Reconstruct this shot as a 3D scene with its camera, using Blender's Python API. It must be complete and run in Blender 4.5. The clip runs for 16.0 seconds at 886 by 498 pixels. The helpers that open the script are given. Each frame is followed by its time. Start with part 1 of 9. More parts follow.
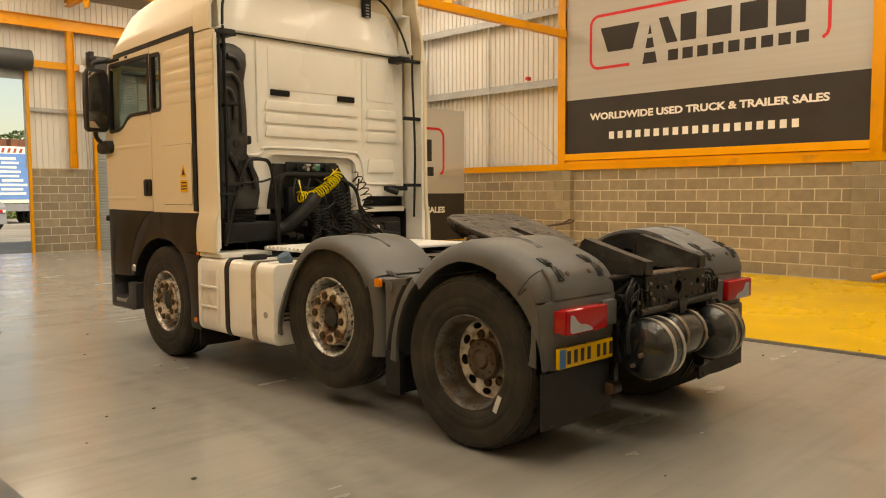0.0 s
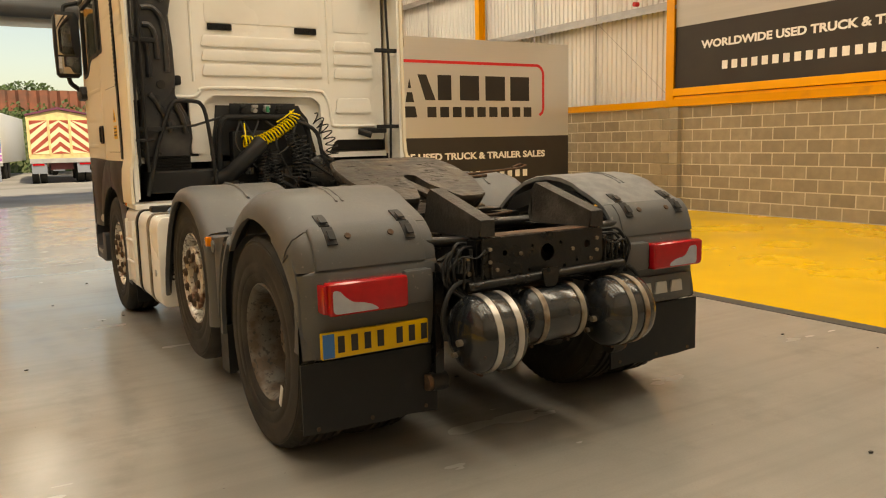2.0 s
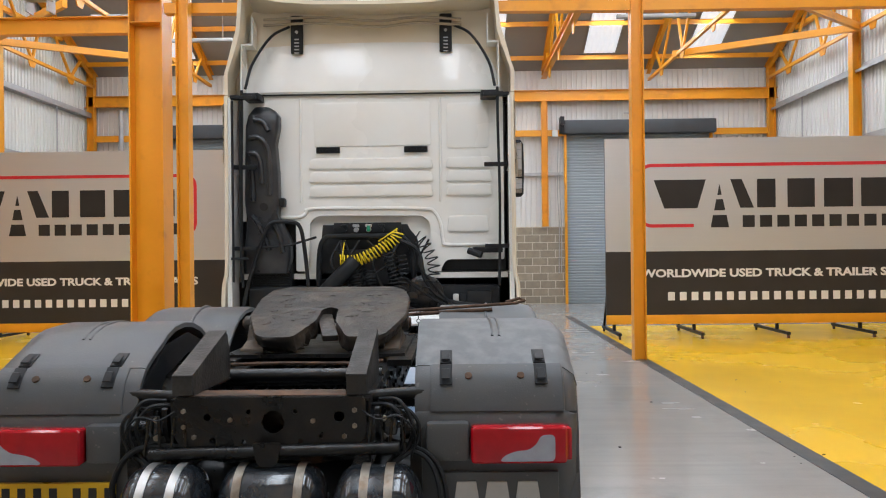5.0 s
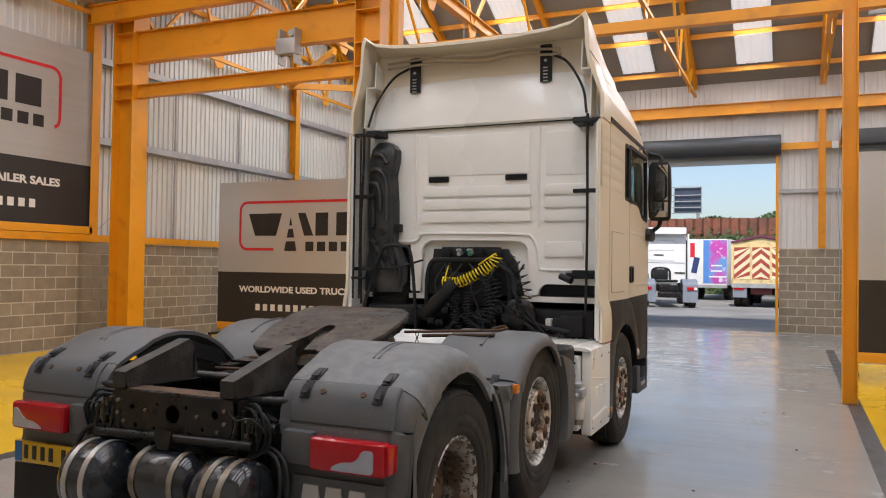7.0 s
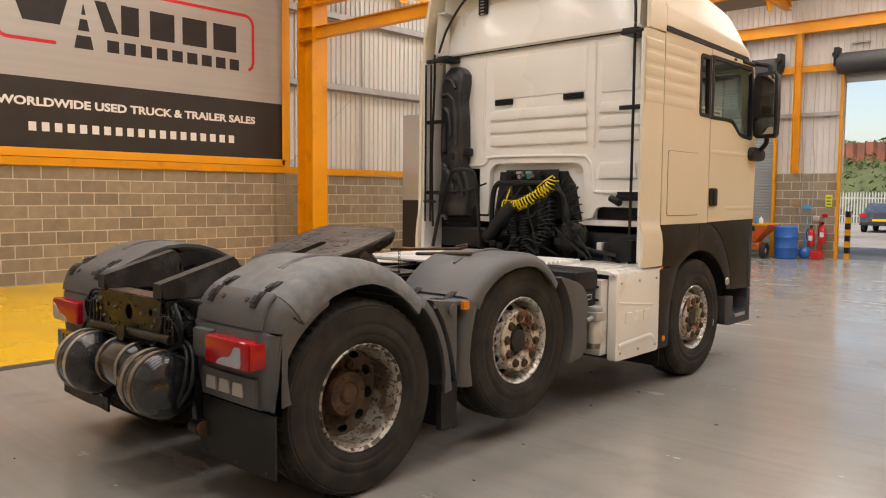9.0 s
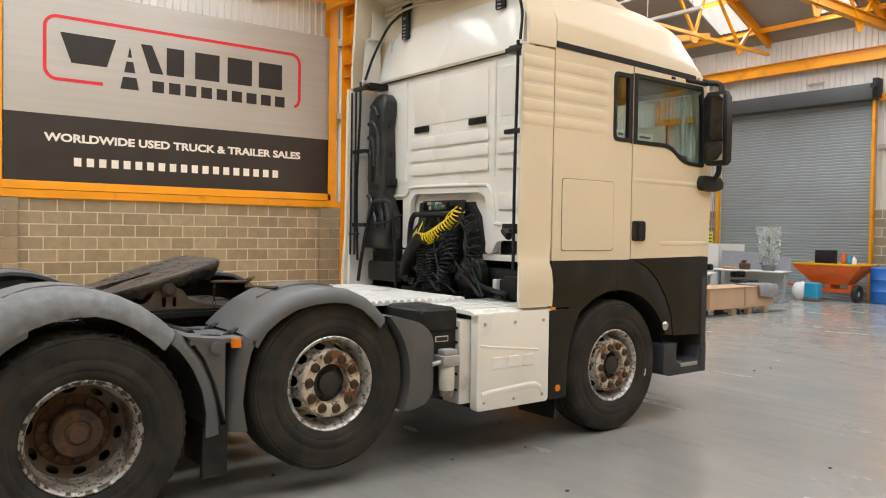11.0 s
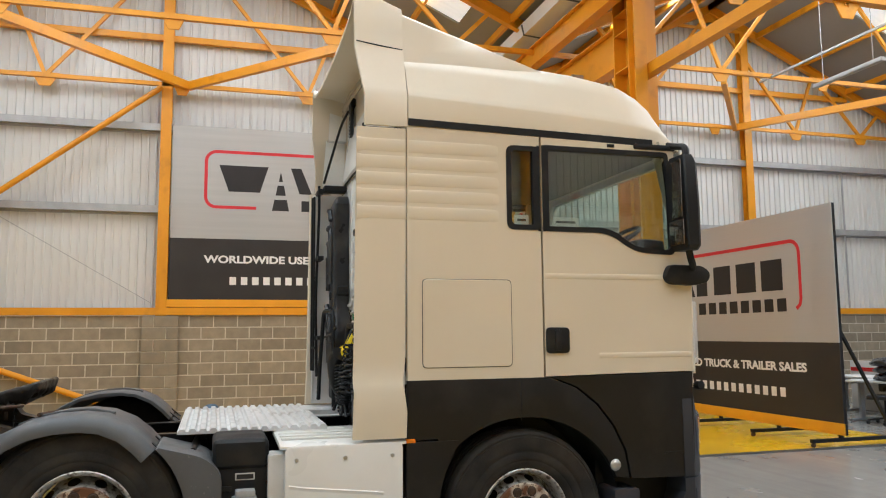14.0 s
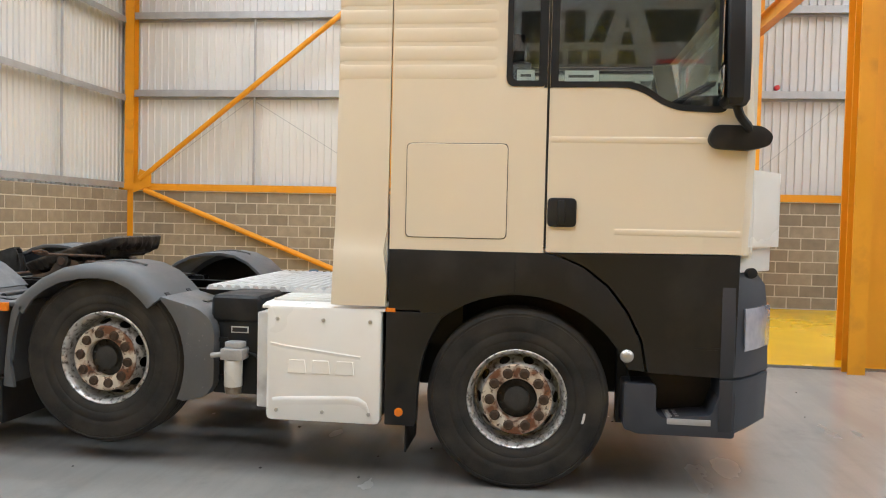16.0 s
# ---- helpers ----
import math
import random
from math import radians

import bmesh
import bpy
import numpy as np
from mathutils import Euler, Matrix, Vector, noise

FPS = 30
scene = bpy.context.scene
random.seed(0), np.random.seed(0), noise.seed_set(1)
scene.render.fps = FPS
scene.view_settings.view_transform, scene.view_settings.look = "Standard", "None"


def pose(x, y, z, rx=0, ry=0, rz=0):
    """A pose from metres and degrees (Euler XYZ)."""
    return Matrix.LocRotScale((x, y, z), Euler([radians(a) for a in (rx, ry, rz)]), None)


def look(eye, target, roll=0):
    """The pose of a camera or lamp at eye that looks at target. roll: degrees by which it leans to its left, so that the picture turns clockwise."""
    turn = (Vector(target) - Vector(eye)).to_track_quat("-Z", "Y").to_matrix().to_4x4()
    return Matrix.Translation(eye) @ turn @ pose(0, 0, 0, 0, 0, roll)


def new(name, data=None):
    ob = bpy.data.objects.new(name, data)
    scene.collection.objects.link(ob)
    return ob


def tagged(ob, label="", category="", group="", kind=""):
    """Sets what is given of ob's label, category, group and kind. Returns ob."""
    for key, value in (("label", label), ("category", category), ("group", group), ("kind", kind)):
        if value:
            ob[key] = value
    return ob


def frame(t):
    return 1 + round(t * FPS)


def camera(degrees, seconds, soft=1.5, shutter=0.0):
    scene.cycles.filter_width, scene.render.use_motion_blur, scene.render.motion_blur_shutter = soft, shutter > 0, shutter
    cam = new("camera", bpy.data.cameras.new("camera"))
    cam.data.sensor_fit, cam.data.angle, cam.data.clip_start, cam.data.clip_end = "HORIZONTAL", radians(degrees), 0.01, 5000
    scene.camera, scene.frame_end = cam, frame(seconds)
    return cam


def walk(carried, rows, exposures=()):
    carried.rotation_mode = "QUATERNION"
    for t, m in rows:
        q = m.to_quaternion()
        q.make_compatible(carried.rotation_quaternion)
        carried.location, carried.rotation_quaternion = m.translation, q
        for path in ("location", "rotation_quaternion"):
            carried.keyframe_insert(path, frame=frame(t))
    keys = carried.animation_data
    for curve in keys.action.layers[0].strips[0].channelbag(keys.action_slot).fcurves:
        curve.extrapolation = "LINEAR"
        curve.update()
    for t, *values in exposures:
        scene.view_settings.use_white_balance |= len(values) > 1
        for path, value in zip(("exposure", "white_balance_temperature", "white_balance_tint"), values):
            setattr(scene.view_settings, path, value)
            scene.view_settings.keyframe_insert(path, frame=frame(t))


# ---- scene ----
cam = camera(59.2, 16.0, soft=1.1)
EXPOSURES = [(0, 0.26, 9700, 8), (2.2, 0.33, 9200, 8), (3.0, 0.48, 7000, 8), (3.4, 0.70, 5350, 2), (3.7, 0.66, 5500, 4), (4.2, 0.60, 5600, 6), (6.3, 0.08, 6050, 11), (8.0, 0.11, 6400, 14), (10.4, 0.58, 7800, 11), (11.0, 0.55, 6200, 6), (12, 0.37, 5850, 4), (13, 0.21, 5800, 4), (14.5, 0.21, 5800, 4), (15.5, 0.53, 5800, 7), (16, 0.62, 5750, 5)]
PATH = [
    (0, (-4.54, -3.198, 1.547), (-3.139, -1.777, 1.405), -0.3),
    (0.5, (-4.022, -3.374, 1.518), (-2.701, -1.884, 1.329), -0.5),
    (1, (-3.479, -3.477, 1.504), (-2.24, -1.923, 1.273), -0.9),
    (1.5, (-2.922, -3.594, 1.495), (-1.776, -1.975, 1.233), -1.1),
    (2, (-2.374, -3.67, 1.496), (-1.345, -1.978, 1.22), -1.3),
    (2.5, (-1.833, -3.722, 1.513), (-0.949, -1.948, 1.244), -1.3),
    (3, (-1.308, -3.765, 1.524), (-0.595, -1.911, 1.286), -1.1),
    (3.5, (-0.806, -3.714, 1.549), (-0.277, -1.794, 1.365), -1.0),
    (4, (-0.305, -3.716, 1.564), (0.038, -1.749, 1.45), -1.0),
    (6.5, (2.237, -3.676, 1.656), (1.618, -1.776, 1.74), 0.6),
    (7, (2.718, -3.605, 1.67), (1.897, -1.782, 1.715), 0.8),
    (7.5, (3.191, -3.538, 1.654), (2.194, -1.805, 1.64), 0.7),
    (8, (3.563, -3.335, 1.643), (2.421, -1.694, 1.566), 0.4),
    (10.5, (5.157, -1.474, 1.588), (3.62, -0.197, 1.493), 1.1),
    (11, (5.34, -0.944, 1.601), (3.753, 0.273, 1.552), 0.9),
    (11.5, (5.451, -0.429, 1.618), (3.813, 0.718, 1.624), 0.7),
    (12, (5.609, 0.086, 1.633), (3.915, 1.147, 1.702), 0.5),
    (12.5, (5.693, 0.584, 1.647), (3.94, 1.538, 1.78), 0.1),
    (13, (5.778, 1.074, 1.656), (3.972, 1.912, 1.847), -0.1),
    (13.5, (5.853, 1.567, 1.656), (3.995, 2.275, 1.877), -0.3),
    (14, (5.878, 2.086, 1.668), (3.97, 2.645, 1.883), -0.5),
    (14.5, (5.952, 2.592, 1.653), (3.998, 2.981, 1.823), -0.4),
    (15, (5.917, 3.086, 1.635), (3.929, 3.284, 1.727), 0.1),
    (15.5, (5.868, 3.601, 1.603), (3.868, 3.586, 1.609), 0.8),
    (16, (5.72, 4.076, 1.557), (3.736, 3.834, 1.484), 1.3),
]
walk(cam, [(t, look(eye, target, roll)) for t, eye, target, roll in PATH],
     exposures=EXPOSURES)

# ---- world, sun and skylight lamps ----
world = bpy.data.worlds.new("world")
scene.world = world
world.use_nodes = True
wn = world.node_tree
sky = wn.nodes.new("ShaderNodeTexSky")
sky.sky_type, sky.sun_disc = "NISHITA", False
sky.sun_elevation, sky.sun_rotation = radians(52), radians(170)
sky.dust_density, sky.air_density, sky.ozone_density = 2.0, 1.0, 0.3
wn.links.new(sky.outputs[0], wn.nodes["Background"].inputs[0])
wn.nodes["Background"].inputs[1].default_value = 0.15
sun = new("sun", bpy.data.lights.new("sun", "SUN"))
sun.data.energy, sun.data.angle, sun.data.color = 3.8, radians(0.5), (1, 0.95, 0.86)
sun.matrix_world = look((3, -20, 30), (0, 5, 0))

# the roof has two pitched spans that meet in a valley over the middle portal
SLOPE, EAVE_Y, BACK_Y, VALLEY_Y, EAVE_Z = 0.455, 19.6, -4.9, 7.66, 6.95
RIDGES = ((VALLEY_Y + EAVE_Y) / 2, (VALLEY_Y + BACK_Y) / 2)
ROOFLIGHTS = (-7.2, -4.3, -1.33, 1.73, 4.95, 7.9)
# each slope by its ridge, its foot and the stretch that the rooflights take
SLOPES = ((RIDGES[0], EAVE_Y, 14.3, 18.85), (RIDGES[0], VALLEY_Y, 13.0, 8.75), (RIDGES[1], VALLEY_Y, 2.0, 6.4), (RIDGES[1], BACK_Y, 0.75, -3.7))


def roof_z(y):
    half = (EAVE_Y - VALLEY_Y) / 2 if y > VALLEY_Y else (VALLEY_Y - BACK_Y) / 2
    return EAVE_Z + (half - abs(y - RIDGES[0 if y > VALLEY_Y else 1])) * SLOPE


for sx in ROOFLIGHTS:
    for ridge, foot, ya, yb in SLOPES:
        lamp = new("skylight_lamp", bpy.data.lights.new("skylight_lamp", "AREA"))
        lamp.data.shape, lamp.data.size, lamp.data.size_y = "RECTANGLE", 0.9, abs(yb - ya) * 1.098
        lamp.data.energy, lamp.data.color = 116 if ridge > VALLEY_Y else 110, (0.97, 0.99, 1.0)
        ym = (ya + yb) / 2
        lamp.matrix_world = pose(sx, ym, roof_z(ym) - 0.05, math.degrees(math.atan(-SLOPE if foot > ridge else SLOPE)))


# ---- materials ----
def mat(name, col, rough=0.5, metal=0.0, var=0.12, scale=3.0, bump=0.0, bscale=80.0, dirt=None, dirt_at=0.55, dirt_soft=0.12,
        dirt_scale=4.0, coat=0.0, rvar=0.1, pieces=0.0, stretch=(1, 1, 1), trans=0.0, specks=None, speck_at=0.68, speck_scale=60.0):
    """A surface with grain and large-scale variation; dirt is a second colour that comes through in patches."""
    m = bpy.data.materials.new(name)
    m.use_nodes = True
    nt = m.node_tree
    n, l = nt.nodes, nt.links
    b = n["Principled BSDF"]
    geo = n.new("ShaderNodeNewGeometry")
    mp = n.new("ShaderNodeMapping")
    mp.inputs["Scale"].default_value = stretch
    l.new(geo.outputs["Position"], mp.inputs["Vector"])

    def noise_tex(sc, det=4.0):
        t = n.new("ShaderNodeTexNoise")
        t.inputs["Scale"].default_value, t.inputs["Detail"].default_value = sc, det
        l.new(mp.outputs[0], t.inputs["Vector"])
        return t.outputs["Fac"]

    def ramp(src, lo, hi, a, c):
        r = n.new("ShaderNodeMapRange")
        r.inputs["From Min"].default_value, r.inputs["From Max"].default_value = lo, hi
        r.inputs["To Min"].default_value, r.inputs["To Max"].default_value = a, c
        l.new(src, r.inputs["Value"])
        return r.outputs[0]

    def mix(fac, a, c, mode="MIX"):
        x = n.new("ShaderNodeMix")
        x.data_type, x.blend_type = "RGBA", mode
        for sock, v in ((x.inputs[0], fac), (x.inputs[6], a), (x.inputs[7], c)):
            if isinstance(v, (int, float)):
                sock.default_value = v
            elif isinstance(v, tuple):
                sock.default_value = (*v, 1)
            else:
                l.new(v, sock)
        return x.outputs[2]

    dark, light = tuple(c * (1 - var) for c in col), tuple(min(1, c * (1 + var)) for c in col)
    big = noise_tex(scale)
    out = mix(ramp(big, 0.3, 0.7, 0, 1), dark, light)
    fine = noise_tex(scale * 17, 3)
    out = mix(ramp(fine, 0.35, 0.65, 0, 0.5 * min(1, var * 4)), out, tuple(c * (1 - var * 1.3) for c in col))
    if pieces:
        oi = n.new("ShaderNodeObjectInfo")
        add = n.new("ShaderNodeMath")
        add.operation = "ADD"
        l.new(oi.outputs["Random"], add.inputs[0])
        l.new(geo.outputs["Random Per Island"], add.inputs[1])
        fr = n.new("ShaderNodeMath")
        fr.operation = "FRACT"
        l.new(add.outputs[0], fr.inputs[0])
        out = mix(ramp(fr.outputs[0], 0, 1, 0, pieces), out, tuple(c * 0.35 for c in col))
    r_out = ramp(big, 0.3, 0.7, max(0.02, rough - rvar), min(1, rough + rvar))
    if dirt:
        f = ramp(noise_tex(dirt_scale, 6), dirt_at - dirt_soft, dirt_at + dirt_soft, 0, 1)
        out = mix(f, out, dirt)
    if specks:
        out = mix(ramp(noise_tex(speck_scale, 5), speck_at - 0.03, speck_at + 0.03, 0, 0.85), out, specks)
    l.new(out, b.inputs["Base Color"])
    l.new(r_out, b.inputs["Roughness"])
    b.inputs["Metallic"].default_value = metal
    b.inputs["Coat Weight"].default_value = coat
    if max(col) < 0.07 and rough > 0.34:
        b.inputs["Specular IOR Level"].default_value = 0.28
    if trans:
        b.inputs["Transmission Weight"].default_value = trans
        b.inputs["IOR"].default_value = 1.1
    if bump:
        bn = n.new("ShaderNodeBump")
        bn.inputs["Strength"].default_value, bn.inputs["Distance"].default_value = bump, 0.01
        l.new(noise_tex(bscale, 4), bn.inputs["Height"])
        l.new(bn.outputs[0], b.inputs["Normal"])
    return m


M_ORANGE = mat("orange_steel_paint", (0.73, 0.305, 0.004), 0.40, var=0.08, scale=1.2, bump=0.05, dirt=(0.46, 0.18, 0.01), dirt_at=0.70, dirt_scale=2.5)
M_RAIL = mat("galvanised_rail", (0.42, 0.42, 0.42), 0.5, 0.4, var=0.15, scale=4)
M_CLAD = mat("white_cladding", (0.66, 0.65, 0.625), 0.5, var=0.05, scale=0.6, bump=0.03, dirt=(0.52, 0.49, 0.44), dirt_at=0.68, dirt_scale=0.8, stretch=(1, 1, 0.25))
M_ROOF = mat("roof_lining", (0.27, 0.26, 0.245), 0.8, var=0.08, scale=0.7, dirt=(0.23, 0.22, 0.205), dirt_at=0.62, dirt_scale=0.6)
M_BRICK = mat("concrete_block", (0.33, 0.275, 0.20), 0.9, var=0.16, scale=6, bump=0.5, bscale=70, pieces=0.42)
M_MORTAR = mat("mortar", (0.54, 0.48, 0.38), 0.95, var=0.12, scale=8, bump=0.4, bscale=90)


def floor_mat(name, col):
    """Painted concrete: soft large tone, fine grime, long scuffs two ways, tyre arcs and small chips."""
    m = bpy.data.materials.new(name)
    m.use_nodes = True
    nt = m.node_tree
    n, l = nt.nodes, nt.links
    b = n["Principled BSDF"]
    geo = n.new("ShaderNodeNewGeometry")

    def tex(scale, detail=4.0, stretch=(1, 1, 1), turn=0.0, rough=0.55):
        mp = n.new("ShaderNodeMapping")
        mp.inputs["Rotation"].default_value = (0, 0, radians(turn))
        mp.inputs["Scale"].default_value = stretch
        l.new(geo.outputs["Position"], mp.inputs["Vector"])
        t = n.new("ShaderNodeTexNoise")
        t.inputs["Scale"].default_value, t.inputs["Detail"].default_value, t.inputs["Roughness"].default_value = scale, detail, rough
        l.new(mp.outputs[0], t.inputs["Vector"])
        return t.outputs["Fac"]

    def rng(src, lo, hi, a, c):
        r = n.new("ShaderNodeMapRange")
        r.inputs["From Min"].default_value, r.inputs["From Max"].default_value = lo, hi
        r.inputs["To Min"].default_value, r.inputs["To Max"].default_value = a, c
        l.new(src, r.inputs["Value"])
        return r.outputs[0]

    def op(kind, a, c):
        x = n.new("ShaderNodeMath")
        x.operation = kind
        for sock, v in ((x.inputs[0], a), (x.inputs[1], c)):
            if isinstance(v, (int, float)):
                sock.default_value = v
            else:
                l.new(v, sock)
        return x.outputs[0]

    def over(fac, base, c):
        x = n.new("ShaderNodeMix")
        x.data_type = "RGBA"
        l.new(fac, x.inputs[0])
        for sock, v in ((x.inputs[6], base), (x.inputs[7], c)):
            if isinstance(v, tuple):
                sock.default_value = (*v, 1)
            else:
                l.new(v, sock)
        return x.outputs[2]

    def sh(k):
        return tuple(c * k for c in col)

    out = over(rng(tex(0.45, 3), 0.3, 0.7, 0, 1), sh(0.92), sh(1.07))
    out = over(rng(tex(1.7, 6, rough=0.6), 0.42, 0.72, 0, 0.38), out, sh(0.74))
    out = over(rng(tex(90, 3), 0.4, 0.7, 0, 0.16), out, sh(0.7))
    # long drag marks, mostly along the way that vehicles take
    for sc, st, turn, lo, k, amount in ((7, (0.035, 1, 1), 88, 0.50, 0.76, 0.34), (11, (0.03, 1, 1), 80, 0.52, 0.76, 0.24), (2.6, (0.09, 1, 1), 97, 0.52, 0.80, 0.34), (6, (0.06, 1, 1), 18, 0.55, 0.82, 0.22)):
        out = over(rng(tex(sc, 3, st, turn), lo, lo + 0.16, 0, amount), out, sh(k))
    # tyre arcs
    grime = rng(tex(5, 5), 0.40, 0.66, 0, 0.55)
    for cx, cy, r in ((-9, 2, 7.4), (-9, 2, 7.13), (-1, -12, 8.6), (-1, -12, 8.32), (9.5, 6, 5.6), (9.5, 6, 5.34), (3, 20, 11.2), (14, 12, 9.0), (-6, -9, 7.9), (-6, -9, 7.62)):
        d = n.new("ShaderNodeVectorMath")
        d.operation = "DISTANCE"
        fl = n.new("ShaderNodeVectorMath")
        fl.operation = "MULTIPLY"
        fl.inputs[1].default_value = (1, 1, 0)
        l.new(geo.outputs["Position"], fl.inputs[0])
        l.new(fl.outputs[0], d.inputs[0])
        d.inputs[1].default_value = (cx, cy, 0)
        band = rng(op("ABSOLUTE", op("SUBTRACT", d.outputs["Value"], r), 0), 0.03, 0.12, 0.7, 0)
        out = over(op("MULTIPLY", band, grime), out, sh(0.55))
    # oil and rubber stains under the parking place
    out = over(op("MULTIPLY", rng(tex(1.1, 6, rough=0.7), 0.52, 0.68, 0, 0.5), rng(tex(7, 5), 0.35, 0.6, 0.3, 1)), out, sh(0.6))
    out = over(rng(tex(26, 2), 0.75, 0.77, 0, 0.6), out, sh(0.45))
    l.new(out, b.inputs["Base Color"])
    rr = op("ADD", rng(tex(1.1, 4), 0.35, 0.65, 0.11, 0.22), rng(tex(4, 3, (0.08, 1, 1), 86), 0.35, 0.7, 0.0, 0.09))
    l.new(rr, b.inputs["Roughness"])
    bn = n.new("ShaderNodeBump")
    bn.inputs["Strength"].default_value, bn.inputs["Distance"].default_value = 0.008, 0.01
    l.new(tex(3, 2, (0.3, 1, 1), 86), bn.inputs["Height"])
    l.new(bn.outputs[0], b.inputs["Normal"])
    return m


M_FLOOR = floor_mat("grey_floor_paint", (0.29, 0.278, 0.258))
M_YELLOW = mat("yellow_floor_paint", (0.74, 0.44, 0.006), 0.25, var=0.05, scale=0.6, bump=0.03, bscale=9, rvar=0.08)
M_LINE = mat("dark_floor_line", (0.065, 0.065, 0.065), 0.4, var=0.2, scale=3)
M_SHUTTER = mat("grey_shutter", (0.30, 0.335, 0.35), 0.45, 0.2, var=0.06, scale=1)
M_DARKBOX = mat("dark_grey_housing", (0.06, 0.065, 0.07), 0.5, 0.2)
M_SILVER = mat("brushed_silver_print", (0.58, 0.59, 0.60), 0.32, 0.4, var=0.012, scale=9, stretch=(0.12, 0.12, 6), rvar=0.01)
M_VINYL = mat("silver_grey_vinyl", (0.44, 0.435, 0.42), 0.40, 0.2, var=0.05, scale=1.0, stretch=(0.3, 0.3, 10))
M_CHARCOAL = mat("charcoal_print", (0.040, 0.036, 0.034), 0.42, var=0.1, scale=2)
M_INK = mat("dark_ink", (0.03, 0.028, 0.028), 0.45)
M_RED = mat("red_print", (0.62, 0.02, 0.03), 0.45, var=0.06)
M_WHITEINK = mat("white_ink", (0.8, 0.79, 0.77), 0.5, var=0.04)
M_BANNERSTRIP = mat("orange_strip", (0.82, 0.36, 0.01), 0.4, var=0.05)
M_BLACKSTEEL = mat("black_steel", (0.02, 0.02, 0.022), 0.45, 0.3)
M_ASPHALT = mat("yard_concrete", (0.30, 0.29, 0.27), 0.9, var=0.15, scale=0.4, bump=0.2, dirt=(0.18, 0.17, 0.16), dirt_scale=0.3)


def glass_mat(name, tint, rough=0.0):
    m = bpy.data.materials.new(name)
    m.use_nodes = True
    nt = m.node_tree
    nt.nodes.remove(nt.nodes["Principled BSDF"])
    tr = nt.nodes.new("ShaderNodeBsdfTransparent")
    tr.inputs[0].default_value = (*tint, 1)
    gl = nt.nodes.new("ShaderNodeBsdfGlossy")
    gl.inputs["Roughness"].default_value = 0.01
    lw = nt.nodes.new("ShaderNodeLayerWeight")
    pw = nt.nodes.new("ShaderNodeMath")
    pw.operation, pw.inputs[1].default_value = "POWER", 5.0
    nt.links.new(lw.outputs["Facing"], pw.inputs[0])
    fr = nt.nodes.new("ShaderNodeMath")
    fr.operation, fr.inputs[1].default_value, fr.inputs[2].default_value = "MULTIPLY_ADD", 0.9, 0.085
    nt.links.new(pw.outputs[0], fr.inputs[0])
    mx = nt.nodes.new("ShaderNodeMixShader")
    nt.links.new(fr.outputs[0], mx.inputs[0])
    nt.links.new(tr.outputs[0], mx.inputs[1])
    nt.links.new(gl.outputs[0], mx.inputs[2])
    nt.links.new(mx.outputs[0], nt.nodes["Material Output"].inputs["Surface"])
    return m


M_WHITE = mat("white_cab_paint", (0.82, 0.81, 0.77), 0.28, var=0.025, scale=0.9, coat=0.3, dirt=(0.72, 0.69, 0.62), dirt_at=0.70, dirt_soft=0.25, dirt_scale=1.6, rvar=0.03)
M_CREAM = mat("cream_side_paint", (0.74, 0.66, 0.52), 0.36, var=0.03, scale=0.8, coat=0.12, bump=0.012, bscale=2.2, dirt=(0.68, 0.60, 0.46), dirt_at=0.7, dirt_soft=0.25, dirt_scale=1.3, rvar=0.03, stretch=(1, 1, 0.5))
# cab paint browned to carry the shade of the hollow under the spoiler
M_SHELLSHADE = mat("shaded_shell_underside", (0.44, 0.38, 0.29), 0.6, var=0.1, scale=3, dirt=(0.34, 0.30, 0.23), dirt_at=0.6)
M_GUARD = mat("mudguard_plastic", (0.084, 0.088, 0.094), 0.48, var=0.12, scale=3, bump=0.12, bscale=160, dirt=(0.095, 0.092, 0.087), dirt_at=0.6, dirt_soft=0.2, dirt_scale=5, specks=(0.16, 0.155, 0.15), speck_at=0.7, speck_scale=50)
M_GUARDPALE = mat("sun_bleached_mudguard", (0.118, 0.122, 0.128), 0.55, var=0.14, scale=7, bump=0.12, bscale=160, dirt=(0.185, 0.188, 0.186), dirt_at=0.58, dirt_soft=0.16, dirt_scale=14)
M_DARKPANEL = mat("dark_lower_panel", (0.015, 0.0145, 0.014), 0.40, var=0.1, scale=2, bump=0.06, bscale=200, rvar=0.07, dirt=(0.030, 0.028, 0.026), dirt_at=0.62, dirt_scale=3)
M_BUMPER = mat("bumper_plastic", (0.046, 0.049, 0.058), 0.5, var=0.08, scale=2, bump=0.08, bscale=200)
M_TYRE = mat("tyre_rubber", (0.022, 0.0205, 0.019), 0.75, var=0.3, scale=6, bump=0.15, bscale=120, dirt=(0.050, 0.043, 0.034), dirt_at=0.56, dirt_soft=0.18, dirt_scale=5)
M_RIM = mat("worn_silver_rim", (0.60, 0.59, 0.565), 0.34, 0.55, var=0.2, scale=9, bump=0.15, bscale=70, dirt=(0.10, 0.085, 0.07), dirt_at=0.57, dirt_soft=0.09, dirt_scale=34)
M_DISC = mat("silver_wheel_disc", (0.66, 0.64, 0.60), 0.4, 0.4, var=0.15, scale=9, bump=0.15, bscale=70, dirt=(0.16, 0.12, 0.085), dirt_at=0.58, dirt_soft=0.12, dirt_scale=14)
M_LIP = mat("worn_bright_lip", (0.48, 0.45, 0.41), 0.42, 0.5, var=0.25, scale=20, dirt=(0.07, 0.05, 0.035), dirt_at=0.50, dirt_soft=0.04, dirt_scale=30)
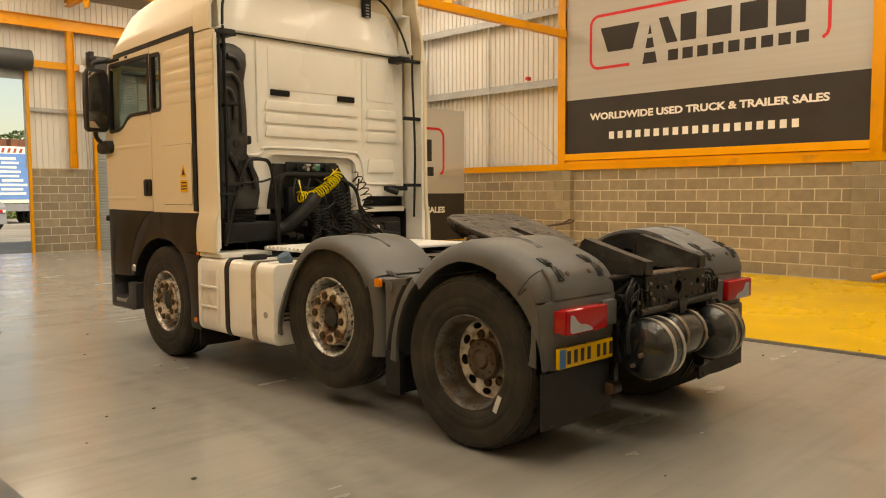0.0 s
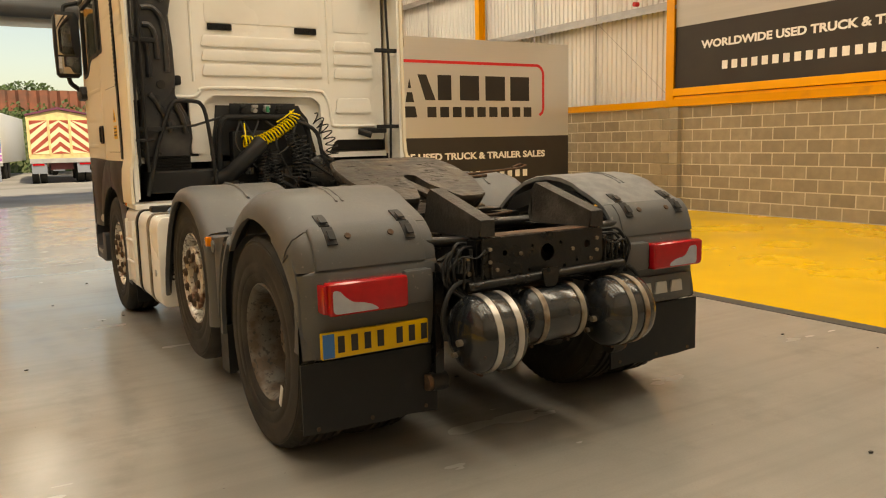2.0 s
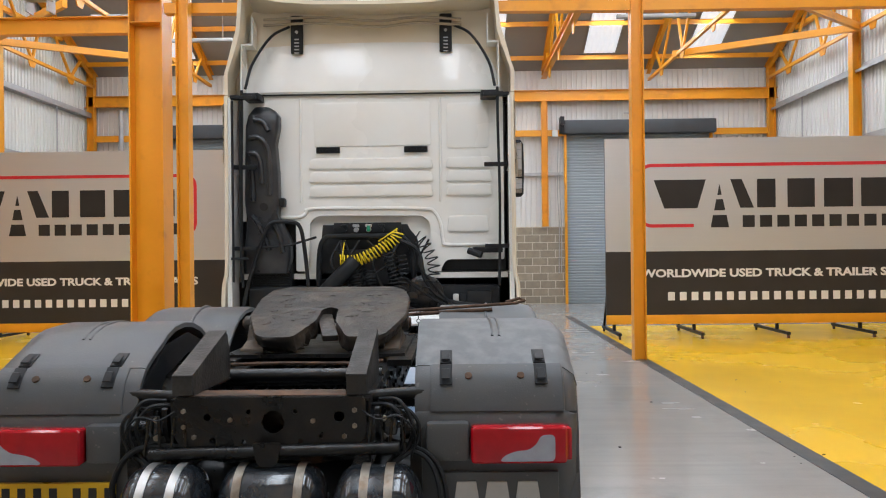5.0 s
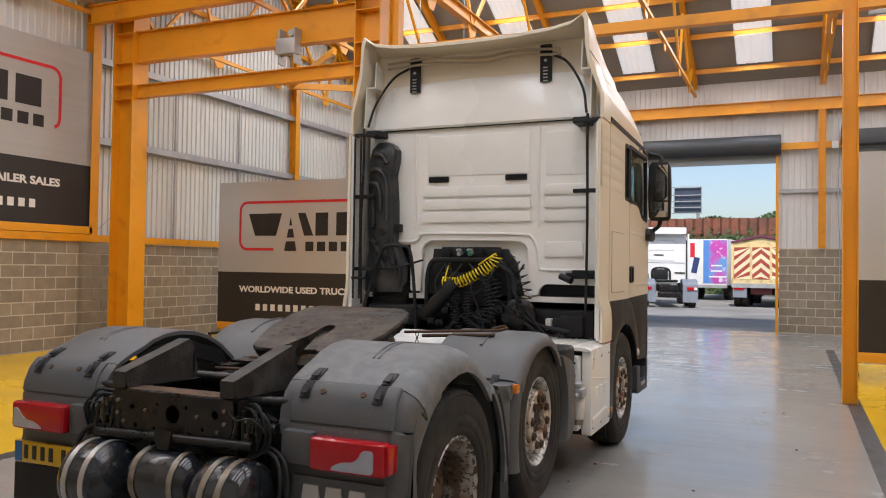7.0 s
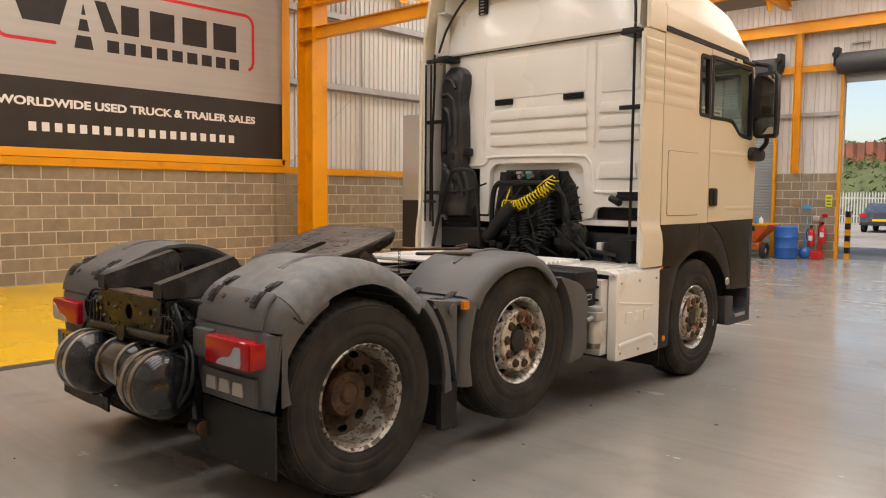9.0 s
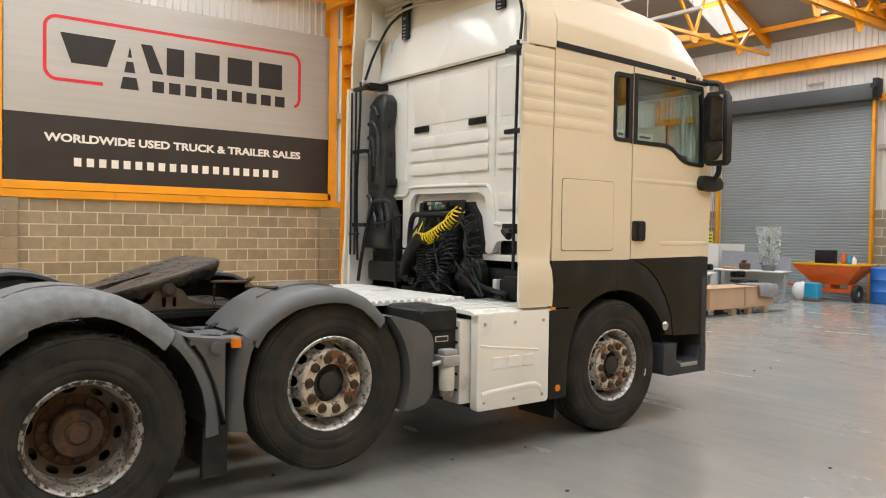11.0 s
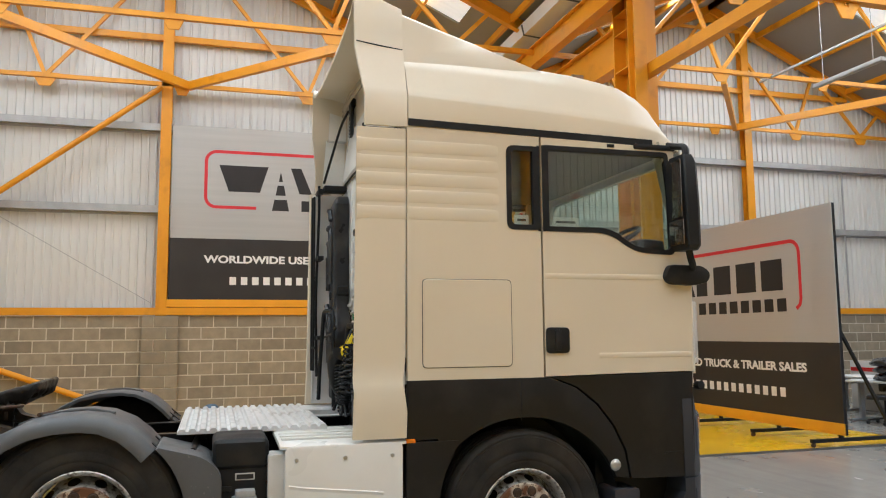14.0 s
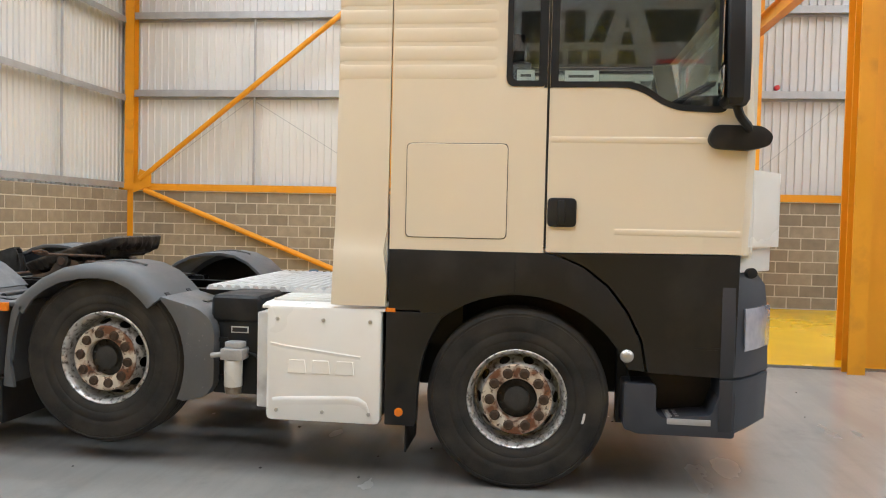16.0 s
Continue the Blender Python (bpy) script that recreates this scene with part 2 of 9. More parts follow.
M_HUB = mat("dusty_dark_hub", (0.05, 0.047, 0.043), 0.6, 0.2, var=0.3, scale=12, bump=0.2)
M_RAMP = mat("dusty_dark_ramp", (0.034, 0.031, 0.028), 0.5, var=0.25, scale=5, bump=0.3, bscale=60, dirt=(0.09, 0.085, 0.078), dirt_at=0.6, dirt_soft=0.12, dirt_scale=6)
M_BARREL = mat("flaking_grimy_barrel", (0.15, 0.148, 0.14), 0.5, 0.25, var=0.25, scale=8, bump=0.25, bscale=50, dirt=(0.075, 0.052, 0.035), dirt_at=0.50, dirt_soft=0.09, dirt_scale=8, specks=(0.03, 0.027, 0.025), speck_at=0.60, speck_scale=45)
M_BARRELPALE = mat("flaking_silver_barrel", (0.44, 0.41, 0.36), 0.48, 0.3, var=0.2, scale=8, bump=0.25, bscale=50, dirt=(0.14, 0.10, 0.07), dirt_at=0.50, dirt_soft=0.08, dirt_scale=8, specks=(0.03, 0.027, 0.025), speck_at=0.58, speck_scale=45)
M_RIMDARK = mat("grimy_drive_rim", (0.13, 0.10, 0.075), 0.55, 0.3, var=0.3, scale=9, bump=0.2, bscale=60, dirt=(0.075, 0.048, 0.03), dirt_at=0.5, dirt_soft=0.1, dirt_scale=9)
M_RINGRUST = mat("cream_ring_with_rust", (0.66, 0.59, 0.48), 0.5, 0.1, var=0.12, scale=10, bump=0.25, bscale=60, dirt=(0.17, 0.07, 0.03), dirt_at=0.51, dirt_soft=0.07, dirt_scale=10, specks=(0.06, 0.03, 0.018), speck_at=0.60, speck_scale=40)
M_RUST = mat("brown_rust", (0.115, 0.062, 0.034), 0.85, 0.1, var=0.35, scale=14, bump=0.4, bscale=60, dirt=(0.045, 0.03, 0.02), dirt_at=0.55, dirt_scale=12)
M_PEDESTAL = mat("brown_pedestal_paint", (0.12, 0.085, 0.055), 0.65, 0.1, var=0.25, scale=10, bump=0.3, bscale=60, dirt=(0.05, 0.04, 0.03), dirt_at=0.56, dirt_scale=8)
M_NUT = mat("rusty_nut", (0.075, 0.045, 0.026), 0.65, 0.2, var=0.3, scale=30)
M_BLACK = mat("black_plastic", (0.014, 0.0145, 0.016), 0.5, var=0.2, scale=6, bump=0.06, bscale=150, dirt=(0.030, 0.028, 0.025), dirt_at=0.66, dirt_scale=6)
M_STACK = mat("charcoal_moulding", (0.018, 0.019, 0.022), 0.33, var=0.15, scale=5, bump=0.05, bscale=150, dirt=(0.055, 0.053, 0.05), dirt_at=0.62, dirt_scale=5)
M_FRAME = mat("black_chassis_paint", (0.010, 0.010, 0.0105), 0.32, 0.2, var=0.3, scale=6, bump=0.2, bscale=70, dirt=(0.036, 0.024, 0.016), dirt_at=0.64, dirt_soft=0.12, dirt_scale=7)
M_GREASE = mat("dry_black_grease", (0.034, 0.029, 0.025), 0.42, var=0.4, scale=9, bump=1.0, bscale=16, dirt=(0.080, 0.062, 0.046), dirt_at=0.55, dirt_soft=0.12, dirt_scale=6)
M_TANKBLACK = mat("gloss_black_tank", (0.018, 0.021, 0.025), 0.2, 0.1, var=0.2, scale=5, coat=0.5, dirt=(0.06, 0.05, 0.04), dirt_at=0.66, dirt_scale=6)
M_STRAP = mat("bright_steel_strap", (0.55, 0.54, 0.52), 0.38, 0.8, var=0.12, scale=20)
M_STRAPRUST = mat("tarnished_strap", (0.33, 0.29, 0.24), 0.5, 0.7, var=0.25, scale=18, dirt=(0.14, 0.09, 0.05), dirt_at=0.6, dirt_scale=14)
M_REDLENS = mat("red_lamp_lens", (0.42, 0.006, 0.014), 0.12, var=0.12, scale=20, coat=0.2)
M_CLEARLENS = mat("clear_lamp_lens", (0.36, 0.37, 0.43), 0.16, var=0.1, scale=20, coat=0.6)
M_AMBER = mat("amber_lens", (0.75, 0.20, 0.01), 0.2, var=0.08, scale=30, coat=0.5)
M_PLATE = mat("yellow_number_plate", (0.66, 0.40, 0.008), 0.35, var=0.04)
M_PLATEBLUE = mat("blue_plate_strip", (0.02, 0.13, 0.36), 0.4)
M_BADGE = mat("silver_badge", (0.52, 0.51, 0.49), 0.4, 0.4, var=0.1)
M_YELLOWHOSE = mat("yellow_coil_hose", (0.86, 0.66, 0.01), 0.35, var=0.06)
M_ALU = mat("ribbed_aluminium", (0.74, 0.74, 0.73), 0.45, 0.25, var=0.1, scale=6, dirt=(0.45, 0.43, 0.40), dirt_at=0.66, dirt_scale=5)
M_BLUECAP = mat("blue_cap", (0.10, 0.16, 0.24), 0.5)
M_STICKER = mat("amber_sticker", (0.78, 0.42, 0.02), 0.4)
M_BOWL = mat("filter_bowl", (0.62, 0.60, 0.54), 0.35, var=0.06)
M_LABEL = mat("pale_label", (0.6, 0.6, 0.58), 0.5)
M_TRIM = mat("grey_cab_lining", (0.075, 0.073, 0.07), 0.8, var=0.1, scale=5)
M_GLASS = glass_mat("tinted_glass", (0.84, 0.90, 0.87))
M_MIRROR = mat("mirror_glass", (0.5, 0.5, 0.5), 0.03, 1.0, var=0.0, rvar=0.0)
M_LEAF = mat("bank_leaves", (0.075, 0.13, 0.035), 0.7, var=0.4, scale=2.5, pieces=0.5)
M_SOIL = mat("bank_soil", (0.09, 0.11, 0.045), 0.95, var=0.3, scale=1.5, bump=0.5)
M_PILE = mat("rust_red_piling", (0.24, 0.085, 0.05), 0.8, var=0.2, scale=1.2, dirt=(0.13, 0.06, 0.04), dirt_scale=1.0)
M_YWHITE = mat("yard_white_paint", (0.78, 0.78, 0.77), 0.4, var=0.04)
M_YCREAM = mat("tipper_cream", (0.72, 0.56, 0.27), 0.5, var=0.08, dirt=(0.45, 0.36, 0.2), dirt_at=0.62)
M_CHEVRED = mat("chevron_red", (0.34, 0.06, 0.04), 0.5, var=0.1)
M_CHEVPALE = mat("chevron_pale", (0.78, 0.68, 0.44), 0.5, var=0.06)
M_PLUM = mat("plum_sheet", (0.14, 0.03, 0.07), 0.6)
M_PINK = mat("pink_print", (0.55, 0.08, 0.42), 0.4, var=0.2, scale=0.8, dirt=(0.14, 0.30, 0.62), dirt_at=0.54, dirt_soft=0.08, dirt_scale=1.1, specks=(0.75, 0.7, 0.75), speck_at=0.60, speck_scale=2.5)
M_BLUE = mat("blue_print", (0.10, 0.25, 0.62), 0.4, var=0.08)
M_YGREY = mat("yard_grey_plastic", (0.20, 0.22, 0.26), 0.6, var=0.08)
M_SIGNBLUE = mat("dark_sign_panel", (0.035, 0.05, 0.085), 0.5)
M_DARKRED = mat("dark_red_steel", (0.16, 0.035, 0.035), 0.6)
M_CARRED = mat("dark_car_paint", (0.05, 0.06, 0.08), 0.25, coat=0.5)
M_NAVY = mat("navy_print", (0.03, 0.05, 0.15), 0.5)
M_CARD = mat("cardboard", (0.46, 0.30, 0.185), 0.85, var=0.08, scale=3, bump=0.05)
M_PALLET = mat("pallet_wood", (0.30, 0.21, 0.13), 0.85, var=0.2, scale=8)
M_CLOTH = mat("grey_blanket", (0.24, 0.22, 0.22), 0.95, var=0.15, scale=8, bump=0.4, bscale=60)
M_DESK = mat("white_desk_top", (0.66, 0.65, 0.63), 0.45, var=0.04)
M_GREYLEG = mat("silver_desk_leg", (0.42, 0.43, 0.45), 0.4, 0.4)
M_SCREEN = mat("grey_fabric_screen", (0.30, 0.30, 0.33), 0.9, var=0.08, scale=20)
M_HOPPER = mat("orange_hopper", (0.72, 0.13, 0.015), 0.4, var=0.08, scale=4, dirt=(0.35, 0.1, 0.03), dirt_at=0.66)
M_BLUEBARREL = mat("blue_barrel", (0.02, 0.12, 0.42), 0.4, var=0.08)
M_CYAN = mat("cyan_plastic", (0.03, 0.30, 0.50), 0.4)
M_BAG = mat("black_sack", (0.03, 0.03, 0.035), 0.3, var=0.2, scale=10, bump=0.5, bscale=22)
M_POT = mat("grey_pot", (0.12, 0.12, 0.13), 0.6)
M_FILM = mat("plastic_film", (0.75, 0.78, 0.76), 0.25, var=0.1, scale=12, trans=0.75)
M_REDEXT = mat("extinguisher_red", (0.55, 0.015, 0.015), 0.3, coat=0.4)
M_NOTICE = mat("yellow_notice", (0.70, 0.75, 0.05), 0.5)
M_BOILER = mat("cream_boiler", (0.60, 0.60, 0.57), 0.5, var=0.05)
M_GREEN = mat("plant_leaf", (0.06, 0.13, 0.03), 0.5, var=0.3, pieces=0.5)
M_WOOD = mat("broom_wood", (0.36, 0.22, 0.10), 0.6)
M_CRUMB = mat("dark_crumb", (0.05, 0.045, 0.04), 0.9)


# ---- mesh helpers ----
def bx(bm, x0, x1, y0, y1, z0, z1, bev=0.0, seg=2, rot=None):
    m = Matrix.Translation(((x0 + x1) / 2, (y0 + y1) / 2, (z0 + z1) / 2))
    if rot is not None:
        m = m @ rot
    g = bmesh.ops.create_cube(bm, size=1, matrix=m @ Matrix.Diagonal((abs(x1 - x0), abs(y1 - y0), abs(z1 - z0), 1)))
    if bev:
        es = list({e for v in g["verts"] for e in v.link_edges})
        bmesh.ops.bevel(bm, geom=es, offset=bev, segments=seg, profile=0.6, affect="EDGES", clamp_overlap=True)
    return bm


def along(p0, p1):
    p0, p1 = Vector(p0), Vector(p1)
    return Matrix.Translation((p0 + p1) / 2) @ (p1 - p0).to_track_quat("Z", "Y").to_matrix().to_4x4(), (p1 - p0).length


def cyl(bm, p0, p1, r, seg=14, r2=None, bev=0.0):
    m, d = along(p0, p1)
    g = bmesh.ops.create_cone(bm, cap_ends=True, segments=seg, radius1=r, radius2=r if r2 is None else r2, depth=d, matrix=m)
    if bev:
        es = [e for e in {e for v in g["verts"] for e in v.link_edges} if any(len(f.verts) > 4 for f in e.link_faces)]
        bmesh.ops.bevel(bm, geom=es, offset=bev, segments=2, profile=0.6, affect="EDGES", clamp_overlap=True)
    return bm


def beam(bm, p0, p1, w, h, bev=0.0):
    """A straight bar between two points: w across, h in height."""
    p0, p1 = Vector(p0), Vector(p1)
    d = (p1 - p0).normalized()
    side = d.cross(Vector((0, 0, 1)))
    side = side.normalized() if side.length > 1e-4 else Vector((1, 0, 0))
    up = side.cross(d).normalized()
    r = Matrix((side, d, up)).transposed().to_4x4()
    m = Matrix.Translation((p0 + p1) / 2) @ r @ Matrix.Diagonal((w, (p1 - p0).length, h, 1))
    g = bmesh.ops.create_cube(bm, size=1, matrix=m)
    if bev:
        es = list({e for v in g["verts"] for e in v.link_edges})
        bmesh.ops.bevel(bm, geom=es, offset=bev, segments=1, affect="EDGES", clamp_overlap=True)
    return bm


def ibeam(bm, p0, p1, w, h, t=0.014):
    """An I section: two flanges and a web."""
    p0, p1 = Vector(p0), Vector(p1)
    d = (p1 - p0).normalized()
    side = d.cross(Vector((0, 0, 1)))
    side = side.normalized() if side.length > 1e-4 else Vector((1, 0, 0))
    up = side.cross(d).normalized()
    o = up * (h / 2 - t / 2)
    beam(bm, p0 + o, p1 + o, w, t)
    beam(bm, p0 - o, p1 - o, w, t)
    beam(bm, p0, p1, t, h - 2 * t)
    return bm


def column(bm, x, y, z0, z1, w, d, t=0.016, across="x"):
    """An upright H section; its flanges face along the axis named."""
    if across == "x":
        for s in (-1, 1):
            bx(bm, x + s * (w / 2 - t / 2) - t / 2, x + s * (w / 2 - t / 2) + t / 2, y - d / 2, y + d / 2, z0, z1)
        bx(bm, x - w / 2 + t, x + w / 2 - t, y - t / 2, y + t / 2, z0, z1)
    else:
        for s in (-1, 1):
            bx(bm, x - w / 2, x + w / 2, y + s * (d / 2 - t / 2) - t / 2, y + s * (d / 2 - t / 2) + t / 2, z0, z1)
        bx(bm, x - t / 2, x + t / 2, y - d / 2 + t, y + d / 2 - t, z0, z1)
    return bm


def tube(bm, pts, r, seg=8, closed=False):
    """A round bar swept along points."""
    pts = [Vector(p) for p in pts]
    rings = []
    ref = None
    for i, p in enumerate(pts):
        a = pts[i - 1] if i else (pts[-1] if closed else pts[0])
        b = pts[i + 1] if i < len(pts) - 1 else (pts[0] if closed else pts[-1])
        d = (b - a).normalized()
        if ref is None:
            ref = d.orthogonal().normalized()
        ref = (ref - d * ref.dot(d)).normalized()
        q = d.cross(ref)
        rings.append([bm.verts.new(p + (ref * math.cos(k * math.tau / seg) + q * math.sin(k * math.tau / seg)) * r) for k in range(seg)])
    n = len(rings)
    for i in range(n if closed else n - 1):
        A, B = rings[i], rings[(i + 1) % n]
        for k in range(seg):
            bm.faces.new((A[k], A[(k + 1) % seg], B[(k + 1) % seg], B[k]))
    if not closed:
        bm.faces.new(rings[0][::-1])
        bm.faces.new(rings[-1])
    return bm


def smooth_path(pts, n=6):
    """Catmull-Rom through the points."""
    P = [Vector(p) for p in pts]
    P = [P[0] * 2 - P[1]] + P + [P[-1] * 2 - P[-2]]
    out = []
    for i in range(1, len(P) - 2):
        for k in range(n):
            t = k / n
            a, b, c, d = P[i - 1:i + 3]
            out.append(0.5 * ((2 * b) + (c - a) * t + (2 * a - 5 * b + 4 * c - d) * t * t + (3 * b - a - 3 * c + d) * t ** 3))
    out.append(P[-2])
    return out


def lathe(bm, profile, seg=40, axis="x", at=(0, 0, 0), flip=1):
    """Turns (radius, offset) pairs about an axis."""
    rings = []
    for r, h in profile:
        ring = []
        for k in range(seg):
            a = k * math.tau / seg
            c, s_ = math.cos(a) * r, math.sin(a) * r
            v = {"x": (h * flip, c, s_), "y": (c, h * flip, s_), "z": (c, s_, h * flip)}[axis]
            ring.append(bm.verts.new(Vector(v) + Vector(at)))
        rings.append(ring)
    for A, B in zip(rings, rings[1:]):
        for k in range(seg):
            bm.faces.new((A[k], A[(k + 1) % seg], B[(k + 1) % seg], B[k]))
    return bm


def prism(bm, pts, axis, a0, a1, holes=(), bev=0.0, seg=2):
    """A flat outline (with holes) pushed out along an axis from a0 to a1."""
    from mathutils.geometry import tessellate_polygon
    loops = [list(pts)] + [list(h) for h in holes]

    def place(p, a):
        u, v = p
        return {"x": (a, u, v), "y": (u, a, v), "z": (u, v, a)}[axis]

    tris = tessellate_polygon([[Vector((u, v, 0)) for u, v in lp] for lp in loops])
    flat = [p for lp in loops for p in lp]
    lo = [bm.verts.new(place(p, a0)) for p in flat]
    hi = [bm.verts.new(place(p, a1)) for p in flat]
    made = []
    if not holes:
        made += [bm.faces.new(lo), bm.faces.new(hi[::-1])]
    else:
        for tr in tris:
            made += [bm.faces.new([lo[i] for i in tr]), bm.faces.new([hi[i] for i in reversed(tr)])]
    base = 0
    for lp in loops:
        n = len(lp)
        for i in range(n):
            j = (i + 1) % n
            made.append(bm.faces.new((lo[base + i], lo[base + j], hi[base + j], hi[base + i])))
        base += n
    bmesh.ops.recalc_face_normals(bm, faces=made)
    if bev and not holes:
        es = [e for v in lo + hi for e in v.link_edges if (e.verts[0] in lo) == (e.verts[1] in lo)]
        bmesh.ops.bevel(bm, geom=list(set(es)), offset=bev, segments=seg, profile=0.6, affect="EDGES", clamp_overlap=True)
    return bm


def loft(bm, rings, closed=True, caps=True):
    rows = [[bm.verts.new(p) for p in ring] for ring in rings]
    made = []
    n = len(rows[0])
    for A, B in zip(rows, rows[1:]):
        for k in range(n if closed else n - 1):
            made.append(bm.faces.new((A[k], A[(k + 1) % n], B[(k + 1) % n], B[k])))
    if caps and closed:
        made += [bm.faces.new(rows[0][::-1]), bm.faces.new(rows[-1])]
    bmesh.ops.recalc_face_normals(bm, faces=made)
    return bm


def round_poly(pts, r, n=4):
    """Rounds the corners of a flat outline; r is one radius or one for each corner."""
    out = []
    m = len(pts)
    for i, p in enumerate(pts):
        p = Vector(p)
        a, b = Vector(pts[i - 1]), Vector(pts[(i + 1) % m])
        rr = r[i] if isinstance(r, (list, tuple)) else r
        if rr <= 0:
            out.append(tuple(p))
            continue
        u, v = a - p, b - p
        d = min(rr, u.length * 0.49, v.length * 0.49)
        s0, s1 = p + u.normalized() * d, p + v.normalized() * d
        for k in range(n + 1):
            t = k / n
            out.append(tuple(s0 * (1 - t) ** 2 + p * 2 * t * (1 - t) + s1 * t * t))
    return out


def rect(u0, u1, v0, v1):
    return [(u0, v0), (u1, v0), (u1, v1), (u0, v1)]


def shade(me, angle=35):
    for p in me.polygons:
        p.use_smooth = True
    bm = bmesh.new()
    bm.from_mesh(me)
    for e in bm.edges:
        if len(e.link_faces) == 2 and e.calc_face_angle(0) > radians(angle):
            e.smooth = False
    bm.to_mesh(me)
    bm.free()


def mesh_of(name, bm, material, smooth=True):
    me = bpy.data.meshes.new(name)
    bm.to_mesh(me)
    bm.free()
    for m in material if isinstance(material, (list, tuple)) else (material,):
        me.materials.append(m)
    if smooth:
        shade(me)
    return me


def part(name, bm, material, parent, label="", smooth=True, m=None):
    """One mesh under a thing or a part."""
    ob = new(name, bm if isinstance(bm, bpy.types.Mesh) else mesh_of(name, bm, material, smooth))
    ob.parent = parent
    if m is not None:
        ob.matrix_local = m
    return tagged(ob, label)


def thing(name, label, category="", group="", kind="", at=None):
    ob = new(name)
    ob.empty_display_size = 0.2
    if at is not None:
        ob.matrix_world = at
    return tagged(ob, label, category, group, kind)


def solid(name, bm, material, label, category="", group="", kind="", smooth=True, m=None):
    """A thing that is one mesh."""
    ob = new(name, mesh_of(name, bm, material, smooth))
    if m is not None:
        ob.matrix_world = m
    return tagged(ob, label, category, group, kind)


def letters(text, size, m, material, parent, name="lettering", bold=0.012, space=1.0, width=None, label=""):
    """Text in the built-in font as a thin mesh; m sets its place, the writing runs along local x."""
    cu = bpy.data.curves.new(name, "FONT")
    cu.body, cu.size, cu.offset, cu.extrude, cu.space_character = text, size, bold * size, 0.002, space
    cu.resolution_u = 3
    tmp = bpy.data.objects.new(name, cu)
    scene.collection.objects.link(tmp)
    dg = bpy.context.evaluated_depsgraph_get()
    me = bpy.data.meshes.new_from_object(tmp.evaluated_get(dg))
    bpy.data.objects.remove(tmp)
    if width:
        xs = [v.co.x for v in me.vertices]
        k = width / (max(xs) - min(xs))
        x0 = min(xs)
        for v in me.vertices:
            v.co.x = (v.co.x - x0) * k
    me.materials.clear()
    me.materials.append(material)
    ob = new(name, me)
    ob.parent = parent
    ob.matrix_local = m
    return tagged(ob, label)

# ---- the hall: floor, walls, roof ----
WX, FY, BY = 10.25, 19.6, -4.9
bm = bmesh.new()
bx(bm, -60, 60, -40, 300, -0.5, -0.006)
solid("ground", bm, M_ASPHALT, "pale worn concrete yard outside the hall", "ground", kind="structure")
bm = bmesh.new()
bx(bm, -WX, WX, BY, FY, -0.2, 0.0)
solid("floor", bm, M_FLOOR, "glossy grey painted concrete floor with scuffs", "floor", kind="structure")
for n_, (xa, xb, ya, yb) in enumerate(((3.5, 9.95, -1.6, 12.6), (-9.95, -3.5, -4.6, 12.3))):
    bm = bmesh.new()
    bx(bm, xa, xb, ya, yb, 0.0, 0.004)
    solid(f"floor_bay_{n_ + 1}", bm, M_YELLOW, "glossy yellow painted display bay on the floor", "floor", kind="structure")
for n_, (xa, xb, ya, yb) in enumerate(((3.34, 3.5, -1.6, 15), (-3.5, -3.34, -4.6, 15))):
    bm = bmesh.new()
    bx(bm, xa, xb, ya, yb, 0.0, 0.005)
    solid(f"floor_line_{n_ + 1}", bm, M_LINE, "dark grey painted line on the floor", "floor line", kind="structure")


def cladding(name, axis, at, u0, u1, z0, top, label, out=1, pitch=0.15):
    """Ribbed sheet standing on axis = at; top(u) gives its upper edge. Ribs stand towards the room (out)."""
    bm = bmesh.new()
    us = []
    u = u0
    while u < u1 - 1e-6:
        for du, d in ((0, 0.0), (0.086, 0.0), (0.096, 0.032), (0.126, 0.032), (0.136, 0.0)):
            if u + du < u1:
                us.append((u + du, d))
        u += pitch
    us.append((u1, 0.0))
    rows = []
    for uu, d in us:
        p = (at + out * d, uu) if axis == "x" else (uu, at + out * d)
        rows.append((bm.verts.new((*p, z0)), bm.verts.new((*p, top(uu)))))
    for a, b in zip(rows, rows[1:]):
        bm.faces.new((a[0], b[0], b[1], a[1]))
    # the outer skin gives the wall its thickness
    edge = [u0] + [v for v in sorted((*RIDGES, VALLEY_Y)) if axis == "x" and u0 < v < u1] + [u1]
    back = [(at - out * 0.12, v) if axis == "x" else (v, at - out * 0.12) for v in edge]
    for a, b, va, vb in zip(back, back[1:], edge, edge[1:]):
        bm.faces.new([bm.verts.new((*a, z0)), bm.verts.new((*b, z0)), bm.verts.new((*b, top(vb))), bm.verts.new((*a, top(va)))])
    return solid(name, bm, M_CLAD, label, "wall", kind="structure", smooth=False)


gable = lambda y: roof_z(y) + 0.02
for n_, sx in (("west", -1), ("east", 1)):
    cladding(f"wall_{n_}", "x", sx * WX, BY, FY, 2.05, gable, "white ribbed steel cladding above a block wall", -sx)

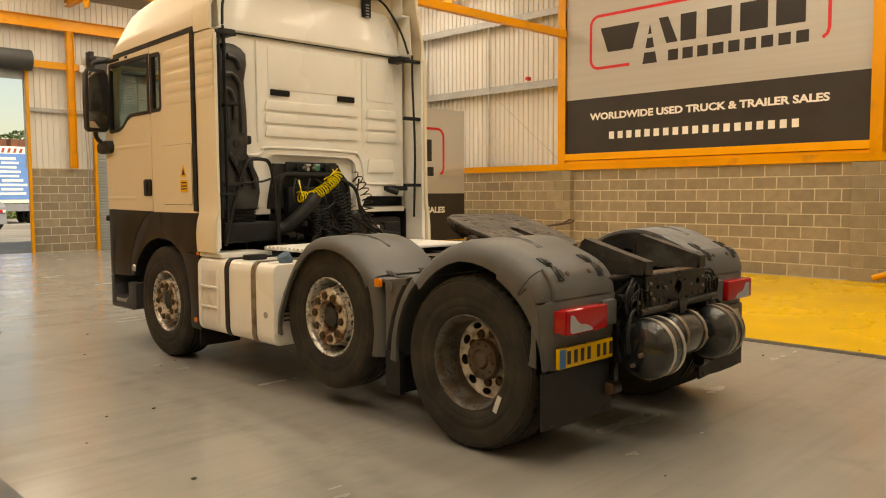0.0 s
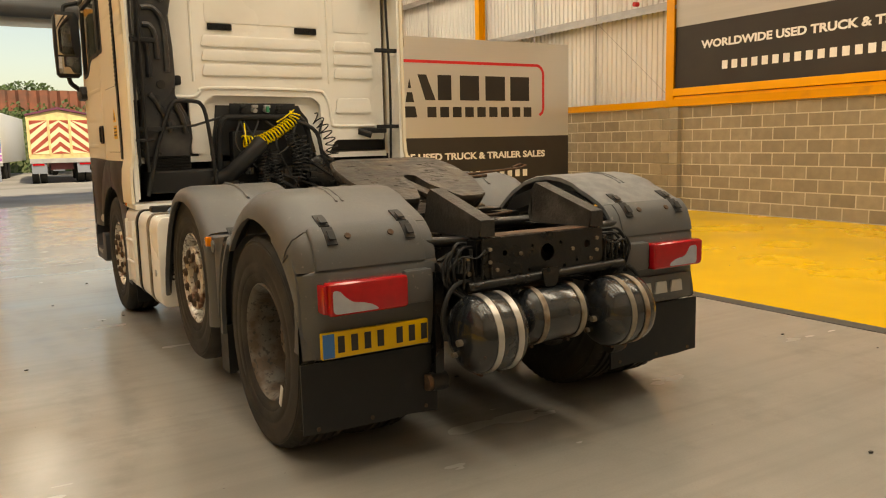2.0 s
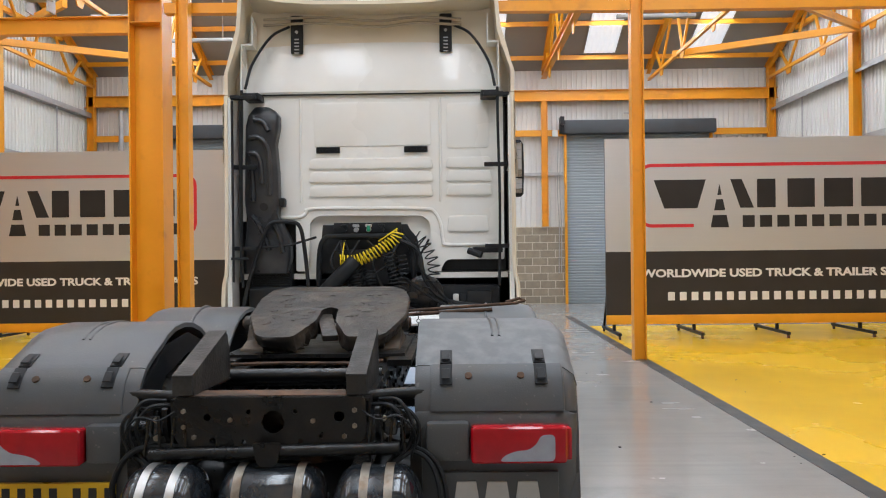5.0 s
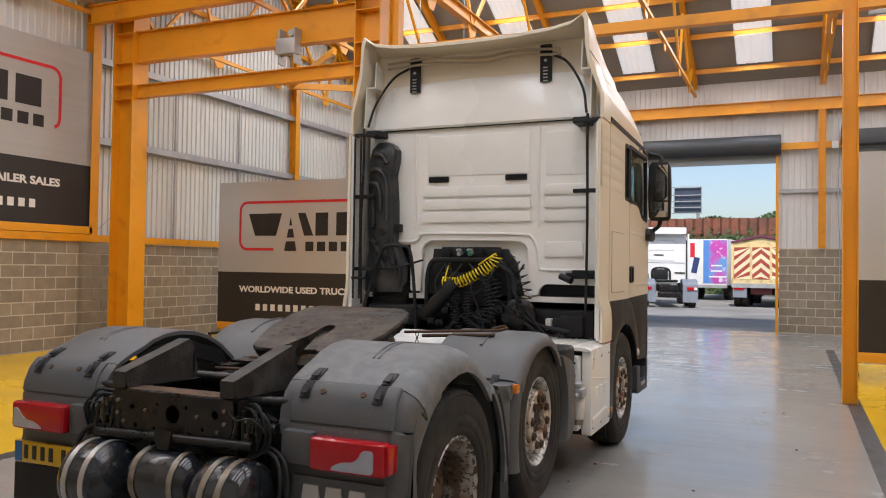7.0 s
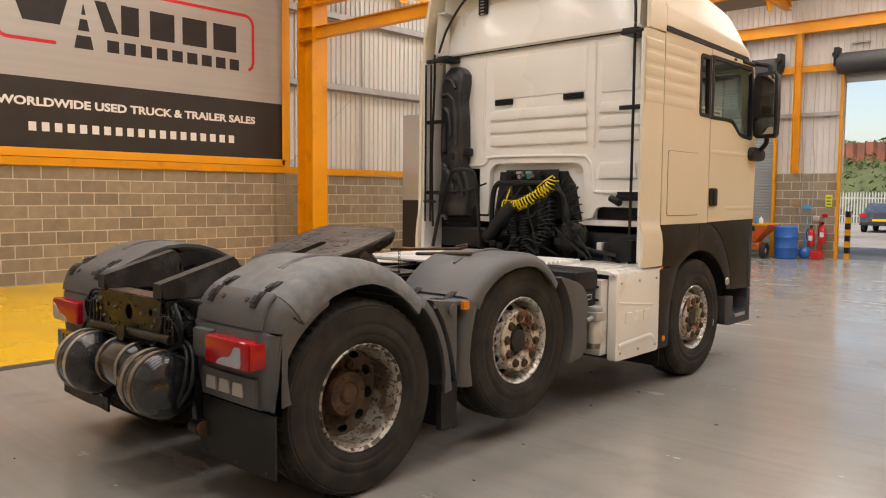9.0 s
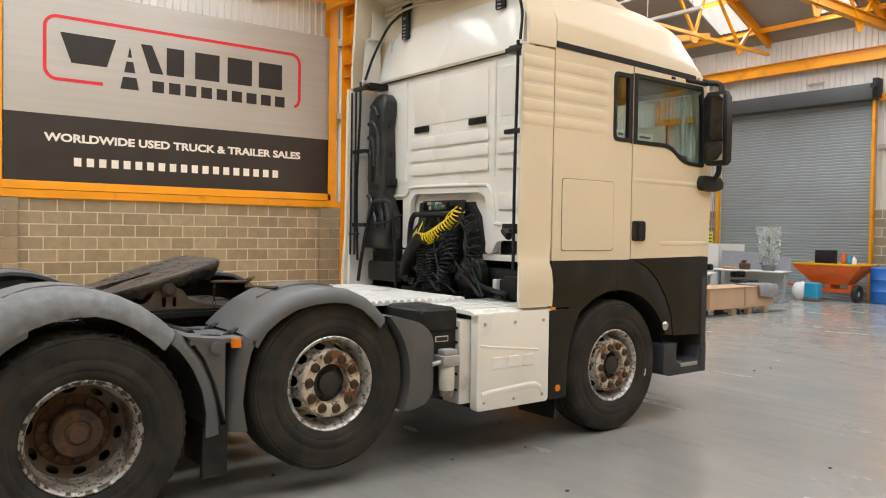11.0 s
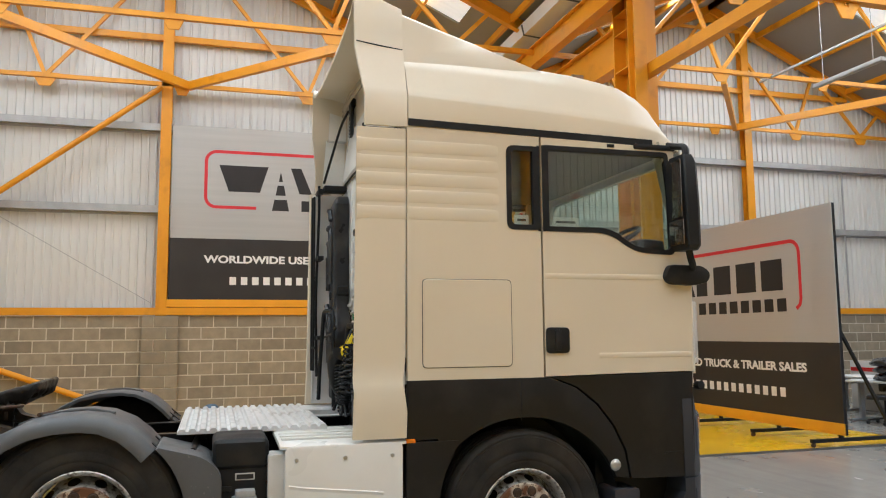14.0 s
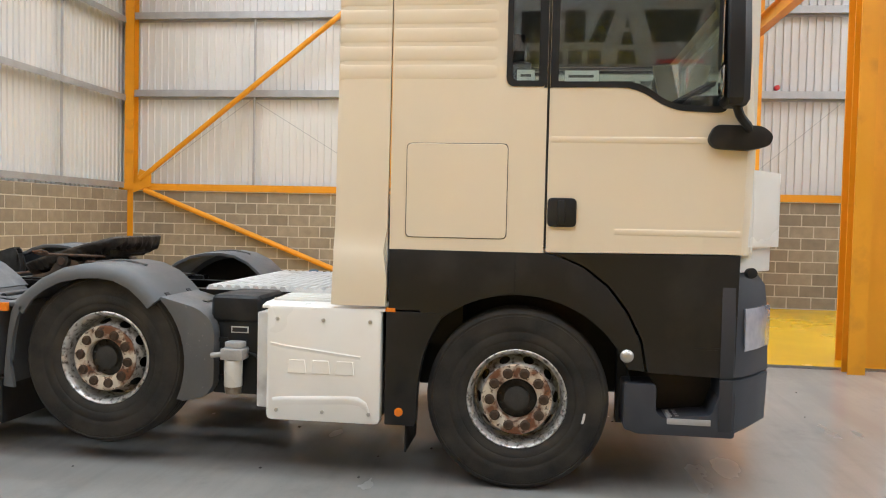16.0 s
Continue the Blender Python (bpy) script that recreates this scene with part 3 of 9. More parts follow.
# openings of the front wall: closed shutter, open doorway, closed shutter
DOORS = ((-7.95, -3.62), (-1.95, 2.29), (4.02, 8.3))
DOOR_H = 5.0
for n_, (xa, xb) in enumerate(((-WX, -7.95), (-3.62, -1.95), (2.29, 4.02), (8.3, WX))):
    cladding(f"wall_north_{n_ + 1}", "y", FY, xa, xb, 2.29, lambda u: DOOR_H, "white ribbed steel cladding between the doors", -1)
cladding("wall_north_5", "y", FY, -WX, WX, DOOR_H, lambda u: EAVE_Z, "white ribbed steel cladding above the doors", -1)
cladding("wall_south", "y", BY, -WX, WX, 0, lambda u: EAVE_Z, "white ribbed steel cladding", 1)

# roof slabs
for n_, (ridge, foot, _, _) in enumerate(SLOPES):
    over = 0.3 if foot == EAVE_Y else -0.3 if foot == BACK_Y else 0.0
    za, zb = roof_z(ridge), EAVE_Z - abs(over) * SLOPE
    bm = bmesh.new()
    prism(bm, [(ridge, za), (foot + over, zb), (foot + over, zb + 0.18), (ridge, za + 0.18)], "x", -WX - 0.2, WX + 0.2)
    solid(f"ceiling_{n_ + 1}", bm, M_ROOF, "pale grey lined underside of the pitched roof", "ceiling", kind="structure")
# lined gutter along the valley, with dark joint bands
bm = bmesh.new()
prism(bm, [(7.12, 7.02), (7.16, 6.83), (7.50, 6.80), (7.86, 6.83), (7.90, 7.02)], "x", -WX, WX, bev=0.02)
gutter = solid("valley_gutter", bm, M_CLAD, "pale grey lined gutter along the roof valley", "gutter", kind="structure")
band = bmesh.new()
prism(band, [(7.11, 7.0), (7.152, 6.82), (7.50, 6.79), (7.868, 6.82), (7.91, 7.0)], "x", -0.02, 0.02)
BAND = mesh_of("joint_band", band, M_DARKBOX, smooth=False)
for k in range(13):
    part("joint_band", BAND, None, gutter, m=pose(-9.4 + 1.55 * k, 0, 0))

# block walls
BW, BH, BJ = 0.437, 0.212, 0.015


def block_mesh(depth, along_x):
    bm = bmesh.new()
    d = (BW / 2, depth / 2) if along_x else (depth / 2, BW / 2)
    bx(bm, -d[0], d[0], -d[1], d[1], -BH / 2, BH / 2, 0.006, 1)
    return mesh_of("brick", bm, M_BRICK, smooth=False)


BRICK = {a: block_mesh(0.1, a) for a in (False, True)}


def block_wall(name, axis, at, u0, u1, height, out, single, label):
    """Mortar core with proud blocks in running bond; those within the stretch `single` are objects of their own."""
    core = bmesh.new()
    a, b = sorted((at - out * 0.003, at - out * 0.2))
    if axis == "x":
        bx(core, a, b, u0, u1, 0, height)
    else:
        bx(core, u0, u1, a, b, 0, height)
    wall = solid(name, core, M_MORTAR, label, "wall", kind="structure", smooth=False)
    verts, faces = [], []
    rows = int(height / (BH + BJ))
    singles = 0
    for r in range(rows):
        z = r * (BH + BJ) + BJ + BH / 2
        u = u0 - (r % 2) * (BW + BJ) / 2
        while u < u1 - 0.02:
            lo, hi = max(u, u0), min(u + BW, u1)
            if hi - lo > 0.05:
                c = (lo + hi) / 2
                jit = random.uniform(-0.001, 0.001)
                full = abs(hi - lo - BW) < 0.01
                px = (at - out * (0.05 + jit), c, z) if axis == "x" else (c, at - out * (0.05 + jit), z)
                if full and single[0] < c < single[1] and singles < 300:
                    ob = new("brick", BRICK[axis == "y"])
                    ob.parent, ob.location = wall, px
                    singles += 1
                else:
                    hw = (hi - lo) / 2 - 0.004
                    k = len(verts)
                    d0 = (0.05, hw) if axis == "x" else (hw, 0.05)
                    for sz in (-1, 1):
                        for sx, sy in ((-1, -1), (1, -1), (1, 1), (-1, 1)):
                            verts.append((px[0] + sx * d0[0], px[1] + sy * d0[1], px[2] + sz * (BH / 2 - 0.004)))
                    faces += [(k, k + 3, k + 2, k + 1), (k + 4, k + 5, k + 6, k + 7)] + [(k + i, k + (i + 1) % 4, k + 4 + (i + 1) % 4, k + 4 + i) for i in range(4)]
            u += BW + BJ
    if verts:
        me = bpy.data.meshes.new("bricks")
        me.from_pydata(verts, [], faces)
        me.materials.append(M_BRICK)
        rest = new("bricks", me)
        rest.parent = wall
        tagged(rest, kind="stuff")
    return wall


BLOCK_WALLS = [
    ("wall_west_base", "x", -9.97, BY + 0.2, FY - 0.1, 2.05, 1, (-4.6, 10.0)),
    ("wall_east_base", "x", 9.97, BY + 0.2, FY - 0.1, 2.05, -1, (0.4, 15.0)),
    ("wall_south_base", "y", BY + 0.28, -9.95, 9.95, 2.05, 1, (-9.9, -3.0)),
    ("wall_north_base_1", "y", FY - 0.12, -9.95, -7.95, 2.29, -1, (-20, 20)),
    ("wall_north_base_2", "y", FY - 0.12, -3.62, -2.01, 2.29, -1, (-20, 20)),
    ("wall_north_base_3", "y", FY - 0.12, 2.35, 4.02, 2.29, -1, (-20, 20)),
    ("wall_north_base_4", "y", FY - 0.12, 8.3, 9.95, 2.29, -1, (-20, 20)),
]
PIERS = [(sx, y) for sx in (-1, 1) for y in (1.1, 7.65, 14.55)]


# ---- steel frame ----
def steel(name, bm, label, category="beam"):
    return solid(name, bm, M_ORANGE, label, category, kind="structure", smooth=False)


ROOF_COLS_Y = (-4.6, 1.1, 7.65, 14.55, 19.35)
for sx in (-1, 1):
    for y in ROOF_COLS_Y:
        bm = bmesh.new()
        column(bm, sx * 10.06, y, 0 if abs(y - 7.65) > 9 else 1.9, roof_z(y) - 0.05, 0.2, 0.2, 0.014)
        steel("wall_column", bm, "orange painted steel column against the wall", "column")
    # rails: orange rail on the block wall, grey rails over the cladding
    bm = bmesh.new()
    bx(bm, sx * 9.98 - 0.06, sx * 9.98 + 0.06, BY + 0.1, FY - 0.2, 2.06, 2.2)
    steel("wall_rail", bm, "orange steel rail along the top of the block wall", "rail")
    for z in (4.05, 5.68):
        bm = bmesh.new()
        bx(bm, sx * 10.12 - 0.06, sx * 10.12 + 0.06, BY + 0.1, FY - 0.2, z, z + 0.02)
        bx(bm, sx * 10.12 - 0.06, sx * 10.12 - 0.052, BY + 0.1, FY - 0.2, z - 0.05, z)
        bx(bm, sx * 10.12 + 0.052, sx * 10.12 + 0.06, BY + 0.1, FY - 0.2, z + 0.02, z + 0.14)
        solid("wall_rail", bm, M_RAIL, "galvanised steel rail across the cladding", "rail", kind="structure", smooth=False)
    bm = bmesh.new()
    for ya, yb in ((-2.9, 5.8), (9.6, 17.7)):
        bx(bm, sx * 10.12 - 0.05, sx * 10.12 + 0.05, ya, yb, 7.52, 7.64)
    steel("wall_rail", bm, "orange steel rail high on the gable wall", "rail")
    for y in (-1.9, 3.3, 5.5, 9.98, 12.2, 17.4):
        bm = bmesh.new()
        cyl(bm, (sx * 10.1, y, 2.2), (sx * 10.1, y, 5.7), 0.025, 8)
        solid("wall_strut", bm, M_RAIL, "thin galvanised strut between wall rails", "rail", kind="structure")


def truss(x, heavy=False):
    """Pitched lattice trusses across both spans of the hall at x."""
    bm = bmesh.new()
    zc = 6.60
    if heavy:
        ibeam(bm, (x, BY + 0.2, zc + 0.18), (x, FY - 0.2, zc + 0.18), 0.16, 0.24)
    else:
        beam(bm, (x, BY + 0.2, zc), (x, FY - 0.2, zc), 0.08, 0.08)
    for ridge, foot, _, _ in SLOPES:
        sgn = 1 if foot > ridge else -1
        k = abs(foot - ridge) / 5.97
        ibeam(bm, (x, foot - sgn * 0.1, roof_z(foot - sgn * 0.1) - 0.12), (x, ridge, roof_z(ridge) - 0.12), 0.12, 0.20)
        top = [(ridge + sgn * d * k, roof_z(ridge + sgn * d * k) - 0.2) for d in (0.06, 2.95, 4.95)]
        low = [(ridge + sgn * d * k, zc) for d in (2.35, 4.35)]
        for a, b in ((top[0], low[0]), (low[0], top[1]), (top[1], low[1]), (low[1], top[2])):
            beam(bm, (x, *a), (x, *b), 0.055, 0.07)
        for ym, z in low:
            prism(bm, [(ym - 0.25, z + 0.06), (ym + 0.25, z + 0.06), (ym + 0.10, z - 0.20), (ym - 0.10, z - 0.20)], "x", x - 0.012, x + 0.012)
        prism(bm, [(ridge, roof_z(ridge) - 0.2), (ridge + sgn * 0.32, roof_z(ridge) - 0.32), (ridge + sgn * 0.2, roof_z(ridge) - 0.5), (ridge, roof_z(ridge) - 0.45)], "x", x - 0.012, x + 0.012)
    for ridge in RIDGES:
        prism(bm, [(ridge - 0.2, zc + 0.06), (ridge + 0.2, zc + 0.06), (ridge + 0.08, zc - 0.20), (ridge - 0.08, zc - 0.20)], "x", x - 0.012, x + 0.012)
        # short collar under the ridge
        z = roof_z(ridge) - 0.62
        beam(bm, (x, ridge - 0.9, z), (x, ridge + 0.9, z), 0.05, 0.07)
    return steel("roof_truss", bm, "orange painted pitched steel lattice truss", "truss")


for x in (-10.0, -6.5, -3.4, 0.15, 3.4, 6.5, 10.0):
    truss(x, heavy=abs(abs(x) - 3.4) < 0.1)
# purlins along the hall
for ridge, foot, _, _ in SLOPES:
    sgn = 1 if foot > ridge else -1
    for k in range(5):
        y = foot - sgn * (0.65 + 1.33 * k)
        bm = bmesh.new()
        beam(bm, (-WX, y, roof_z(y) - 0.075), (WX, y, roof_z(y) - 0.075), 0.06, 0.13)
        steel("roof_purlin", bm, "orange steel purlin under the roof", "beam")
# eave beam and columns of the front wall
bm = bmesh.new()
ibeam(bm, (-WX, FY - 0.25, 6.15), (WX, FY - 0.25, 6.15), 0.16, 0.32)
steel("eave_beam", bm, "orange steel eave beam above the doors", "beam")
for x in (-3.05, 3.39):
    bm = bmesh.new()
    column(bm, x, FY - 0.3, 2.29, 6.0, 0.18, 0.18, 0.014)
    steel("wall_column", bm, "orange painted steel column between the doors", "column")
for xa, xb in ((-10.1, -8.05), (-3.5, -2.05), (2.36, 3.97), (8.4, 10.1)):
    bm = bmesh.new()
    beam(bm, (xa, FY - 0.2, 5.05), (xb, FY - 0.2, 5.05), 0.1, 0.18)
    steel("door_rail", bm, "orange steel rail beside the doors", "rail")
for xa, xb in ((-10.1, -8.02), (-3.55, -2.02), (2.35, 3.96), (8.36, 10.1)):
    bm = bmesh.new()
    bx(bm, xa, xb, FY - 0.13, FY - 0.06, 3.88, 3.90)
    bx(bm, xa, xb, FY - 0.13, FY - 0.122, 3.80, 3.88)
    solid("wall_rail", bm, M_RAIL, "galvanised steel rail across the cladding", "rail", kind="structure", smooth=False)
for xa, xb in DOORS:
    for x, s in ((xa, -1), (xb, 1)):
        bm = bmesh.new()
        bx(bm, x - 0.04 if s < 0 else x - 0.03, x + 0.03 if s < 0 else x + 0.04, FY - 0.26, FY - 0.14, 0, 5.0)
        steel("door_post", bm, "orange steel post at the edge of a door", "post")

# the middle portal under the ridge
bm = bmesh.new()
column(bm, -9.2, 7.78, 0, 6.82, 0.52, 0.40, 0.022, "x")
for z in (4.84, 5.12, 5.54, 6.12, 6.4):
    bx(bm, -9.435, -8.965, 7.60, 7.96, z, z + 0.016)
steel("portal_column", bm, "heavy orange steel column standing on the floor", "column")
bm = bmesh.new()
column(bm, -3.78, 7.82, 0, 6.82, 0.50, 0.40, 0.022, "x")
for z in (5.0, 5.4, 5.95, 6.25, 6.6):
    bx(bm, -4.005, -3.555, 7.63, 8.01, z, z + 0.016)
steel("portal_column", bm, "heavy orange steel column standing on the floor", "column")
for x, y in ((3.37, 7.6), (-3.17, 7.5)):
    bm = bmesh.new()
    column(bm, x, y, 0, 6.85, 0.18, 0.18, 0.014)
    steel("portal_post", bm, "slender orange steel post standing on the floor", "column")
bm = bmesh.new()
ibeam(bm, (-8.935, 7.72, 5.84), (-4.035, 7.72, 5.80), 0.2, 0.60)
steel("portal_beam", bm, "deep orange steel beam between the columns", "beam")
bm = bmesh.new()
ibeam(bm, (-9.9, 7.42, 6.50), (3.3, 7.42, 6.50), 0.16, 0.36)
steel("portal_beam", bm, "deep orange steel beam between the columns", "beam")
bm = bmesh.new()
ibeam(bm, (-8.935, 7.72, 4.98), (-4.035, 7.72, 4.98), 0.15, 0.25)
steel("portal_tie", bm, "orange steel tie between the columns", "beam")
bm = bmesh.new()
beam(bm, (-3.5, 7.7, 5.2), (3.3, 7.6, 5.11), 0.14, 0.15)
steel("portal_tie", bm, "orange steel tie between the columns", "beam")
bm = bmesh.new()
beam(bm, (3.45, 7.6, 5.11), (10, 7.6, 5.11), 0.14, 0.15)
steel("portal_tie", bm, "orange steel tie between the columns", "beam")

# plan braces at chord level, wall braces
for x0, y0, x1, y1 in ((-10, 1.5, -6.85, 4.4), (-10, 1.5, -6.6, -1.65), (-10, 14.2, -6.4, 16.5), (-10, 14.2, -7.0, 11.7), (10, 1.5, 6.85, 4.4), (10, 1.5, 6.6, -1.65), (10, 14.2, 6.4, 16.5), (10, 14.2, 7.0, 11.7)):
    bm = bmesh.new()
    beam(bm, (x0, y0, 6.60), (x1, y1, 6.62), 0.10, 0.16)
    steel("plan_brace", bm, "orange steel brace at the level of the truss chord", "brace")
for sx in (-1, 1):
    bm = bmesh.new()
    cyl(bm, (sx * 9.88, -4.3, 2.28), (sx * 9.88, 1.0, 6.50), 0.055, 12)
    prism(bm, [(-4.45, 2.0), (-4.05, 2.15), (-4.05, 2.4), (-4.3, 2.5)], "x", sx * 9.87 - 0.008, sx * 9.87 + 0.008)
    steel("wall_brace", bm, "orange tubular wall brace", "brace")
    bm = bmesh.new()
    cyl(bm, (sx * 9.88, -4.2, 2.06), (sx * 9.88, 1.05, 0.08), 0.055, 12)
    steel("wall_brace", bm, "orange tubular wall brace", "brace")
for z in (2.2, 4.05, 5.68):
    bm = bmesh.new()
    bx(bm, -10.1, 10.1, BY + 0.1, BY + 0.22, z, z + 0.02)
    bx(bm, -10.1, 10.1, BY + 0.21, BY + 0.22, z - 0.1, z)
    solid("wall_rail", bm, M_RAIL, "galvanised steel rail across the cladding", "rail", kind="structure", smooth=False)
for x in (-7.85, -3.4, 3.4):
    bm = bmesh.new()
    cyl(bm, (x, BY + 0.14, 2.2), (x, BY + 0.14, 5.7), 0.025, 8)
    solid("wall_strut", bm, M_RAIL, "thin galvanised strut between wall rails", "rail", kind="structure")
# rooflights: ribbed sheets in kerbs; emission stands in for daylight coming through
M_ROOFLIGHT = bpy.data.materials.new("glowing_rooflight")
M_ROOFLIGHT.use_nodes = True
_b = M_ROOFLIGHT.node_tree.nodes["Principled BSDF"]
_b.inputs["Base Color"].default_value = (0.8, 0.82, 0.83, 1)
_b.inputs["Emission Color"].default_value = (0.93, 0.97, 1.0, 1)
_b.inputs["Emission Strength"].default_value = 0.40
for sx in ROOFLIGHTS:
    for _, _, ya, yb in SLOPES:
        rl = thing("rooflight", "translucent white rooflight strip in the roof, with an added glow", "rooflight", "rooflights", kind="structure")
        bm = bmesh.new()
        rows = []
        for k in range(19):
            x = sx - 0.45 + 0.05 * k
            d = 0.012 if k % 3 == 1 else 0.0
            rows.append((bm.verts.new((x, ya, roof_z(ya) - 0.012 - d)), bm.verts.new((x, yb, roof_z(yb) - 0.012 - d))))
        for a, b in zip(rows, rows[1:]):
            bm.faces.new((a[0], b[0], b[1], a[1]))
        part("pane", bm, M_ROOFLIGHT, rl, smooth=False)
        bm = bmesh.new()
        for x in (sx - 0.47, sx + 0.47):
            beam(bm, (x, ya, roof_z(ya) - 0.02), (x, yb, roof_z(yb) - 0.02), 0.03, 0.05)
        part("kerb", bm, M_ROOF, rl, smooth=False)

# shutters and the roller of the open door
for n_, (xa, xb) in enumerate(DOORS):
    if n_ == 1:
        continue
    door = thing(f"door_{n_ + 1}", "closed grey steel roller shutter", "roller shutter", kind="structure")
    slat = bmesh.new()
    prism(slat, [(0, 0), (0.012, 0.012), (0.016, 0.045), (0.010, 0.07), (0, 0.078), (-0.012, 0.078), (-0.012, 0)], "x", xa, xb)
    me = mesh_of("slat", slat, M_SHUTTER)
    k = 0
    while k * 0.08 < 4.98:
        part("slat", me, None, door, m=pose(0, FY - 0.02, k * 0.08, 0, 0, 0) @ Matrix.Diagonal((1, -1, 1, 1)))
        k += 1
    box = bmesh.new()
    bx(box, xa - 0.1, xb + 0.1, FY - 0.45, FY - 0.05, 5.0, 5.4, 0.03)
    part("roller_housing", box, M_DARKBOX, door, "dark grey roller housing")
door = thing("door_2", "open doorway with its shutter rolled up", "roller shutter", kind="structure")
box = bmesh.new()
cyl(box, (DOORS[1][0] - 0.1, FY - 0.3, 5.1), (DOORS[1][1] + 0.1, FY - 0.3, 5.1), 0.27, 24)
part("rolled_shutter", box, M_DARKBOX, door, "dark rolled-up shutter")
box = bmesh.new()
bx(box, DOORS[1][0], DOORS[1][1], FY - 0.12, FY - 0.06, 4.62, 4.86)
part("bottom_rail", box, M_SHUTTER, door)


# ---- banners and display boards ----
def plain_row(name, parent, material, x0, x1, z0, z1, n, gap=0.18):
    """A row of plain blocks that stands for a brand's writing."""
    w = (x1 - x0) / n
    for k in range(n):
        bm = bmesh.new()
        bx(bm, x0 + k * w, x0 + (k + 1 - gap) * w, -0.004, 0.0, z0, z1)
        part(name, bm, material, parent, smooth=False)


def sign_face(parent, W, H, dark, field=M_SILVER):
    """The printed face of a sign in local x and z (origin at its lower left corner, facing -y)."""
    bm = bmesh.new()
    bx(bm, 0, W, -0.002, 0.012, dark, H)
    part("silver_field", bm, field, parent, "brushed silver print", smooth=False)
    bm = bmesh.new()
    bx(bm, 0, W, -0.002, 0.012, 0, dark)
    part("dark_band", bm, M_CHARCOAL, parent, "charcoal printed band", smooth=False)
    s = W / 6.4
    # red open frame round the mark
    x0, x1, z0, z1 = 0.65 * s, 5.65 * s, H - 1.62 * s, H - 0.50 * s
    path = [Vector((x0 + 0.98 * s, z0))]
    for cx, cz, a0 in ((x0 + 0.2 * s, z0 + 0.2 * s, 270), (x0 + 0.2 * s, z1 - 0.2 * s, 180), (x1 - 0.2 * s, z1 - 0.2 * s, 90)):
        path += [Vector((cx + 0.2 * s * math.cos(radians(a0 - k * 15)), cz + 0.2 * s * math.sin(radians(a0 - k * 15)))) for k in range(7)]
    path += [Vector((x1, z0 + 0.16 * s)), Vector((x1 - 0.03 * s, z0 + 0.06 * s)), Vector((x1 - 0.11 * s, z0))]
    bm = bmesh.new()
    rings = []
    for i, p in enumerate(path):
        d = (path[min(i + 1, len(path) - 1)] - path[max(i - 1, 0)]).normalized()
        o = Vector((-d.y, d.x)) * 0.031 * s
        rings.append([((p + o).x, -0.0065, (p + o).y), ((p - o).x, -0.0065, (p - o).y), ((p - o).x, -0.001, (p - o).y), ((p + o).x, -0.001, (p + o).y)])
    loft(bm, rings)
    part("red_frame", bm, M_RED, parent, "red open frame", smooth=False)
    # the mark as plain shapes
    mz0, mz1 = H - 1.30 * s, H - 0.77 * s
    low = mz0 - 0.36 * s
    shapes = [[(0.90 * s, mz1), (1.86 * s, mz1), (1.70 * s, mz0), (1.09 * s, mz0)], [(2.31 * s, mz1), (2.52 * s, mz1), (2.74 * s, mz0), (2.49 * s, mz0)]]
    shapes += [[(a * s, mz1), (b * s, mz1), (b * s, mz0), (a * s, mz0)] for a, b in ((2.80, 3.14), (3.36, 3.86), (4.03, 4.56), (4.71, 5.24))]
    # a road that narrows upwards, with gaps
    for za, zb in ((0.0, 0.29), (0.40, 0.66), (0.76, 1.0)):
        wa, wb = 0.17 * (1 - za), 0.17 * (1 - zb) + 0.004
        ha, hb = low + za * (mz1 - 0.1 * s - low), low + zb * (mz1 - 0.1 * s - low)
        shapes.append([((2.11 - wa) * s, ha), ((2.11 + wa) * s, ha), ((2.11 + wb) * s, hb), ((2.11 - wb) * s, hb)])
    for sh in shapes:
        bm = bmesh.new()
        prism(bm, sh, "y", -0.006, -0.002)
        part("mark_shape", bm, M_INK, parent, smooth=False)
    plain_row("mark_bar", parent, M_INK, 2.53 * s, 5.40 * s, low, mz0 - 0.14 * s, 9, 0.30)
    letters("WORLDWIDE USED TRUCK & TRAILER SALES", 0.20 * s, pose(0.64 * s, -0.004, dark - 0.475 * s, 90), M_WHITEINK, parent, bold=0.036, width=5.05 * s, label="white lettering")
    plain_row("address_bar", parent, M_WHITEINK, 1.14 * s, 5.26 * s, dark - 0.91 * s, dark - 0.755 * s, 19, 0.42)


def banner(name, at, W, H, dark, label):
    b = thing(name, label, "banner", "wall banners", at=at)
    sign_face(b, W, H, dark, M_VINYL)
    bm = bmesh.new()
    bx(bm, -0.03, W + 0.03, -0.03, 0.1, -0.30, -0.16, 0.01)
    bx(bm, -0.03, W + 0.03, -0.06, 0.1, -0.15, 0.0, 0.01)
    part("bottom_rail", bm, M_BANNERSTRIP, b, "orange painted rail", smooth=False)
    return b


banner("wall_banner", pose(-10.02, 1.22, 2.36, 0, 0, 90), 6.38, 3.45, 1.2, "silver and charcoal printed banner hung on the wall between columns")
banner("wall_banner", pose(10.02, 7.55, 2.42, 0, 0, -90), 6.38, 3.45, 1.2, "silver and charcoal printed banner hung on the wall between columns")


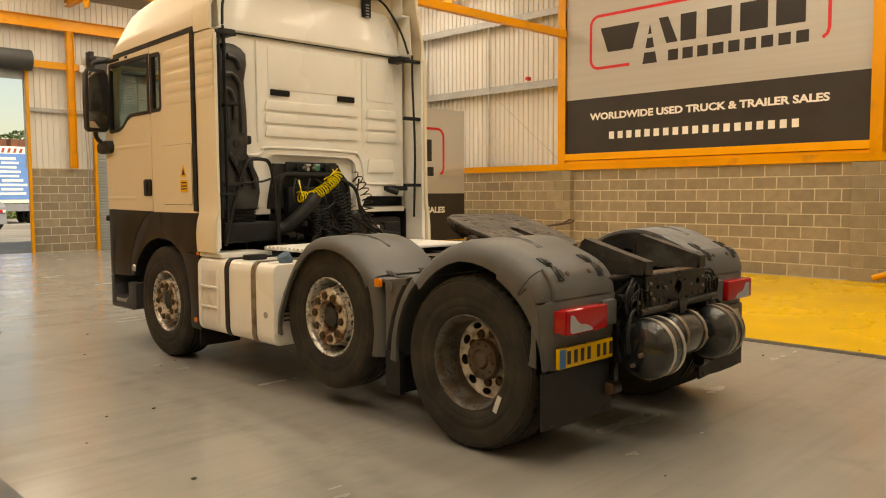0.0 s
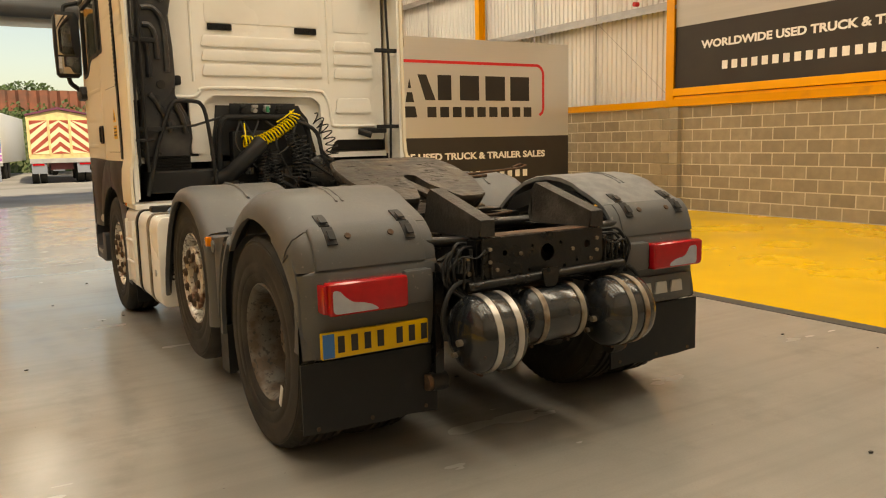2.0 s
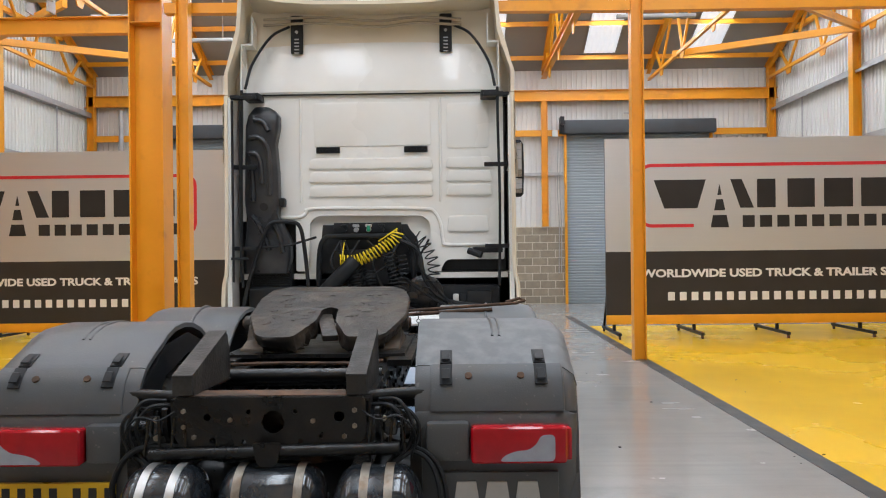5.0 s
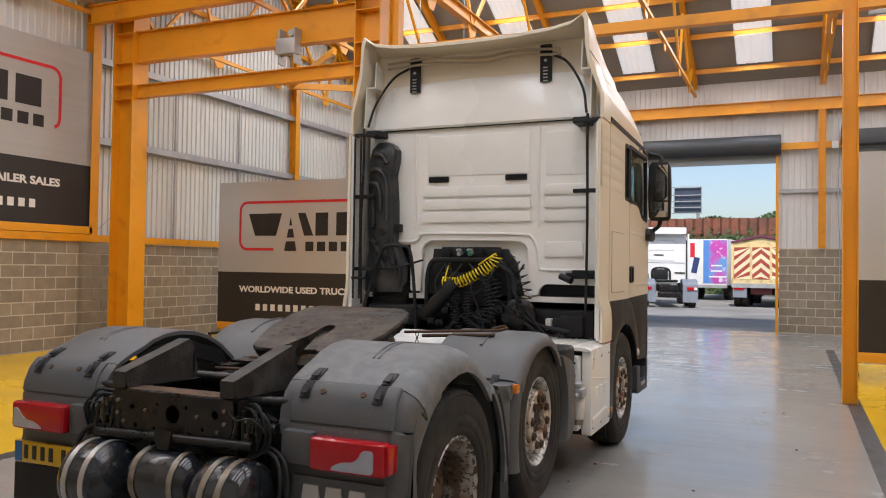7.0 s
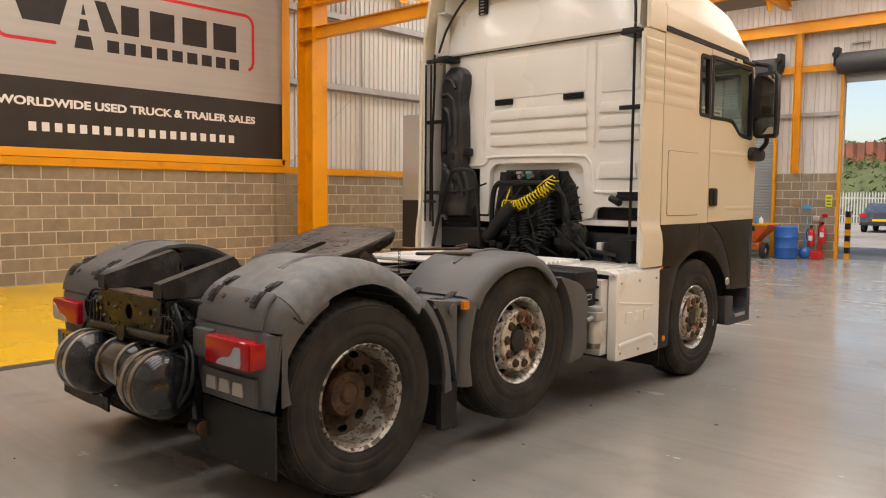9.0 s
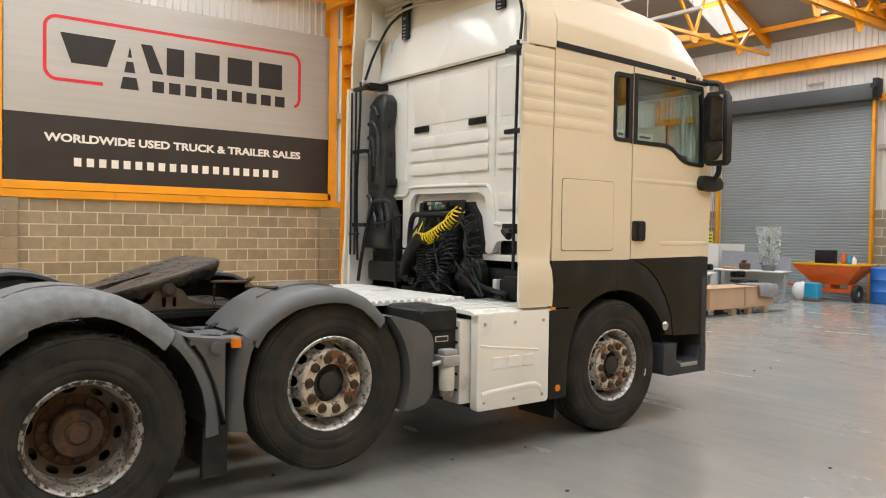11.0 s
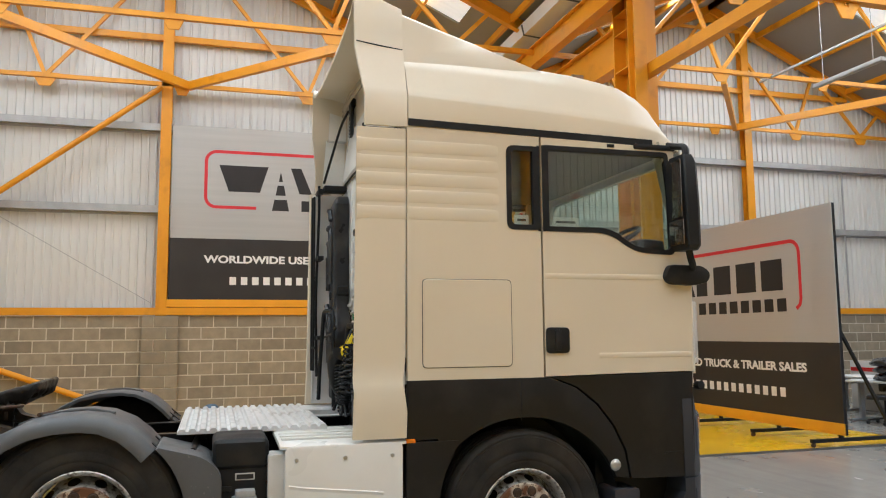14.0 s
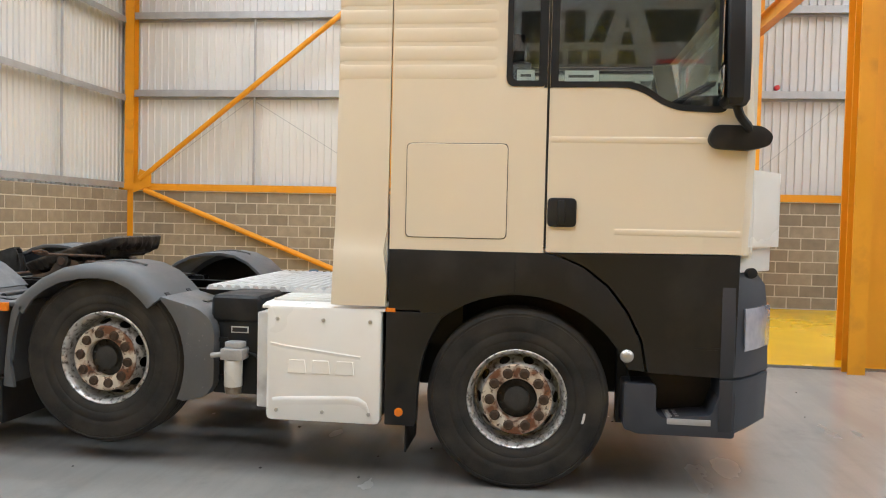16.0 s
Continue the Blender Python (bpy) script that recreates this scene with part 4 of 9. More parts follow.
def display_board(at, W, drop):
    b = thing("display_board", "free-standing silver and charcoal display board on the yellow floor", "display board", "display boards", at=at)
    sign_face(b, W, 3.2, 1.15)
    bm = bmesh.new()
    bx(bm, 0, W, -0.01, 0.03, -0.17, -0.003, 0.005)
    part("base_strip", bm, M_BANNERSTRIP, b, "orange base strip")
    bm = bmesh.new()
    bx(bm, 0, W, 0.014, 0.06, -0.17, 3.2)
    part("backing", bm, M_BLACKSTEEL, b, "dark backing frame", smooth=False)
    for x in (0.15, 1.6, 3.1, 4.6, W - 0.15):
        bm = bmesh.new()
        fz = 0.09 - drop
        beam(bm, (x, -0.45, fz), (x, 1.1, fz), 0.06, 0.05)
        beam(bm, (x, 1.05, fz), (x, 0.06, 1.5), 0.04, 0.04)
        beam(bm, (x, 0.07, fz), (x, 0.07, 0.2), 0.05, 0.05)
        ft = part("foot", bm, M_BLACKSTEEL, b, "black steel foot")
        for y in (-0.42, 1.05):
            bm = bmesh.new()
            cyl(bm, (x - 0.015, y, 0.035 - drop), (x + 0.015, y, 0.035 - drop), 0.035, 12)
            part("castor", bm, M_RUST, ft)
    return b


display_board(pose(3.46, 10.5, 0.40), 6.27, 0.40)
display_board(pose(-9.45, 10.75, 0.335), 6.05, 0.335)

# ---- the tractor unit ----
truck = thing("tractor_unit", "white three-axle tractor unit with grey mudguards and rusty wheels", "truck")


# ---- wheels ----
def cone_with_holes(bm, r0, h0, r1, h1, n, hole_r, hole_a):
    """A conical ring from (r0, h0) to (r1, h1) with n oval hand holes, about x."""
    from mathutils.geometry import tessellate_polygon
    for k in range(n):
        a0, a1 = k * math.tau / n, (k + 1) * math.tau / n
        am = (a0 + a1) / 2
        outer = [(a0 + (a1 - a0) * i / 4, 0.0) for i in range(5)] + [(a1 - (a1 - a0) * i / 4, 1.0) for i in range(5)]
        hole = [(am + hole_a * math.cos(i * math.tau / 12), 0.5 + hole_r * math.sin(i * math.tau / 12)) for i in range(12)]
        flat = outer + hole
        tris = tessellate_polygon([[Vector((u * 0.25, v * 0.1, 0)) for u, v in lp] for lp in (outer, hole)])
        vs = []
        for a, t in flat:
            r, h = r0 + (r1 - r0) * t, h0 + (h1 - h0) * t
            vs.append(bm.verts.new((h, r * math.cos(a), r * math.sin(a))))
        for tr in tris:
            bm.faces.new([vs[i] for i in tr])
    bmesh.ops.remove_doubles(bm, verts=bm.verts, dist=0.0004)
    bmesh.ops.recalc_face_normals(bm, faces=bm.faces)


def tyre_mesh(lugs):
    bm = bmesh.new()
    W, R = 0.152, 0.53
    prof = [(0.283, -0.115), (0.30, -0.135), (0.36, -0.152), (0.43, -W), (0.485, -0.147), (0.512, -0.135), (0.525, -0.118)]
    for g in (-0.075, -0.025, 0.025, 0.075):
        prof += [(R, g - 0.012), (R - 0.014, g - 0.008), (R - 0.014, g + 0.008), (R, g + 0.012)]
    prof += [(0.525, 0.118), (0.512, 0.135), (0.500, 0.1445), (0.497, 0.1415), (0.488, 0.1425), (0.485, 0.147), (0.43, W), (0.405, W), (0.40, W - 0.0025), (0.392, W - 0.0025), (0.387, W), (0.36, 0.152), (0.345, 0.150), (0.341, 0.1465), (0.335, 0.148), (0.30, 0.135), (0.283, 0.115), (0.265, 0.10), (0.265, -0.10), (0.283, -0.115)]
    lathe(bm, prof, 112 if lugs else 64)
    if lugs:
        for v in bm.verts:
            r = math.hypot(v.co.y, v.co.z)
            if r > 0.508 and abs(v.co.x) > 0.08:
                k = round(math.atan2(v.co.z, v.co.y) / math.tau * 112) % 112
                if k % 2:
                    v.co.y, v.co.z = v.co.y * (r - 0.012) / r, v.co.z * (r - 0.012) / r
    return mesh_of("tyre", bm, M_TYRE)


def nut_mesh():
    bm = bmesh.new()
    lathe(bm, [(0.031, -0.002), (0.031, 0.003), (0.026, 0.005), (0.025, 0.017), (0.019, 0.020), (0.0165, 0.014), (0.0001, 0.015)], 12)
    return mesh_of("nut", bm, M_NUT, smooth=True)


TYRES = {False: tyre_mesh(False), True: tyre_mesh(True)}
NUT = nut_mesh()
bm = bmesh.new()
cyl(bm, (-0.015, 0, 0), (0.008, 0, 0), 0.0085, 6)
STUD = mesh_of("stud", bm, M_HUB, smooth=False)
bm = bmesh.new()
lathe(bm, [(0.262, -0.11), (0.262, 0.02), (0.272, 0.10), (0.290, 0.118), (0.292, 0.130), (0.286, 0.134), (0.278, 0.128), (0.262, 0.106), (0.256, 0.03), (0.252, -0.01)], 56)
cone_with_holes(bm, 0.253, -0.005, 0.198, 0.115, 10, 0.29, 0.15)
RIM_FRONT = mesh_of("rim", bm, M_RIM)
bm = bmesh.new()
lathe(bm, [(0.20, 0.110), (0.205, 0.128), (0.198, 0.138), (0.135, 0.140), (0.122, 0.134), (0.118, 0.118), (0.118, 0.06)], 48)
RING_FRONT = mesh_of("wheel_ring", bm, M_RINGRUST)
bm = bmesh.new()
lathe(bm, [(0.12, 0.07), (0.10, 0.08), (0.075, 0.085), (0.072, 0.115), (0.05, 0.122), (0.0001, 0.124)], 32)
HUB_FRONT = mesh_of("hub", bm, M_HUB)
bm = bmesh.new()
lathe(bm, [(0.252, -0.30), (0.256, -0.02), (0.262, 0.02), (0.272, 0.10), (0.290, 0.118), (0.292, 0.130), (0.286, 0.134), (0.278, 0.126), (0.262, 0.104), (0.252, 0.03), (0.246, -0.055)], 56)
RIM_REAR = mesh_of("rim", bm, M_BARREL)
RIM_RIGHT = RIM_REAR.copy()
RIM_RIGHT.materials[0] = M_BARRELPALE
bm = bmesh.new()
lathe(bm, [(0.2905, 0.119), (0.294, 0.130), (0.287, 0.1365), (0.279, 0.130), (0.274, 0.122), (0.2705, 0.121)], 56)
LIP_REAR = mesh_of("rim_lip", bm, M_LIP)
bm = bmesh.new()
cone_with_holes(bm, 0.247, -0.05, 0.186, -0.085, 10, 0.30, 0.16)
DISC_REAR = mesh_of("wheel_disc", bm, M_RIMDARK)
DISC_LEFT = DISC_REAR.copy()
DISC_LEFT.materials[0] = M_DISC
bm = bmesh.new()
lathe(bm, [(0.187, -0.084), (0.18, -0.075), (0.13, -0.075), (0.128, -0.02)], 40)
RING_REAR = mesh_of("wheel_ring", bm, M_RUST)
RING_LEFT = RING_REAR.copy()
RING_LEFT.materials[0] = M_DISC
bm = bmesh.new()
lathe(bm, [(0.128, -0.08), (0.128, -0.005), (0.118, 0.012), (0.07, 0.02), (0.06, 0.012), (0.045, 0.03), (0.0001, 0.032)], 32)
HUB_REAR = mesh_of("hub", bm, M_RUST)
HUB_LEFT = HUB_REAR.copy()
HUB_LEFT.materials[0] = M_RIMDARK


# black drum-shaped disc added behind the hand holes to make them look dark
bm = bmesh.new()
lathe(bm, [(0.0001, -0.03), (0.235, -0.03), (0.245, -0.05), (0.245, -0.11)], 32)
DRUM = mesh_of("brake_drum", bm, M_FRAME)


def wheel(side, x, y, z, rear=False, inner=None, turn=0.0, label=""):
    """One wheel facing outwards (side +1 right, -1 left): rim with tyre, ring, hub and ten nuts."""
    m = pose(side * x, y, z, 0, 0, 0 if side > 0 else 180) @ pose(0, 0, 0, turn)
    w = part("wheel", (RIM_RIGHT if side > 0 else RIM_REAR) if rear else RIM_FRONT, None, truck, label, m=m)
    part("tyre", TYRES[rear], None, w)
    part("wheel_ring", (RING_REAR if side > 0 else RING_LEFT) if rear else RING_FRONT, None, w, "rust-stained bolt ring")
    part("brake_drum", DRUM, None, w, m=pose(-0.10 if rear else 0, 0, 0))
    hb = part("hub", (HUB_REAR if side > 0 else HUB_LEFT) if rear else HUB_FRONT, None, w)
    if rear:
        if side > 0:
            part("rim_lip", LIP_REAR, None, w, "worn bright rim edge")
        part("wheel_disc", DISC_REAR if side > 0 else DISC_LEFT, None, w, "rusty wheel disc with hand holes" if side > 0 else "silver wheel disc with hand holes")
    for k in range(10):
        a = (k + 0.5) * math.tau / 10
        part("nut", NUT, None, w, m=pose(-0.075 if rear else 0.138, 0.157 * math.cos(a), 0.157 * math.sin(a), math.degrees(a)))
    for k in range(12 if not rear else 10):
        a = k * math.tau / (12 if not rear else 10)
        part("stud", STUD, None, w, m=pose(0.085 if not rear else 0.012, 0.097 * math.cos(a), 0.097 * math.sin(a)))
    if inner:
        w2 = part("inner_wheel", RIM_REAR, None, truck, "inner twin wheel", m=pose(side * inner, y, z, 0, 0, 180 if side > 0 else 0))
        part("tyre", TYRES[rear], None, w2)
    return w


for side in (-1, 1):
    wheel(side, 1.05, 0.0, 0.53, True, 0.71, 7 * side, "drive wheel with deep rusty rim and twin tyres")
    wheel(side, 1.04, 1.41, 0.652, turn=11, label="raised middle wheel with rust-stained bolt ring")
    wheel(side, 1.075, 3.975, 0.53, turn=20, label="front wheel with rust-stained bolt ring")
# chalk marks on two tyres
bm = bmesh.new()
bx(bm, 0, 0.004, -0.012, 0.012, -0.03, 0.03, 0.002)
part("chalk_mark", bm, M_LABEL, truck, m=pose(1.222, 4.36, 0.44, 0, 0, 0))
bm = bmesh.new()
bx(bm, -0.004, 0, -0.016, 0.016, -0.055, 0.055, 0.002)
part("chalk_mark", bm, M_LABEL, truck, m=pose(-1.199, -0.25, 0.325, 22, 0, 0))

# axles
for y, z in ((0, 0.53), (1.41, 0.652), (3.975, 0.53)):
    bm = bmesh.new()
    cyl(bm, (-0.95, y, z), (0.95, y, z), 0.075 if y else 0.11, 14)
    if y == 0:
        bmesh.ops.create_uvsphere(bm, u_segments=18, v_segments=12, radius=0.24, matrix=Matrix.Translation((0.05, 0, z)))
    part("axle", bm, M_FRAME, truck)


# ---- mudguards ----
def guard_shell(path, centre, arch, x_in, x_out, side, d_min=0.09, round_=0.07, d_max=9.0):
    """A guard skin that follows a side-view path, with a rounded outer edge and a side lip down to the arch radius."""
    bm = bmesh.new()
    P = [Vector(p) for p in path]
    C = Vector(centre)
    rings = []
    for i, p in enumerate(P):
        t = (P[min(i + 1, len(P) - 1)] - P[max(i - 1, 0)]).normalized()
        nrm = Vector((t.y, -t.x))
        if nrm.dot(p - C) < 0:
            nrm = -nrm
        d = (p - C).length
        d = max(d_min, min((d - arch) / max(0.35, nrm.dot((p - C) / d)), d_max))
        prof = [(x_in, -0.028), (x_in, -0.006), (x_in + 0.012, 0), (x_out - round_ * 1.2, 0), (x_out - round_ * 0.55, -round_ * 0.14), (x_out - round_ * 0.15, -round_ * 0.5), (x_out, -round_),
                (x_out, -d), (x_out - 0.025, -d), (x_out - 0.025, -round_ - 0.01), (x_out - round_, -0.028)]
        rings.append([(side * x, p.x + nrm.x * o, p.y + nrm.y * o) for x, o in prof])
    loft(bm, rings)
    return bm




def latch(par, x, y, z, tilt, s=1.0):
    bm = bmesh.new()
    r = Matrix.Rotation(radians(tilt), 4, "X")
    bx(bm, x - 0.025, x + 0.025, y - 0.055 * s, y + 0.055 * s, z - 0.004, z + 0.003, 0.002, 1, r)
    bx(bm, x - 0.017, x + 0.017, y - 0.05 * s, y + 0.005 * s, z + 0.002, z + 0.008, 0.002, 1, r)
    part("latch", bm, M_BLACK, par, "black rubber latch")


for side in (-1, 1):
    # rear guard in three pieces
    top = [(0.47, 1.035)] + [(0.40, 1.10), (0.30, 1.175), (0.18, 1.235), (0.06, 1.268), (-0.06, 1.28), (-0.18, 1.272), (-0.28, 1.245), (-0.34, 1.215), (-0.42, 1.185), (-0.50, 1.147), (-0.514, 1.1385), (-0.526, 1.1300)]
    front = [(0.715, 0.46), (0.70, 0.60), (0.665, 0.74), (0.61, 0.87), (0.54, 0.97), (0.478, 1.03)]
    back = [(-0.529, 1.1278), (-0.537, 1.1220), (-0.56, 1.100), (-0.585, 1.07), (-0.612, 1.0), (-0.618, 0.955)]
    low = [(-0.615, 0.964), (-0.627, 0.945), (-0.630, 0.85), (-0.622, 0.72), (-0.605, 0.60), (-0.592, 0.56)]
    g = part("mudguard", guard_shell(top, (0, 0.53), 0.615, 0.555, 1.222, side, 0.125, 0.115), M_GUARDPALE if side > 0 else M_GUARD, truck, "sun-bleached grey plastic mudguard" if side > 0 else "grey plastic mudguard over the drive wheels")
    part("front_section", guard_shell(front, (0, 0.53), 0.615, 0.60, 1.222, side, 0.07), M_GUARD, g)
    bm = bmesh.new()
    prism(bm, [(0.50, 1.01), (0.70, 0.985), (0.722, 0.962), (0.722, 0.52), (0.698, 0.62), (0.66, 0.75), (0.605, 0.88), (0.54, 0.97)], "x", side * 0.62, side * 1.213, bev=0.008)
    part("corner_filler", bm, M_GUARD, g)
    part("rear_section", guard_shell(back, (0, 0.53), 0.615, 0.555, 1.218, side, 0.125, 0.115), M_GUARD, g)
    part("lamp_panel", guard_shell(low, (0, 0.53), 0.60, 0.555, 1.213, side, 0.11, 0.10), M_GUARD, g)
    # side cheek that closes the corner between the arch and the lamp panel
    bm = bmesh.new()
    cheek = [(-0.25, 1.13), (-0.36, 1.09), (-0.455, 1.05), (-0.515, 0.995), (-0.548, 0.92), (-0.562, 0.85), (-0.562, 0.72), (-0.556, 0.60), (-0.554, 0.55)]
    cheek += [(0.585 * math.cos(radians(a)), 0.53 + 0.585 * math.sin(radians(a))) for a in range(176, 115, -6)]
    prism(bm, cheek, "x", side * 1.15, side * 1.2145, bev=0.004)
    part("side_cheek", bm, M_GUARD, g)
    # proud middle of the rear section
    part("raised_panel", guard_shell([(y - 0.009, z + 0.008) for y, z in back[:-1]] + [(-0.629, 0.962)], (0, 0.53), 0.615, 0.615, 1.15, side, 0.02, 0.012, 0.02), M_GUARD, g)
    # raised bead over the crown
    for dx in (0, 0.03):
        bm = bmesh.new()
        tube(bm, smooth_path([(side * (0.86 + dx), 0.30, 1.166), (side * (0.87 + dx), 0.12, 1.251), (side * (0.875 + dx), -0.06, 1.278), (side * (0.88 + dx), -0.2, 1.265), (side * (0.88 + dx), -0.32, 1.224)]), 0.007, 6)
        part("bead", bm, M_GUARD, g)
    for x in (0.68, 1.06):
        latch(g, side * x, -0.482, 1.158, 27, 0.85)
        latch(g, side * x, -0.574, 1.100, 47, 0.9)
    for x in (0.77, 0.98):
        bm = bmesh.new()
        cyl(bm, (side * x, -0.572, 1.085), (side * x, -0.585, 1.098), 0.015, 10)
        part("bolt", bm, M_RUST, g)
    # inner wall of the guard
    bm = bmesh.new()
    prism(bm, [(0.5, 0.85), (0.3, 1.13), (0, 1.22), (-0.3, 1.19), (-0.56, 1.05), (-0.6, 0.56), (-0.57, 0.56), (-0.5, 0.85), (-0.3, 1.06), (0, 1.13), (0.28, 1.05), (0.45, 0.83)], "x", side * 0.556, side * 0.57)
    part("inner_lip", bm, M_BLACK, g)
    # dark sheet inside the guards
    bm = bmesh.new()
    prism(bm, round_poly([(0.35, 0.32), (0.72, 0.32), (0.74, 0.98), (0.35, 1.0)], 0.03, 2), "x", side * 0.60, side * 0.612)
    part("splash_sheet", bm, M_BLACK, g)
    # mudflap
    bm = bmesh.new()
    pts = [(0.555, 0.555), (1.228, 0.555), (1.228, 0.245), (1.05, 0.236), (0.83, 0.232), (0.70, 0.238), (0.555, 0.228)]
    prism(bm, [(side * u, v) for u, v in pts], "y", -0.598, -0.586)
    f = part("mudflap", bm, M_BLACK, truck, "black rubber mudflap")
    for x in (0.62, 0.9, 1.16):
        bm = bmesh.new()
        cyl(bm, (side * x, -0.596, 0.262), (side * x, -0.604, 0.262), 0.010, 8)
        part("bolt", bm, M_NUT, f)
    # tail lamp
    xa, xb = (0.747, 1.128) if side < 0 else (0.775, 1.150)
    bm = bmesh.new()
    bx(bm, side * xa, side * xb, -0.70, -0.625, 0.770, 0.915, 0.02, 3)
    lamp_ob = part("tail_lamp", bm, M_REDLENS, truck, "red tail lamp with a clear reversing patch")
    bm = bmesh.new()
    wave = [(xb - 0.05, 0.885), (xb - 0.105, 0.882), (xb - 0.12, 0.85), (xb - 0.15, 0.825), (xb - 0.20, 0.822), (xb - 0.245, 0.805), (xb - 0.265, 0.782), (xb - 0.05, 0.782)] if side > 0 else [(xb - 0.018, 0.885), (xb - 0.05, 0.88), (xb - 0.075, 0.85), (xb - 0.11, 0.825), (xb - 0.16, 0.82), (xb - 0.205, 0.805), (xb - 0.235, 0.782), (xb - 0.018, 0.782)]
    prism(bm, [(side * u, v) for u, v in round_poly(wave, 0.02, 3)], "y", -0.7035, -0.69)
    part("clear_patch", bm, M_CLEARLENS, lamp_ob)
    bm = bmesh.new()
    bx(bm, side * (xb - 0.004), side * (xb + 0.018), -0.685, -0.60, 0.78, 0.905, 0.01)
    part("side_lens", bm, M_REDLENS, lamp_ob)
    bm = bmesh.new()
    bx(bm, side * 0.60, side * (xa - 0.004), -0.668, -0.60, 0.772, 0.925, 0.02)
    part("lamp_filler", bm, M_GUARD, truck)
    # middle guard
    c = (1.41, 0.652)
    mt = [(0.82, 1.0), (0.90, 1.075), (1.0, 1.15), (1.12, 1.208), (1.26, 1.238), (1.40, 1.245), (1.52, 1.228), (1.64, 1.175), (1.73, 1.10), (1.785, 1.04)]
    mr = [(0.735, 0.46), (0.745, 0.62), (0.762, 0.78), (0.785, 0.92), (0.812, 0.99)]
    mf = [(1.795, 1.03), (1.87, 0.93), (1.95, 0.80), (2.02, 0.65), (2.05, 0.55), (2.06, 0.47)]
    g = part("middle_mudguard", guard_shell(mt, c, 0.575, 0.62, 1.235, side), M_GUARD, truck, "grey plastic mudguard over the raised wheel")
    part("rear_section", guard_shell(mr, c, 0.60, 0.66, 1.235, side, 0.07, d_max=0.13), M_GUARD, g)
    if side < 0:
        part("front_section", guard_shell(mf, c, 0.575, 0.66, 1.235, side, 0.07), M_GUARD, g)
    bm = bmesh.new()
    bx(bm, side * 0.62, side * 1.21, 0.52, 0.86, 0.955, 0.985, 0.012)
    part("shelf", bm, M_GUARD, g)
    bm = bmesh.new()
    if side > 0:
        panel = [(1.41 + 0.548 * math.cos(radians(a)), 0.652 + 0.548 * math.sin(radians(a))) for a in range(46, -25, -7)]
        prism(bm, panel + round_poly([(1.94, 0.42), (2.08, 0.45), (2.145, 0.52), (2.145, 0.90), (2.05, 0.99), (1.80, 1.055)], [0.01, 0.03, 0.04, 0.06, 0.06, 0.005], 3), "x", side * 0.72, side * 1.229, bev=0.014)
        part("front_box", bm, M_GUARD, g)
    else:
        for k in range(7):
            bx(bm, -1.19, -0.75, 1.955, 1.975, 0.56 + 0.035 * k, 0.572 + 0.035 * k)
        part("inner_ribs", bm, M_BLACK, g)
    for x in (0.78, 1.08):
        latch(g, side * x, 0.80, 0.992, 35, 0.9)
        latch(g, side * x, 0.68, 0.988, 0)
        latch(g, side * x, 1.80, 1.035, -40, 0.9)
    bm = bmesh.new()
    tube(bm, smooth_path([(side * 0.90, 1.04, 1.172), (side * 0.91, 1.2, 1.228), (side * 0.92, 1.4, 1.248), (side * 0.92, 1.55, 1.222)]), 0.010, 6)
    part("bead", bm, M_GUARD, g)
    bm = bmesh.new()
    bx(bm, side * 1.215, side * 1.245, 0.745, 0.80, 0.93, 0.985, 0.008)
    part("marker_lamp", bm, M_AMBER, truck, "amber side marker")
    bm = bmesh.new()
    cyl(bm, (side * 1.23, 0.66, 0.94), (side * 1.238, 0.66, 0.94), 0.035, 16, bev=0.003)
    part("cap", bm, M_GUARD, g)
    bm = bmesh.new()
    bx(bm, side * 0.62, side * 1.16, 0.70, 0.715, 0.2, 0.56)
    bx(bm, side * 1.16, side * 1.20, 0.60, 0.74, 0.22, 0.5)
    part("mudflap", bm, M_BLACK, truck, "black rubber mudflap behind the raised wheel")

# number plate on the left panel, badge on the right one
plate = part("number_plate", bx(bmesh.new(), -1.152, -0.632, -0.658, -0.634, 0.582, 0.695, 0.004), M_PLATE, truck, "yellow number plate with plain dark bars")
bm = bmesh.new()
bx(bm, -1.148, -1.095, -0.661, -0.657, 0.586, 0.691)
part("blue_strip", bm, M_PLATEBLUE, plate)
for k, x in enumerate((-1.085, -1.022, -0.959, -0.896, -0.802, -0.739, -0.676)):
    bm = bmesh.new()
    bx(bm, x + 0.006, x + 0.038, -0.661, -0.657, 0.603, 0.677, 0.002)
    part("plate_bar", bm, M_INK, plate)
plate.matrix_local = Matrix.Identity(4)
badge_back = part("badge_panel", bx(bmesh.new(), 0.655, 1.12, -0.645, -0.61, 0.585, 0.725, 0.008), M_GUARD, truck)
for x in (0.71, 0.83, 0.95):
    bm = bmesh.new()
    prism(bm, [(x, 0.625), (x + 0.095, 0.625), (x + 0.085, 0.69), (x + 0.01, 0.69)], "y", -0.655, -0.645)
    part("badge", bm, M_BADGE, badge_back, "silver plain badge shapes")

